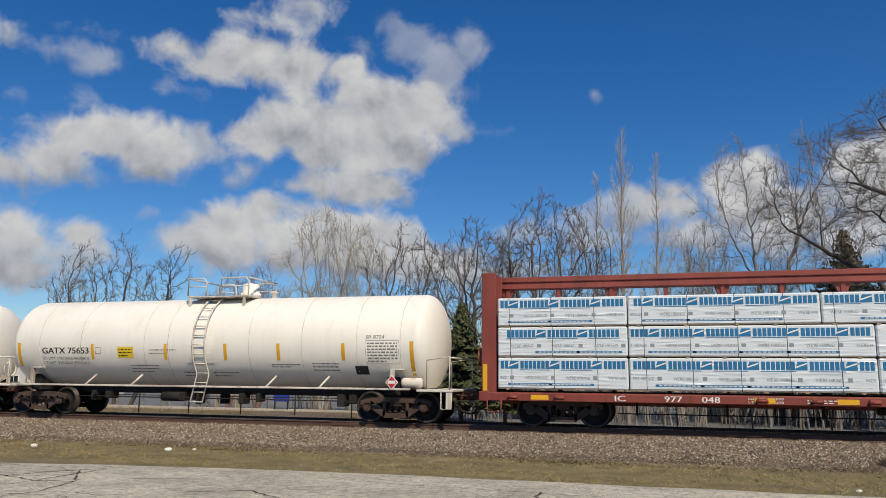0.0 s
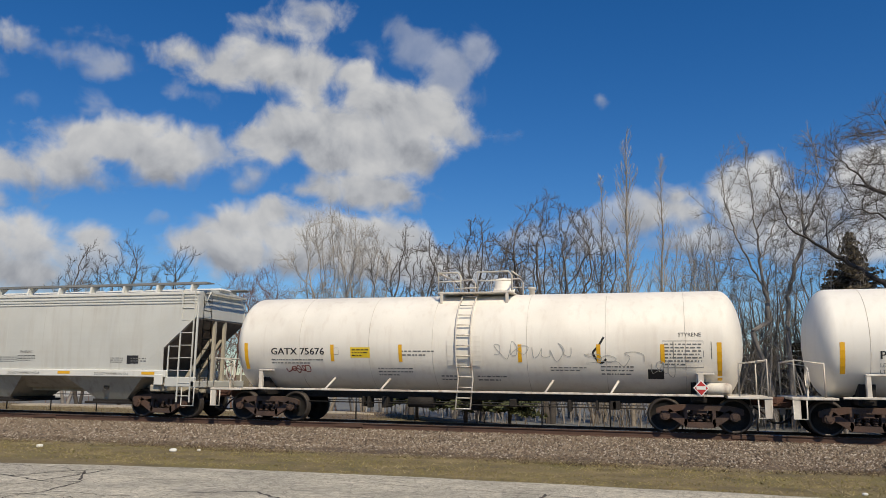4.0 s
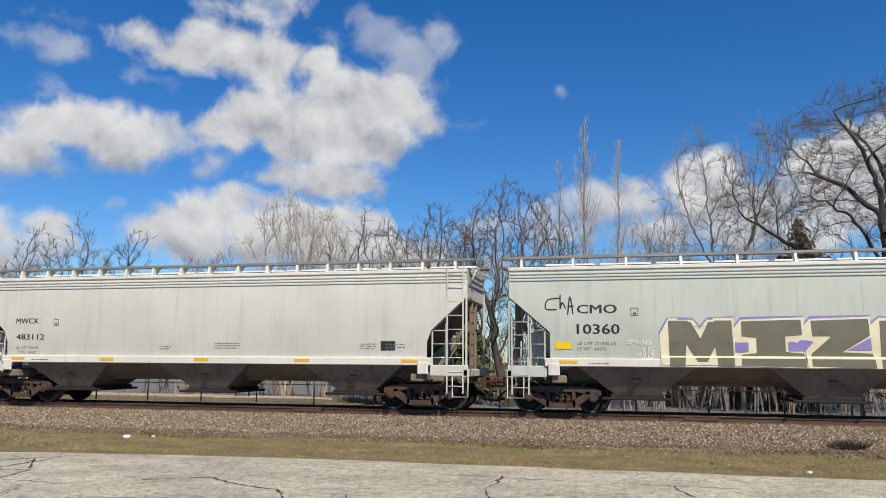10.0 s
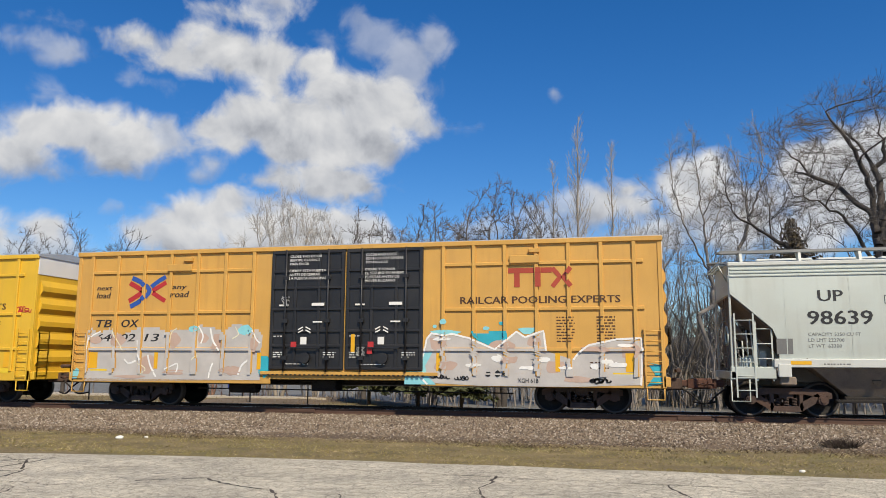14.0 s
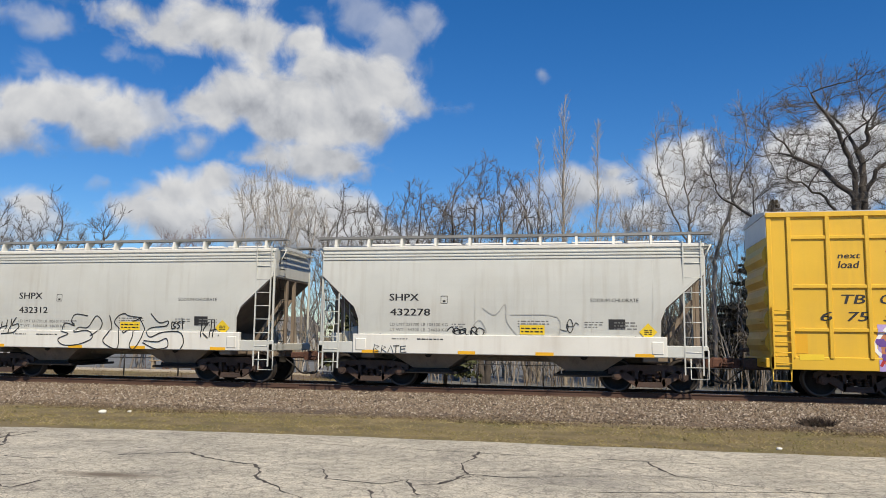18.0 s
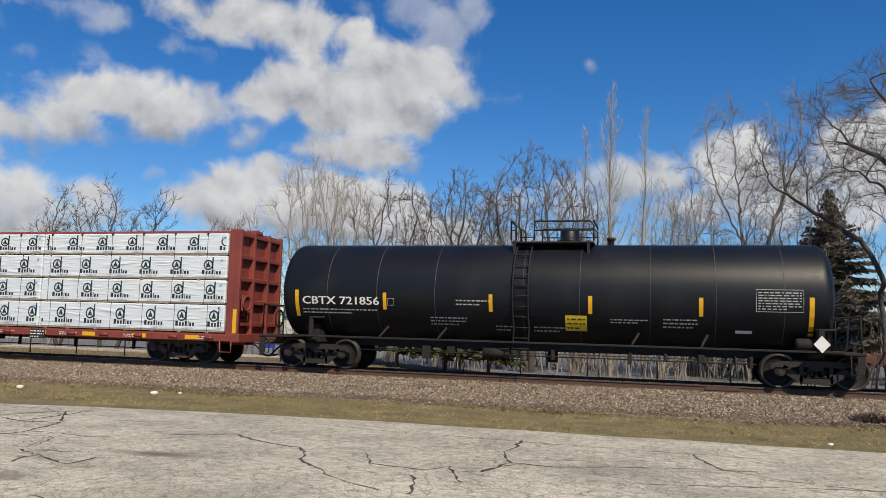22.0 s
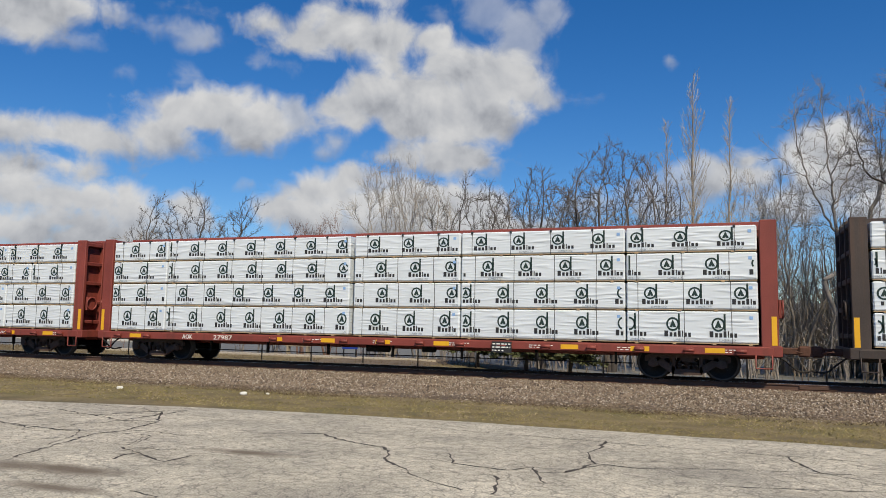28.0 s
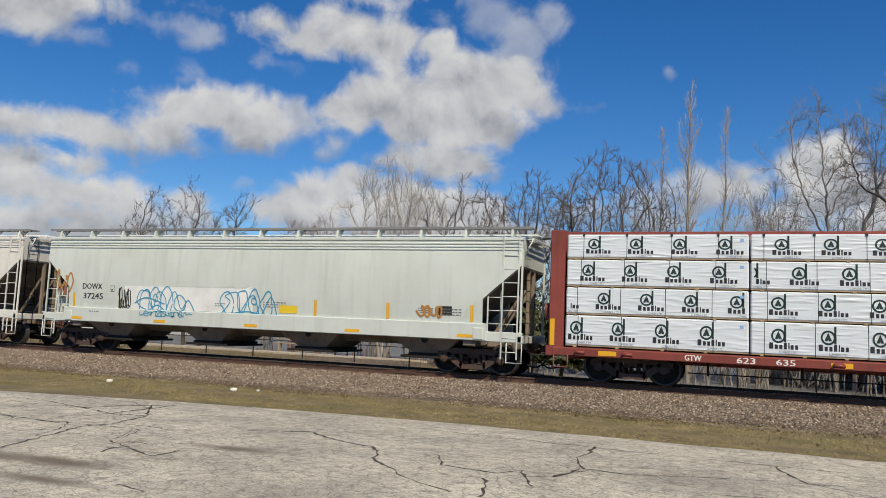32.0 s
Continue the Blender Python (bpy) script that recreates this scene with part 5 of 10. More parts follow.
BANK_RIGHT = [(-0.6, 12.0, 1.7, 1.0), (1.0, 12.4, 1.4, 1.0), (-2.7, 11.7, 2.3, 1.0, 0.60), (2.2, 11.2, 1.9, 1.1), (5.1, 12.7, 2.2, 1.9), (7.2, 13.4, 2.0, 1.5), (6.4, 11.0, 3.5, 2.1), (10.0, 11.1, 3.7, 1.6, 0.90), (-4.9, 10.6, 2.8, 0.8, 0.60), (-9.6, 9.7, 2.8, 0.8, 0.60), (-1.5, 11.2, 2.5, 1.2), (-4.9, 9.4, 4.7, 1.1, 0.70)]
BANK_FAR = [(14.4, 12.8, 3.5, 2.5), (17.2, 13.6, 3.1, 2.5), (16.0, 10.6, 4.4, 2.2), (19.3, 12.0, 4.2, 3.0)]
BANK_LOW = [(-20.3, 7.9, 4.6, 1.9), (-15.8, 7.4, 4.4, 1.6), (-11.0, 6.8, 4.4, 1.2, 0.8), (3.4, 9.3, 4.0, 1.2, 0.9), (8.8, 8.9, 4.2, 1.5, 0.9), (13.0, 8.2, 3.8, 1.6, 0.9)]
cloud("low grey cloud bank", BANK_LEFT)
cloud("low pale cloud bank behind the trees", BANK_LOW)
cloud("low grey and white cloud bank", BANK_MIDDLE)
cloud("white cloud bank behind the trees", BANK_RIGHT + BANK_FAR)
cloud("broad white cumulus with a flat grey base", LEFT + LEFT_LOW)
cloud("white cloud high in the sky", HIGH_LEFT)
cloud("large white cumulus with a grey base", ARM + TOP + BODY + FOOT)
cloud("ragged translucent veil of cloud", VEIL)
cloud("thin wispy cloud", [(-42.8, 20.7, 1.8, 0.7, 0.45), (-40.0, 20.3, 1.7, 0.8, 0.60), (-41.5, 20.5, 1.7, 0.4, 0.40)])
cloud("small wisp of cloud", [(-40.9, 17.7, 1.7, 0.6, 0.45), (-41.5, 17.1, 0.8, 0.5, 0.35)])
cloud("small wisp of cloud", [(-34.6, 19.2, 1.5, 0.8, 0.40)])
cloud("small faint puff of cloud", [(-4.3, 19.7, 0.5, 0.7, 0.45)])
cloud("thin wisp of cloud", [(-49.4, 18.8, 2.3, 0.5, 0.35), (-45.8, 17.4, 0.8, 0.4, 0.30)])
cloud("small faint puff of cloud", [(-36.0, 10.5, 0.9, 0.6, 0.40)])
cloud("small wisp of cloud", [(-41.3, 22.2, 1.3, 0.4, 0.35)])

# ---- rolling stock ----
# A car's own space: x along the track, y = 0 the track's centre (-y faces the parking lot), z = 0 the rail's top.
CARS = []      # car, its place along the train
WHEELSETS = []  # wheelset, its x in the car, the car's place
SHARED = {}
WHEEL_R, WHEEL_BASE = 0.457, 1.778


def shared(key, make):
    if key not in SHARED:
        SHARED[key] = make()
    return SHARED[key]


def bolster_mesh():
    g = Geo()
    g.box(-0.2, 0.2, -1.0, 1.0, 0.48, 0.68, 0.03)
    g.cyl((0, 0, 0.66), (0, 0, 0.76), 0.2, 14)
    g.box(-0.75, 0.75, -0.06, 0.06, 0.42, 0.5, 0.02)
    for s in (-1, 1):
        g.box(s * 0.40 - 0.05, s * 0.40 + 0.05, -0.85, 0.85, 0.36, 0.44, 0.02)
        g.box(s * 0.40 - 0.09, s * 0.40 + 0.09, -0.84, -0.68, 0.3, 0.62, 0.02)
    return g


def side_frame_geo(y):
    g = Geo()
    o = -1 if y < 0 else 1
    a, b = sorted((y, y + o * 0.13))
    g.prism([(-1.12, 0.50), (-0.98, 0.48), (-0.78, 0.53), (-0.45, 0.60), (0.45, 0.60), (0.78, 0.53), (0.98, 0.48), (1.12, 0.50), (1.12, 0.64), (0.95, 0.70), (0.5, 0.76), (-0.5, 0.76), (-0.95, 0.70), (-1.12, 0.64)], a, b)
    g.prism([(-0.38, 0.15), (0.38, 0.15), (0.42, 0.295), (-0.42, 0.295)], a, b)
    for s in (-1, 1):
        q = [(s * 0.36, 0.15), (s * 0.84, 0.45), (s * 0.78, 0.64), (s * 0.30, 0.34)]
        g.prism(q if s > 0 else q[::-1], a, b)
        g.box(s * 0.36 - 0.05, s * 0.36 + 0.05, a, b, 0.28, 0.62, 0.015)
        x = s * WHEEL_BASE / 2
        g.box(x - 0.15, x + 0.15, a, b, 0.36, 0.6, 0.03)
        yy = y + o * 0.12
        g.cyl((x, yy, 0.457), (x, yy + o * 0.1, 0.457), 0.125, 16)
        g.cyl((x, yy + o * 0.1, 0.457), (x, yy + o * 0.13, 0.457), 0.075, 12)
        for k in range(3):
            an = k * 2.094 + 0.4
            g.cyl((x + 0.09 * math.cos(an), yy + o * 0.1, 0.457 + 0.09 * math.sin(an)), (x + 0.09 * math.cos(an), yy + o * 0.125, 0.457 + 0.09 * math.sin(an)), 0.018, 6)
    return g


def spring_geo(y):
    """A coil spring, wound as one bar."""
    return Geo().tube([(0.062 * math.cos(k * 0.785), y + 0.062 * math.sin(k * 0.785), 0.30 + 0.2 * k / 40) for k in range(41)], 0.013, 5)


def wheelset_geo():
    g = Geo()
    for s in (-1, 1):
        prof = [(0.66, 0.0), (0.66, 0.10), (0.71, 0.13), (0.70, 0.36), (0.655, 0.40), (0.655, 0.483), (0.69, 0.483), (0.70, 0.46), (0.815, 0.452), (0.822, 0.44), (0.822, 0.395), (0.765, 0.375), (0.755, 0.15), (0.83, 0.11), (0.83, 0.0)]
        g.lathe([(s * a, r) for a, r in prof], 0, 0, 0, "y", 36, [0, 0, 0, 0, 0, 1, 1, 1, 1, 1, 0, 0, 0, 0])
        for k in range(3):
            an = k * 2.094
            g.box(0.25 * math.cos(an) - 0.03, 0.25 * math.cos(an) + 0.03, *sorted((s * 0.75, s * 0.768)), 0.25 * math.sin(an) - 0.03, 0.25 * math.sin(an) + 0.03)
    g.cyl((0, -0.95, 0), (0, 0.95, 0), 0.085, 14)
    return g


def bogie(car, x, place, mat):
    key = mat.name
    me = shared("bolster" + key, lambda: bolster_mesh().mesh("bogie", mat))
    b = part("bogie", me, None, car, at=(x, 0, 0))
    for y in (-0.92, 0.92):
        part("side_frame", shared(f"side{y}" + key, lambda: side_frame_geo(y).mesh("side_frame", mat)), None, b)
        for x_ in (-0.2, 0.0, 0.2):
            part("spring", shared(f"spring{y}" + key, lambda: spring_geo(y * 1.06).mesh("spring", mat)), None, b, at=(x_, 0, 0))
    for s in (-1, 1):
        w = part("wheelset", shared("wheelset", lambda: wheelset_geo().mesh("wheelset", [WHEEL_M, TREAD_M])), None, b, at=(s * WHEEL_BASE / 2, 0, WHEEL_R))
        WHEELSETS.append((w, s * WHEEL_BASE / 2, x + s * WHEEL_BASE / 2, place))
    return b


def coupler_geo(s):
    g = Geo()
    g.box(*sorted((0.0, s * 0.62)), -0.09, 0.09, 0.74, 0.93, 0.03)
    g.box(*sorted((s * 0.55, s * 0.88)), -0.17, 0.1, 0.68, 0.98, 0.05)
    g.prism([(s * 0.8, -0.17), (s * 1.0, -0.12), (s * 1.0, 0.0), (s * 0.85, 0.03)][::s], 0.7, 0.96, "xy")
    g.tube([(s * 0.5, -0.2, 0.85), (s * 0.62, -0.5, 0.8), (s * 0.4, -0.95, 0.86)], 0.018, 6)
    return g


def hose_geo(s):
    g = Geo()
    p = spline([(0, -0.42, 0.72), (s * 0.25, -0.45, 0.55), (s * 0.55, -0.4, 0.3), (s * 0.9, -0.3, 0.34)], 4)
    g.tube(p, 0.028, 6)
    return g


def couplings(car, xl, xr):
    for x, s in ((xl, -1), (xr, 1)):
        part("coupler", shared(f"coupler{s}", lambda: coupler_geo(s).mesh("coupler", COUPLER_M)), None, car, "rusty iron knuckle coupler", at=(x, 0, 0))
        part("brake_hose", shared(f"hose{s}", lambda: hose_geo(s).mesh("brake_hose", UNDER_M)), None, car, "black rubber air hose", at=(x, 0, 0))


def ladder_geo(x0, x1, y, z0, z1, n, r=0.014, lean=0.0):
    g = Geo()
    for x in (x0, x1):
        g.box(x - 0.02, x + 0.02, y - 0.016, y + 0.016, z0, z1)
    for i in range(n):
        z = z0 + (z1 - z0) * (i + 0.5) / n
        g.cyl((x0, y, z), (x1, y, z), r, 6)
    return g


def car_root(name, label, category, place):
    ob = new(name)
    ob.empty_display_size = 0.5
    tagged(ob, label, category, "cars of the freight train")
    CARS.append((ob, place))
    return ob


def flat_side(y):
    return lambda x, z: y


# ---- tank cars ----
def tank_car(place, tc, xl, xr, radius, zc, mat, label, trim, mark, number, bogie_mat=None, rings=(), stripes=(), band=None, dark=False, sign=(-3.14, 1.9, 0.62, 0.36), ladder_x=0.0, seed=1, mark_at=(-6.19, 2.04, 0.2, 1.9), table=(-1.2, 1.78, 0.95, 0.62), limits=(), extra="", deck=(-0.95, 1.32)):
    rnd = random.Random(seed)
    car = car_root("tank_car", label, "tank car", place)
    ink = WHITE_INK if dark else INK
    half = (xr - xl) / 2

    def surf(x, z):
        return -math.sqrt(max(0.0, radius ** 2 - (z - zc) ** 2))

    def shell(a0, a1, r, head0, head1, n=56):
        prof = []
        hd, curve = (0.45, 0.72) if band or dark else (0.62, 1.0)
        if head0:
            prof += [(a0 + hd * (1 - math.cos(t) ** curve), max(r * math.sin(t) ** curve, 0.001)) for t in [math.pi / 2 * k / 10 for k in range(10)]]
        prof += [(a0 + (hd if head0 else 0), r), (a1 - (hd if head1 else 0), r)]
        if head1:
            prof += [(a1 - hd * (1 - math.cos(t) ** curve), max(r * math.sin(t) ** curve, 0.001)) for t in [math.pi / 2 * (9 - k) / 10 for k in range(10)]]
        return Geo().lathe(prof, 0, 0, zc, "x", n)

    if band:
        part("tank_shell", shell(xl, xr, radius, True, True), mat, car)
        part("tank_jacket", shell(band[0], band[1], radius + 0.012, False, False), SOOT_TANK, car, "rust streaked black band")
        # the black lower half of the white ends
        for a0, a1 in ((xl + 0.42, band[0]), (band[1], xr - 0.42)):
            g = Geo()
            n = 14
            zs = [zc - radius * math.cos(math.radians(62) * k / n) for k in range(n + 1)]
            for sgn in (1, -1):
                v = []
                for z in zs:
                    y = -math.sqrt(max(0, (radius + 0.008) ** 2 - (z - zc) ** 2)) * sgn
                    v += [(a0, y, z), (a1, y, z)]
                g.add(v, [(2 * i, 2 * i + 1, 2 * i + 3, 2 * i + 2) for i in range(n)], 0, True)
            part("lower_coating", g, BLACK_TANK, car, "black lower coating")
    else:
        part("tank_shell", shell(xl, xr, radius, True, True), mat, car)
    for x in rings:
        part("weld_seam", Geo().lathe([(-0.008, radius - 0.01), (-0.008, radius + 0.005), (0.008, radius + 0.005), (0.008, radius - 0.01)], x, 0, zc, "x", 48), trim if not dark else SEAM_BLACK, car)
    # underframe: stub sills, saddles, bolster ends
    zb = zc - radius
    g = Geo()
    g.box(xl - 0.1, xr + 0.1, -0.35, 0.35, 0.74, 0.99, 0.02)
    for s in (-1, 1):
        x = s * tc / 2
        g.prism([(-1.2, 0.82), (1.2, 0.82), (1.25, 1.35), (0.8, zb + 0.15), (0, zb + 0.02), (-0.8, zb + 0.15), (-1.25, 1.35)], x - 0.2, x + 0.2, "yz")
        g.box(x - 0.12, x + 0.12, -1.35, 1.35, 0.86, 0.99, 0.02)
    part("centre_sill", g, UNDER_M, car)
    g = Geo()
    for k in range(9):
        x = rnd.uniform(-tc / 2 + 1.6, tc / 2 - 1.6)
        w = rnd.uniform(0.05, 0.25)
        g.box(x, x + w, -0.75, -0.3, rnd.uniform(0.42, 0.6), 0.8, 0.02)
    g.cyl((0.1, 0, zb + 0.1), (0.1, 0, 0.42), 0.16, 14)
    g.tube([(-tc / 2 + 1.3, -0.7, 0.62), (tc / 2 - 1.4, -0.7, 0.6)], 0.02, 6)
    g.cyl((-1.9, -0.55, 0.66), (-1.1, -0.55, 0.66), 0.17, 14)
    part("brake_rigging", g, UNDER_M, car)
    for s, x in ((-1, xl), (1, xr)):
        g = Geo()
        g.box(*sorted((x - s * 0.55, x + s * 0.55)), -1.45, 1.45, 0.93, 1.0, 0.015)
        for y in (-1.4, 1.4):
            g.box(*sorted((x + s * 0.35, x + s * 0.5)), y - 0.03, y + 0.03, 0.45, 0.95)
        g.tube([(x + s * 0.2, -1.42, 0.95), (x + s * 0.2, -1.42, 0.45), (x + s * 0.52, -1.42, 0.45), (x + s * 0.52, -1.42, 0.95)], 0.02, 6)
        part("end_platform", g, trim, car)
        g = Geo()
        for y in (-1.4, 1.4):
            g.tube([(x - s * 0.25, y, 1.0), (x - s * 0.25, y, 1.85), (x + s * 0.45, y * 0.98, 1.95), (x + s * 0.45, y, 1.0)], 0.024, 6)
        g.tube([(x + s * 0.45, -1.38, 1.93), (x + s * 0.45, 1.38, 1.93)], 0.024, 6)
        part("end_handrail", g, trim, car)
    # side pipe rail with braces
    g = Geo()
    y = -1.47
    g.box(-tc / 2 - 0.6, tc / 2 + 0.6, y - 0.035, y + 0.035, 0.97, 1.03, 0.01)
    g.box(-tc / 2 - 0.6, tc / 2 + 0.6, -y - 0.035, -y + 0.035, 0.97, 1.03, 0.01)
    part("side_rail", g, trim, car)
    for x in (-tc / 2 + 2.2, -tc / 2 + 4.0, 2.4, 4.2):
        zz = zc - radius * 0.78
        part("rail_brace", Geo().cyl((x, y, 1.0), (x + 0.2, surf(x, 1.45) - 0.01, 1.35), 0.035, 8), trim, car)
    for s in (-1, 1):
        part("saddle_bracket", Geo().box(s * tc / 2 - 0.06, s * tc / 2 + 0.06, -1.49, -1.36, 1.0, 1.58, 0.015).box(s * tc / 2 - 0.06, s * tc / 2 + 0.4, -1.5, -1.3, 1.54, 1.6, 0.015), trim, car)
    # ladder up the side, curved over the shell
    lx = ladder_x
    g = Geo()
    arc = [(-radius - 0.12, 1.0 - 0.0)] + [(-(radius + 0.1) * math.cos(t), zc + (radius + 0.1) * math.sin(t)) for t in [radians(a) for a in (-40, -20, 0, 15, 30, 45, 60, 72)]]
    arc[0] = (-(radius + 0.02), 0.5)
    for x in (lx - 0.22, lx + 0.22):
        g.tube([(x, yy, zz) for yy, zz in arc], 0.025, 6)
    for k in range(13):
        z = 0.52 + k * 0.3
        yy = float(np.interp(z, [q[1] for q in arc], [q[0] for q in arc]))
        g.cyl((lx - 0.22, yy, z), (lx + 0.22, yy, z), 0.018, 6)
    part("side_ladder", g, trim, car)
    g = Geo()
    patch(g, lx - 0.5, lx + 0.5, 1.75, 2.6, surf, 0, 0.02, 6)
    part("splash_plate", g, SOOT_TANK if band else mat, car)
    # top platform, rail, manway and valves
    zt = zc + radius
    g = Geo()
    d0, d1 = lx + deck[0], lx + deck[1]
    g.box(d0, d1, -0.95, 0.95, zt - 0.02, zt + 0.025, 0.01)
    for x in (d0 + 0.1, d1 - 0.15):
        for yy in (-0.9, 0.9):
            g.box(x - 0.04, x + 0.04, yy - 0.04, yy + 0.04, zc + math.sqrt(radius ** 2 - 0.9 ** 2) - 0.03, zt + 0.05)
    part("top_platform", g, trim, car)
    g = Geo()
    rz = zt + 0.62
    for yy in (-0.92, 0.92):
        for a, b in ((d0, lx - 0.25), (lx + 0.28, d1)):
            g.tube([(a, yy, zt + 0.05), (a, yy, rz), (b - 0.1, yy, rz), (b, yy, rz - 0.12), (b, yy, zt + 0.05)], 0.026, 6)
            g.tube([(a, yy, zt + 0.35), (b, yy, zt + 0.35)], 0.018, 6)
    for a in (d0, d1):
        g.tube([(a, -0.92, rz), (a, 0.92, rz)], 0.026, 6)
    part("platform_rail", g, trim, car)
    g = Geo()
    mx = (lx + 0.25 + d1) / 2 + 0.1
    g.lathe([(0, 0.30), (0.10, 0.30), (0.12, 0.33), (0.18, 0.33), (0.20, 0.29), (0.46, 0.28), (0.53, 0.24), (0.57, 0.001)], mx, 0, zt - 0.03, "z", 24)
    for k in range(8):
        an = k * math.pi / 4
        g.cyl((mx + 0.33 * math.cos(an), 0.33 * math.sin(an), zt + 0.06), (mx + 0.33 * math.cos(an), 0.33 * math.sin(an), zt + 0.19), 0.022, 6)
    part("manway", g, mat if not band else SOOT_TANK, car)
    part("relief_valve", Geo().lathe([(0, 0.09), (0.16, 0.09), (0.18, 0.13), (0.24, 0.13), (0.27, 0.001)], d1 + 0.45, 0, zt - 0.02, "z", 14), trim, car)
    # lettering
    g = Geo()
    tx, tz = mark_at[0], mark_at[1]
    write(g, mark + " " + number, tx, tz, mark_at[2], surf, wide=mark_at[3])
    part("reporting_mark", g, ink, car)
    g = Geo()
    if limits:
        for i, text in enumerate(limits):
            write(g, text, tx, tz - 0.2 - 0.16 * i, 0.095, surf, wide=mark_at[3] * (1.15 if len(text) > 26 else 1.0))
    else:
        bars(g, tx, tz - 0.3, mark_at[3], 0.2, 2, surf)
    t0, t1, t2, t3 = xr + table[0] - 0.95, table[1] - 0.04, table[2] + 0.1, table[3] + 0.08
    stroke(g, [(t0, t1), (t0 + t2, t1), (t0 + t2, t1 + t3 / 2), (t0 + t2, t1 + t3), (t0, t1 + t3), (t0, t1 + t3 / 2), (t0, t1)], 0.014, surf)
    if extra:
        write(g, extra, t0, t1 + t3 + 0.05, 0.1, surf, wide=0.6)
    px0, pz0 = tx + mark_at[3] + 0.28, tz
    stroke(g, [(px0, pz0), (px0 + 0.2, pz0), (px0 + 0.2, pz0 + 0.2), (px0, pz0 + 0.2), (px0, pz0)], 0.014, surf)
    for x, z, w, h, n in ((xr + table[0] - 0.9, table[1], table[2], table[3], 7), (lx - 2.7, 1.42, 1.1, 0.28, 3), (lx - 1.9, 2.0, 1.0 if not band else 0.01, 0.22, 2), (lx + 2.5, 1.6, 1.0, 0.15, 2), (lx + 3.9, 1.5, 0.9, 0.3, 3), (lx - 0.75, 1.3, 0.5, 0.2, 2), (lx + 0.35, 1.3, 0.9, 0.2, 2)):
        bars(g, x, z, w, h, n, surf)
    part("small_print", g, GREY_INK if dark else INK_FADED, car)
    g = Geo()
    patch(g, xr - 2.55, xr - 2.13, 1.42, 1.68 if not dark else 1.5, surf)
    part("test_panel", g, INK if not dark else WHITE_INK, car)
    sx, sz, sw, sh = sign
    g = Geo()
    patch(g, sx, sx + sw, sz, sz + sh, surf, 0)
    part("yellow_sign", g, YELLOW_S, car, "yellow notice with small black print")
    part("sign_print", bars(Geo(), sx + 0.05, sz + 0.03, sw - 0.1, sh - 0.06, 3, surf, lift=0.01), INK, car)
    for x in stripes:
        part("reflector_strip", patch(Geo(), x - 0.055, x + 0.055, 1.85, 2.35, surf, lift=0.022 if band else 0.008), YELLOW_R, car, "yellow reflective strip")
    part("reflector_strip", patch(Geo(), xl + 0.64, xl + 0.76, 1.6, 2.4, surf, lift=0.008), YELLOW_R, car)
    part("reflector_strip", patch(Geo(), xr - 0.76, xr - 0.64, 1.4, 2.4, surf, lift=0.008), YELLOW_R, car)
    # placard in its holder
    px = tc / 2 + 0.05
    g = Geo().prism([(px, 0.98), (px + 0.2, 1.2), (px, 1.42), (px - 0.2, 1.2)], -1.56, -1.545)
    pl = part("placard", g, material("placard white", (0.75, 0.73, 0.7), 0.4, var=0.04), car, "white diamond placard")
    if not dark:
        part("placard_border", Geo().prism([(px, 1.02), (px + 0.165, 1.2), (px, 1.38), (px - 0.165, 1.2)], -1.566, -1.561), RED_INK, pl)
        part("placard_band", Geo().box(px - 0.12, px + 0.12, -1.572, -1.568, 1.16, 1.25), WHITE_INK, pl)
    part("placard_holder", Geo().box(px - 0.07, px + 0.07, -1.55, -1.45, 0.98, 1.6, 0.01), trim, car)
    # air reservoir by the end platform
    part("air_reservoir", Geo().lathe([(-0.34, 0.001), (-0.32, 0.12), (-0.26, 0.16), (0.26, 0.16), (0.32, 0.12), (0.34, 0.001)], xr - 0.75, -1.2, 1.18, "x", 18), trim if not dark else UNDER_M, car)
    part("brake_wheel", Geo().lathe([(-0.02, 0.24), (0.02, 0.24), (0.02, 0.28), (-0.02, 0.28), (-0.02, 0.24)], xl - 0.1, -1.0, 1.5, "x", 20).box(xl - 0.12, xl - 0.08, -1.03, -0.97, 0.98, 1.78), trim, car)
    for s in (-1, 1):
        bogie(car, s * tc / 2, place, bogie_mat or (BOGIE_K if dark else BOGIE_M))
    couplings(car, xl - 0.15, xr + 0.15)
    return car, surf


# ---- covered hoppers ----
# slope sheet colours hold both the dirt and the shade under the ends
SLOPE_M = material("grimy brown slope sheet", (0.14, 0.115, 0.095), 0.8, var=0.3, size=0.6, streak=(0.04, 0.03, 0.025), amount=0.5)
SLOPE_RED = material("grimy red slope sheet darkened for shade", (0.05, 0.018, 0.014), 0.8, var=0.3, size=0.6)
WALK_M = material("weathered walkway grating", (0.26, 0.26, 0.25), 0.6, 0.3, var=0.2)

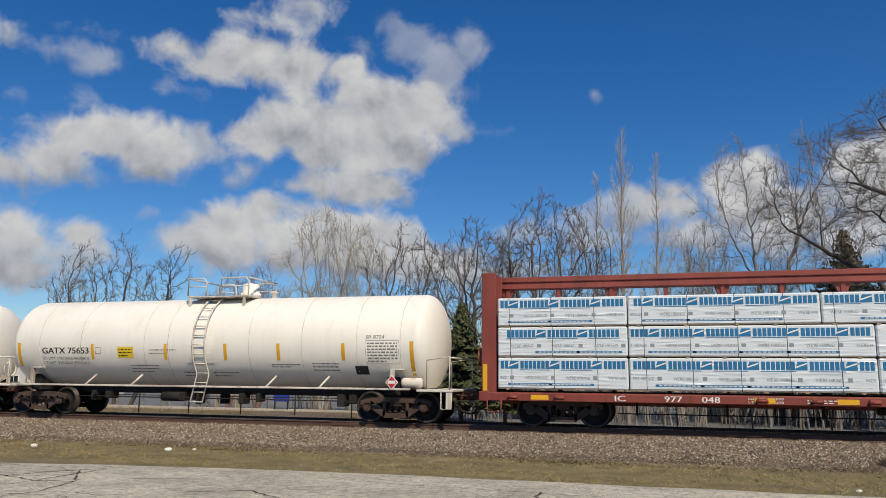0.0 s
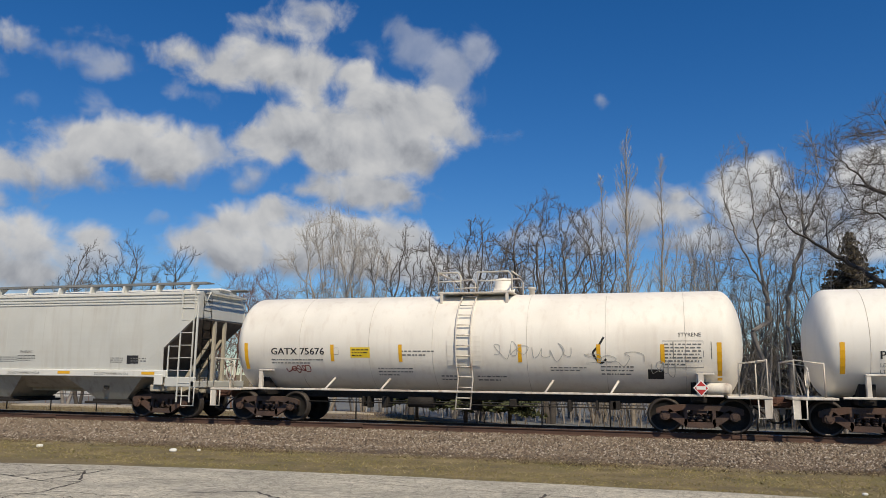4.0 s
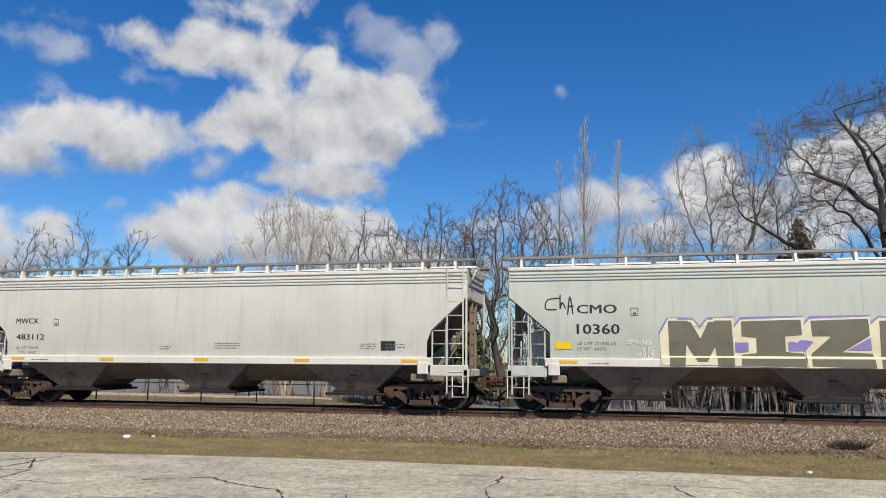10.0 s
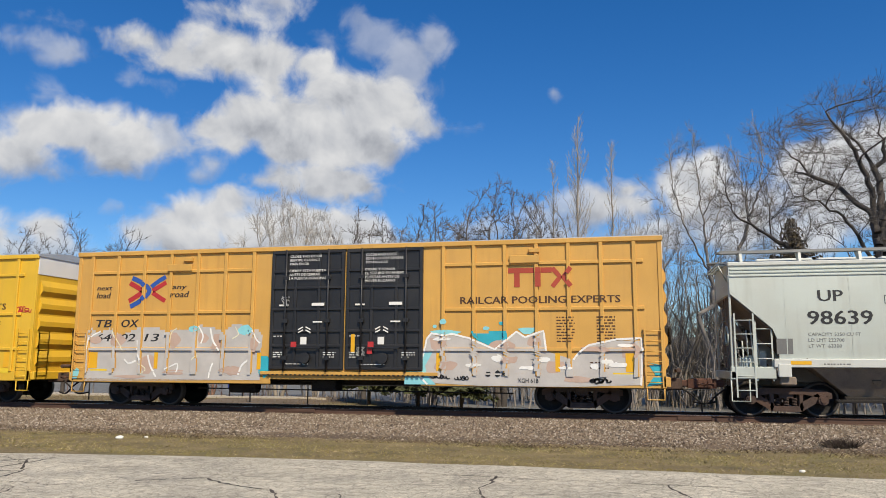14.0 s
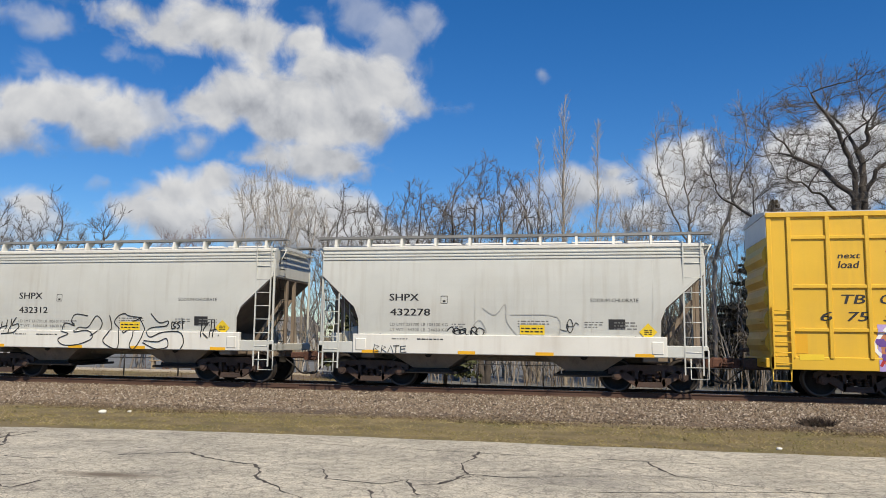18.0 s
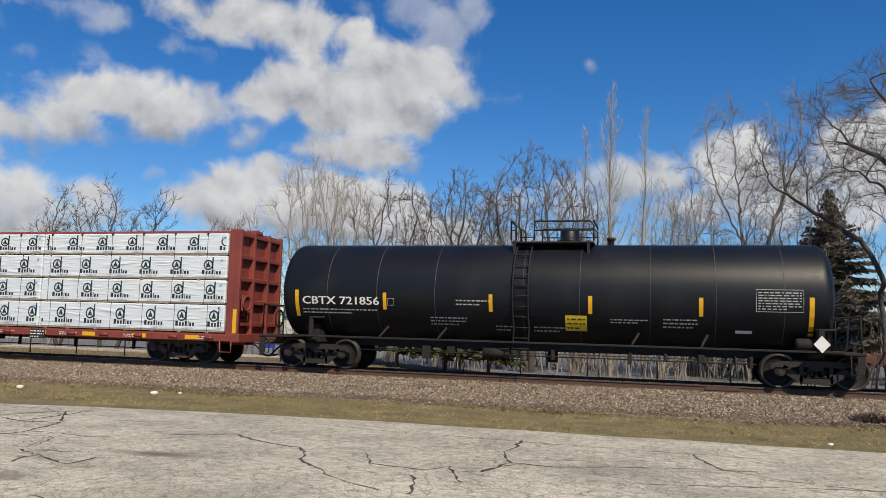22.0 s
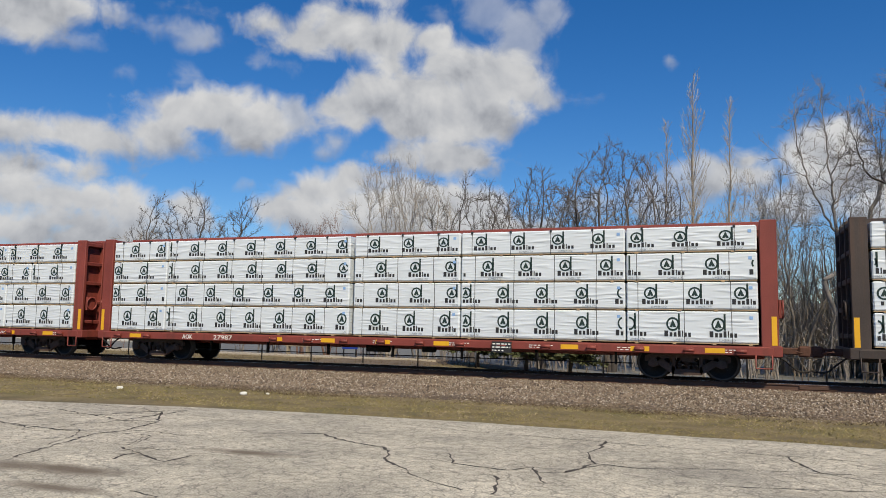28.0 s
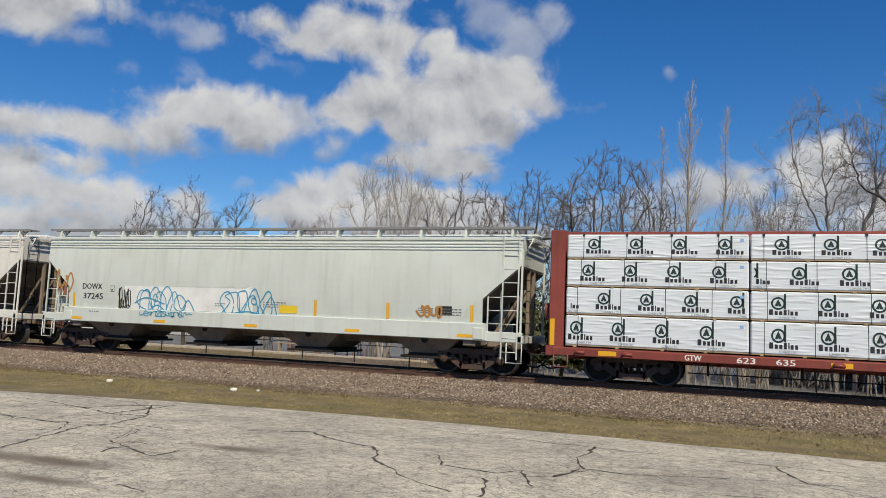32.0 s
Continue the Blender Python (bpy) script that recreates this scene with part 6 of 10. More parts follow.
def hopper_car(place, tc, length, mat, sill_mat, bay_mat, label, marks, bays=3, shape_end="slope", posts=14, ink=None, seed=1, trim=None, seams=10, round_side=0.1, top=4.32, dots=(), limits=(), sill_low=1.3, dot_z=1.38):
    rnd = random.Random(seed)
    car = car_root("covered_hopper", label, "hopper car", place)
    ink = ink or INK
    trim = trim or mat
    h, w = length / 2, 1.52
    ze = top - 0.27          # eaves
    zs = 1.5                 # the side sheet's foot
    run, low = (1.15, 2.25) if shape_end == "slope" else (1.16, 1.95)

    def half_width(z):
        u = (z - 2.6) / 1.5
        return w - round_side * u * u

    def surf(x, z):
        return -half_width(z)

    def foot(d):
        """The side sheet's lower edge at a distance d from the car's end."""
        if d >= run:
            return zs
        if shape_end == "slope":
            return 3.25 - (3.25 - low) * d / run
        return float(np.interp(d, (0, 0.36, 0.46, 0.6, 1.0, 1.16), (3.3, 2.97, 2.84, 2.8, 2.36, 1.95)))

    # closed body: sections along the car
    g = Geo()
    pitch = (3.25 - low) / run if shape_end == "slope" else 0.92
    deep = (3.25 - zs) / pitch      # where the slope sheet reaches the side sheet's foot
    ds = list(np.linspace(0, deep, 9))
    st = [(-h + d, 3.25 - pitch * d) for d in ds]
    st += [(x, zs) for x in np.linspace(-h + deep + 0.3, h - deep - 0.3, 9)]
    st += [(h - d, 3.25 - pitch * d) for d in reversed(ds)]
    rows = 12
    for x, z0 in st:
        ring = []
        for k in range(rows + 1):
            z = z0 + (ze - z0) * k / rows
            ring.append((x, -half_width(z), z))
        ring += [(x, -1.0, ze + 0.13), (x, -0.35, ze + 0.19), (x, 0.35, ze + 0.19), (x, 1.0, ze + 0.13)]
        ring += [(x, -p[1], p[2]) for p in reversed(ring[:rows + 1])]
        g.v += ring
    n = 2 * (rows + 1) + 4
    for i in range(len(st) - 1):
        for k in range(n):
            a, b = i * n + k, i * n + (k + 1) % n
            g.f.append((a, b, b + n, a + n))
            g.m.append(0)
            g.s.append(False)
    g.f += [tuple(range(n)), tuple(reversed(range((len(st) - 1) * n, len(st) * n)))]
    g.m += [0, 0]
    g.s += [False, False]
    part("body_shell", g, mat, car)
    # thin side sheets that hang below the slope on both ends, with their cut-outs
    edge = [d for d in (0, 0.15, 0.36, 0.46, 0.6, 0.8, 1.0, run - 0.01) if shape_end == "round"] + [run, run + 0.4, run + 0.8, deep + 0.1]
    for s in (-1, 1):
        for o in (-1, 1):
            g, v = Geo(), []
            for d in edge:
                lo_, hi_ = (foot(d) if d < run else zs), max(3.3 - pitch * d, zs + 0.02) + 0.06
                for k in range(5):
                    z = lo_ + (max(hi_, lo_ + 0.02) - lo_) * k / 4
                    for inset in (0.0, 0.02):
                        v.append((s * (h - d), o * (half_width(z) - inset), z))
            for i in range(len(edge) - 1):
                for k in range(4):
                    for c in (0, 1):
                        q = [i * 10 + 2 * k + c, i * 10 + 2 * k + 2 + c, i * 10 + 12 + 2 * k + c, i * 10 + 10 + 2 * k + c]
                        g.f.append(tuple(len(g.v) + j for j in q))
                        g.m.append(0), g.s.append(False)
                g.f.append(tuple(len(g.v) + j for j in (i * 10, i * 10 + 1, i * 10 + 11, i * 10 + 10)))
                g.m.append(0), g.s.append(False)
            g.f.append(tuple(len(g.v) + j for j in (0, 1, 3, 5, 7, 9, 8, 6, 4, 2)))
            g.m.append(0), g.s.append(False)
            g.v += v
            part("side_sheet", g, mat, car)
        # the slope sheet on the body's underside, grime and end shade in its colour
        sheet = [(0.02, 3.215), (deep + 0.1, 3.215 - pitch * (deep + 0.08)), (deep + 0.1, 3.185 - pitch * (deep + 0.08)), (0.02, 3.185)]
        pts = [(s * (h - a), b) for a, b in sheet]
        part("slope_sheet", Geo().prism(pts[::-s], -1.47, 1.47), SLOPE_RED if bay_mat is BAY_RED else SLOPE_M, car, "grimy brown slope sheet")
    # thin vertical weld seams and the long stiffeners below the eaves
    for k in range(seams):
        x = -h + run + 0.2 + (length - 2 * run - 0.4) * k / (seams - 1)
        sg = Geo()
        patch(sg, x - 0.012, x + 0.012, zs + 0.03, ze - 0.42, surf, 0, 0.006, 8)
        part("panel_seam", sg, mat, car)
    for z in (ze - 0.15, ze - 0.24, ze - 0.33):
        g = Geo()
        for s in (-1, 1):
            y = s * half_width(z)
            g.box(-h + 0.03, h - 0.03, *sorted((y - s * 0.02, y + s * 0.03)), z - 0.022, z + 0.022, 0.008)
        part("side_stiffener", g, mat, car)
    g = Geo()
    for s in (-1, 1):
        y = s * half_width(ze)
        g.box(-h - 0.02, h + 0.02, *sorted((y - s * 0.06, y + s * 0.05)), ze - 0.06, ze + 0.05, 0.02)
    part("eave_rail", g, sill_mat, car)
    # side sill with jacking pads
    g = Geo()
    for s in (-1, 1):
        g.box(-h + run - 0.15, h - run + 0.15, *sorted((s * 1.40, s * 1.55)), sill_low, 1.53, 0.02)
        for e in (-1, 1):
            g.box(e * (h - run - 0.1) - 0.16, e * (h - run - 0.1) + 0.16, *sorted((s * 1.5, s * 1.57)), 1.05, 1.4, 0.02)
    part("side_sill", g, sill_mat, car)
    # bays
    span = length - 2 * run + 0.3
    bw = span / bays
    for k in range(bays):
        c = -span / 2 + bw * (k + 0.5)
        g = Geo()
        t, bt = (bw / 2 * 0.62, 0.6) if bays == 3 else (bw / 2 * 0.72, 0.5)
        y0, y1 = 1.46, 0.98
        v = [(c - t, -y0, 1.5), (c + t, -y0, 1.5), (c + t, y0, 1.5), (c - t, y0, 1.5), (c - t, -y0, 1.28), (c + t, -y0, 1.28), (c + t, y0, 1.28), (c - t, y0, 1.28), (c - bt, -y1, 0.55), (c + bt, -y1, 0.55), (c + bt, y1, 0.55), (c - bt, y1, 0.55)]
        g.add(v, [(0, 1, 5, 4), (1, 2, 6, 5), (2, 3, 7, 6), (3, 0, 4, 7), (4, 5, 9, 8), (5, 6, 10, 9), (6, 7, 11, 10), (7, 4, 8, 11), (8, 9, 10, 11)])
        bay = part("hopper_bay", g, bay_mat, car)
        g = Geo()
        g.box(c - bt - 0.12, c + bt + 0.12, -y1 - 0.06, y1 + 0.06, 0.46, 0.56, 0.02)
        g.box(c - bt - 0.35, c + bt + 0.35, -y1 - 0.14, -y1 - 0.06, 0.40, 0.48, 0.015)
        for e in (-1, 1):
            g.cyl((c + e * (bt + 0.28), -y1 - 0.2, 0.44), (c + e * (bt + 0.28), y1 + 0.1, 0.44), 0.04, 8)
        part("outlet_gate", g, UNDER_M, bay)
        em = Geo()
        z, yy = 0.98, -1.272
        em.cyl((c, yy + 0.01, z), (c, yy - 0.006, z), 0.11, 14)
        part("bay_stencil", em, UNDER_M, bay)
    # centre sill and slope-sheet braces at the ends
    g = Geo()
    g.box(-h + 0.05, h - 0.05, -0.33, 0.33, 0.78, 1.1, 0.03)
    g.box(-h + run + 0.4, h - run - 0.4, -0.62, 0.62, 0.9, 1.3, 0.03)
    ridge = [(-1.38, 1.5), (-1.38, 1.3), (-0.75, 0.92), (0.75, 0.92), (1.38, 1.3), (1.38, 1.5)]
    g.prism(ridge, -span / 2 + bw * 0.35, span / 2 - bw * 0.35, "yz")
    for s in (-1, 1):
        g.box(s * tc / 2 - 0.2, s * tc / 2 + 0.2, -1.45, 1.45, 0.84, 1.06, 0.03)
        for y in (-0.3, 0.3):
            g.prism([(s * (h - 0.12), 1.1), (s * (h - 0.02), 1.1), (s * (h - 0.02), 3.2), (s * (h - 0.12), 3.2)][::s], y - 0.05, y + 0.05)
            g.prism([(s * (h - run - 0.1), 1.1), (s * (h - run + 0.05), 1.1), (s * (h - 0.1), 2.6), (s * (h - 0.22), 2.6)][::s], y - 0.03, y + 0.03)
    part("centre_sill", g, bay_mat, car)
    for s in (-1, 1):
        g = Geo()
        x0, x1 = sorted((s * (h - run + 0.1), s * (h + 0.06)))
        g.box(x0, x1, -1.5, -1.38, min(1.0, sill_low), sill_low + 0.02 if sill_low > 1.1 else 1.3, 0.02)
        g.box(x0, x1, 1.38, 1.5, 1.0, 1.2, 0.02)
        g.box(*sorted((s * (h - 0.08), s * (h + 0.08))), -1.5, 1.5, 0.98, 1.2, 0.02)
        part("end_sill", g, trim, car)
        g = Geo()
        for y in (-1.42, 1.42):
            part("corner_post", Geo().box(s * h - 0.03, s * h + 0.03, y - 0.03, y + 0.03, 1.1, ze - 0.3, 0.01), trim, car)
        short = s < 0
        part("side_ladder", ladder_geo(*sorted((s * (h - 0.08), s * (h - 0.55))), -1.5, 0.52, 2.72 if short else ze + 0.1, 6 if short else 9), trim, car)
        if length > 12:
            part("side_ladder", ladder_geo(*sorted((s * (h - 0.6), s * (h - 1.0))), -1.44, 0.95, 2.5, 4), trim, car)
        g = ladder_geo(0, 0.45, 0, 0.8, ze - 0.1, 10)
        g.v = [(s * (h + 0.1), -1.25 + x, z) for x, y, z in g.v]
        part("end_ladder", g, trim, car)
        g = Geo()
        g.tube([(s * (h + 0.06), -1.46, 1.1), (s * (h + 0.06), -1.46, 0.42), (s * (h - 0.4), -1.46, 0.42), (s * (h - 0.4), -1.46, 1.05)], 0.02, 6)
        part("sill_step", g, trim, car)
        g = Geo()
        for k in range(4):
            g.box(*sorted((s * (h - 0.05 + 0.09 * k), s * (h - 0.01 + 0.09 * k))), -1.1, 1.1, ze + 0.02, ze + 0.06)
        for y in (-1.1, -0.4, 0.4, 1.08):
            g.box(*sorted((s * (h - 0.05), s * (h + 0.26))), y, y + 0.03, ze + 0.0, ze + 0.05)
        g.tube([(s * (h + 0.24), -1.1, ze + 0.05), (s * h, -1.1, ze - 0.45)], 0.02, 6)
        part("roof_end_walk", g, trim, car)
    # shear plate and brake gear on the left platform
    if shape_end == "slope" and bay_mat is not BAY_RED:
        plate = [(-h + 0.3, 1.2), (-h + run + 0.5, 1.2), (-h + run + 0.5, 3.1 - pitch * (run + 0.5)), (-h + 0.75, 3.1 - pitch * 0.75), (-h + 0.5, 2.2)]
        part("shear_plate", Geo().prism(plate, -0.62, -0.58), GRIMY_WHITE, car, "grimy white steel shear plate")
    g = Geo()
    g.cyl((-h + 0.55, -0.85, 1.42), (-h + 0.55, -0.25, 1.42), 0.2, 16)
    g.box(-h + 0.2, -h + 0.5, -1.2, -0.75, 1.2, 1.55, 0.03)
    g.box(-h + 0.75, -h + 0.95, -0.9, -0.5, 1.2, 1.75, 0.03)
    g.lathe([(-0.02, 0.22), (0.02, 0.22), (0.02, 0.27), (-0.02, 0.27), (-0.02, 0.22)], -h - 0.02, -0.7, 2.15, "x", 18)
    for k in range(4):
        g.tube([(-h + 0.3 + 0.15 * k, -1.3 + 0.1 * k, 1.2), (-h + 0.3 + 0.12 * k, -1.2 + 0.1 * k, 2.0 + 0.3 * k)], 0.02, 6)
    part("brake_gear", g, trim, car)
    # roof: hatch covers, walkway and its brackets
    for k in range(int(length / 1.6)):
        x = -h + 0.9 + 1.6 * k
        if x < h - 0.6:
            part("roof_hatch", Geo().box(x, x + 1.5, -0.32, 0.32, ze + 0.17, ze + 0.27, 0.05), sill_mat, car)
    g = Geo()
    for s in (-1, 1):
        g.box(-h - 0.25, h + 0.25, *sorted((s * 0.95, s * 1.32)), top + 0.05, top + 0.085)
        g.box(-h - 0.2, h + 0.2, *sorted((s * 1.31, s * 1.35)), top + 0.03, top + 0.1)
    part("roof_walkway", g, WALK_M, car)
    for k in range(posts):
        x = -h + 0.35 + (length - 0.7) * k / (posts - 1)
        part("walkway_bracket", Geo().prism([(-1.42, ze), (-1.28, ze), (-0.95, top + 0.05), (-1.33, top + 0.05)], x - 0.035, x + 0.035, "yz"), sill_mat, car)
        part("walkway_bracket", Geo().prism([(1.42, ze), (1.33, top + 0.05), (0.95, top + 0.05), (1.28, ze)], x - 0.035, x + 0.035, "yz"), sill_mat, car)
    # lettering
    tx = -h + 1.75
    g = Geo()
    for text, x, z, tall, wide in marks:
        write(g, text, x, z, tall, surf, wide=wide)
    part("reporting_mark", g, ink, car)
    g = Geo()
    for i, text in enumerate(limits):
        write(g, text, marks[-1][1], marks[-1][2] - 0.3 - 0.15 * i, 0.085, surf, wide=0.066 * len(text))
    for x, z, ww, hh, k in ((h - 3.2, 1.75, 0.5, 0.2, 3), (0.4, 1.75, 0.9, 0.22, 3), (h - 2.4, 1.7, 0.6, 0.25, 3), (-1.5, 1.72, 0.4, 0.15, 2)):
        bars(g, x, z, ww, hh, k, surf)
    bars(g, -h + 2.2, 1.36, 0.7, 0.08, 1, flat_side(-1.55))
    part("small_print", g, INK_FADED if ink is INK else ink, car)
    g = Geo()
    sq = max([q[1] + q[4] for q in marks] or [tx + 1.2]) + 0.32
    sz = marks[0][2] - 0.08 if marks else 2.66
    for a, b, c, d in ((sq, sq + 0.2, sz, sz + 0.015), (sq, sq + 0.2, sz + 0.205, sz + 0.22), (sq, sq + 0.015, sz, sz + 0.22), (sq + 0.185, sq + 0.2, sz, sz + 0.22), (sq + 0.06, sq + 0.14, sz + 0.04, sz + 0.09)):
        patch(g, a, b, c, d, surf, n=1)
    part("plate_stencil", g, ink, car)
    g = Geo()
    patch(g, h - 2.55, h - 2.1, 1.72, 2.0, surf, n=1)
    part("test_panel", g, INK, car)
    for x in dots or [(-h + run + 0.25 + (length - 2 * run - 1.0) * k / 4) for k in range(5)]:
        part("reflector_strip", Geo().box(x, x + 0.5, -1.556, -1.552, dot_z, dot_z + 0.09), YELLOW_R, car, "yellow reflective strip")
    for s in (-1, 1):
        bogie(car, s * tc / 2, place, BOGIE_M)
    couplings(car, -h - 0.05, h + 0.05)
    return car, surf


# ---- boxcars ----
GREY_PEN = material("pale grey marker", (0.4, 0.4, 0.39), 0.6, bump=0)
PANELS = {}


def relief(geo, w=1.47, lift=0.006):
    """Lays flat decals into the panels and over the ribs of a boxcar side."""
    xs = [x for x in PANELS["posts"]]
    out, at = Geo(), {}
    for f, m in zip(geo.f, geo.m):
        p = [geo.v[i] for i in f]
        cx, cz = sum(q[0] for q in p) / len(p), sum(q[2] for q in p) / len(p)
        y = -w
        if any(abs(cx - x) < 0.058 for x in xs) and 1.02 < cz:
            y = -w - 0.067
        elif any(abs(cz - z) < 0.052 for z in (1.76, 2.9, 4.2)):
            y = -w - 0.052
        elif cz < 1.06:
            y = -w - 0.032
        face = []
        for a, b, c in p:
            key = (round(a, 3), round(y - lift + b * 0.4, 5), round(c, 3))
            if key not in at:
                at[key] = len(out.v)
                out.v.append(key)
            face.append(at[key])
        if len(set(face)) < 3:
            continue
        out.f.append(tuple(face))
        out.m.append(m)
        out.s.append(False)
    return out


def slide(geo, dx):
    geo.v = [(x + dx, y, z) for x, y, z in geo.v]
    return geo


def box_car(place, tc, mat, label, number, seed=1, push=0.0, spots=(-8.38, -7.5, -6.65)):
    rnd = random.Random(seed)
    car = car_root("boxcar", label, "boxcar", place)
    h, w, top, zb = 9.2, 1.47, 4.86, 0.95
    surf = flat_side(-w)
    part("body_shell", Geo().box(-h, h, -w, w, zb, top, 0.03), mat, car)
    g = Geo().prism([(-w - 0.06, top - 0.04), (w + 0.06, top - 0.04), (w + 0.06, top + 0.04), (0, top + 0.2), (-w - 0.06, top + 0.04)], -h - 0.05, h + 0.05, "yz")
    part("roof", g, ROOF_STEEL, car, "galvanised steel roof")
    part("eave_rail", Geo().box(-h - 0.03, h + 0.03, -w - 0.07, -w + 0.02, top - 0.12, top + 0.03, 0.02), mat, car)
    # side posts and rails outside the doors
    PANELS["posts"] = []
    for s in (-1, 1):
        a, b = (-h, -2.4) if s < 0 else (2.5, h)
        n = 7
        for k in range(n):
            x = a + 0.55 + (b - a - 1.1) * k / (n - 1) if s < 0 else a + 0.55 + (b - a - 1.3) * k / (n - 1)
            PANELS["posts"].append(x)
            part("side_post", Geo().box(x - 0.055, x + 0.055, -w - 0.065, -w + 0.01, 1.02, top - 0.1, 0.015), mat, car)
        for z in (1.76, 2.9, 4.2):
            part("side_rail", Geo().box(a + 0.55, b - 0.5, -w - 0.05, -w + 0.01, z - 0.05, z + 0.05, 0.015), mat, car)
        part("corner_post", Geo().box(*sorted((s * h - s * 0.12, s * h)), -w - 0.03, -w + 0.02, 0.75, top - 0.05, 0.01), mat, car)
    # side sill, deeper under the outer panels
    part("side_sill", Geo().box(-h, -2.3, -w - 0.03, -w + 0.06, 0.72, 1.06, 0.015).box(2.4, h, -w - 0.03, -w + 0.06, 0.72, 1.06, 0.015).box(-2.35, 2.45, -w - 0.02, -w + 0.06, 0.86, 1.12, 0.015), mat, car)
    part("door_track", Geo().box(-2.6, 2.9, -w - 0.1, -w - 0.02, 1.0, 1.1, 0.01), mat, car)
    g = Geo()
    for k in range(34):
        x = -2.35 + k * 0.145
        g.box(x, x + 0.07, -w - 0.11, -w - 0.1, 0.98, 1.02)
    part("track_slots", g, UNDER_M, car)
    part("underframe", Geo().box(-h + 0.3, h - 0.3, -0.4, 0.4, 0.68, 0.95, 0.02).box(-h + 0.2, h - 0.2, -1.35, 1.35, 0.86, 0.97), UNDER_M, car)
    part("running_light_gear", Geo().cyl((-3.9, -0.8, 0.62), (-3.0, -0.8, 0.62), 0.2, 16).box(-1.2, -0.4, -0.9, -0.3, 0.5, 0.85, 0.03).tube([(-5, -0.9, 0.55), (5, -0.9, 0.52)], 0.02, 6), UNDER_M, car)
    # plug doors
    for k, (a, b) in enumerate(((-2.33, 0.03), (0.09, 2.45))):
        d = part("plug_door", Geo().box(a, b, -w - 0.06, -w + 0.01, 1.14, top - 0.1, 0.02), DOOR_BLACK, car, "black double plug door")
        for z in (1.2, 1.86, 2.3, 2.95, 3.6, 4.1, 4.68):
            part("door_rib", Geo().box(a + 0.03, b - 0.03, -w - 0.11, -w - 0.05, z - 0.04, z + 0.04, 0.015), DOOR_BLACK, d)
        for x in (a + 0.06, a + 0.8, b - 0.8, b - 0.06):
            part("door_post", Geo().box(x - 0.045, x + 0.045, -w - 0.105, -w - 0.05, 1.16, top - 0.14, 0.015), DOOR_BLACK, d)
        g = Geo()
        for x in (a + 0.5, b - 0.5):
            g.cyl((x, -w - 0.13, 1.1), (x, -w - 0.13, top - 0.1), 0.03, 8)
            for z in (1.5, 2.6, 3.9):
                g.box(x - 0.08, x + 0.08, -w - 0.16, -w - 0.08, z - 0.06, z + 0.06, 0.01)
        part("lock_rod", g, DOOR_BLACK, d)
        g = Geo()
        ts = surf
        ds = flat_side(-w - 0.118)
        lines = (("CLOSE THIS DOOR", "BEFORE CLOSING", "MAIN DOOR"), ("CLOSE AND LOCK", "BOTH DOORS BEFORE", "MOVING CAR"))[k]
        more = (("CIERRE ESTA PUERTA", "ANTES DE CERRAR", "LA PUERTA PRINCIPAL"), ("CIERRE Y PONGA", "EL SEGURO EN AMBAS", "PUERTAS ANTES DE", "MOVER EL CARRO"))[k]
        for i, t in enumerate(lines):
            write(g, t, a + 0.62, 4.52 - i * 0.115, 0.075, ds, wide=min(1.15, 0.068 * len(t)))
        for i, t in enumerate(more):
            write(g, t, a + 0.6, 4.08 - i * 0.115, 0.075, ds, wide=min(1.2, 0.066 * len(t)))
        for x, z, ww, hh in ((a + 1.35, 3.05, 0.4, 0.09), (a + 0.3, 3.05, 0.3, 0.05), (a + 1.4, 2.55, 0.3, 0.04)):
            g.box(x, x + ww, -w - 0.117, -w - 0.112, z, z + hh)
        bars(g, a + 0.15, 2.12, 0.4, 0.06, 1, ds)
        bars(g, a + 0.15, 1.5, 0.3, 0.2, 3, ds)
        bars(g, a + 1.75, 1.5, 0.4, 0.2, 3, ds)
        bars(g, a + 0.5, 1.3, 0.8, 0.05, 1, ds)
        patch(g, a + 1.02, a + 1.22, 1.9, 2.12, ds, n=1)
        for q in (-1, 1):
            for i in range(2):
                stroke(g, [(a + 1.14 + q * 0.2, 2.25 + 0.09 * i), (a + 1.14 + q * 0.04, 2.33 + 0.09 * i)], 0.035, ds)
        part("door_print", g, WHITE_INK, d, "white stencilled notices")
        part("hand_scrawl", stroke(Geo(), spline([(a + 0.5 + 0.14 * math.cos(i * 2.4 + k), 3.2 - 1.5 * k + 0.14 * math.sin(i * 1.7)) for i in range(12)], 4), 0.018, flat_side(-w - 0.125)), GREY_PEN, d)
        part("door_sticker", patch(Geo(), a + 0.72, a + 0.9, 1.8, 1.98, flat_side(-w - 0.125), n=1), RED_INK, d)
        if k:
            part("door_sticker", patch(Geo(), a + 0.7, a + 0.86, 1.62, 1.78, flat_side(-w - 0.125), n=1), RED_INK, d)
            part("reflector_strip", patch(Geo(), a + 0.2, a + 0.32, 1.68, 2.2, flat_side(-w - 0.125), n=1), YELLOW_R, d)
        part("door_handle", Geo().box((a + b) / 2 - 0.5, (a + b) / 2 + 0.5, -w - 0.18, -w - 0.14, 1.78, 1.82).cyl(((a + b) / 2, -w - 0.2, 1.5), ((a + b) / 2, -w - 0.1, 1.5), 0.16, 16), DOOR_BLACK, d)
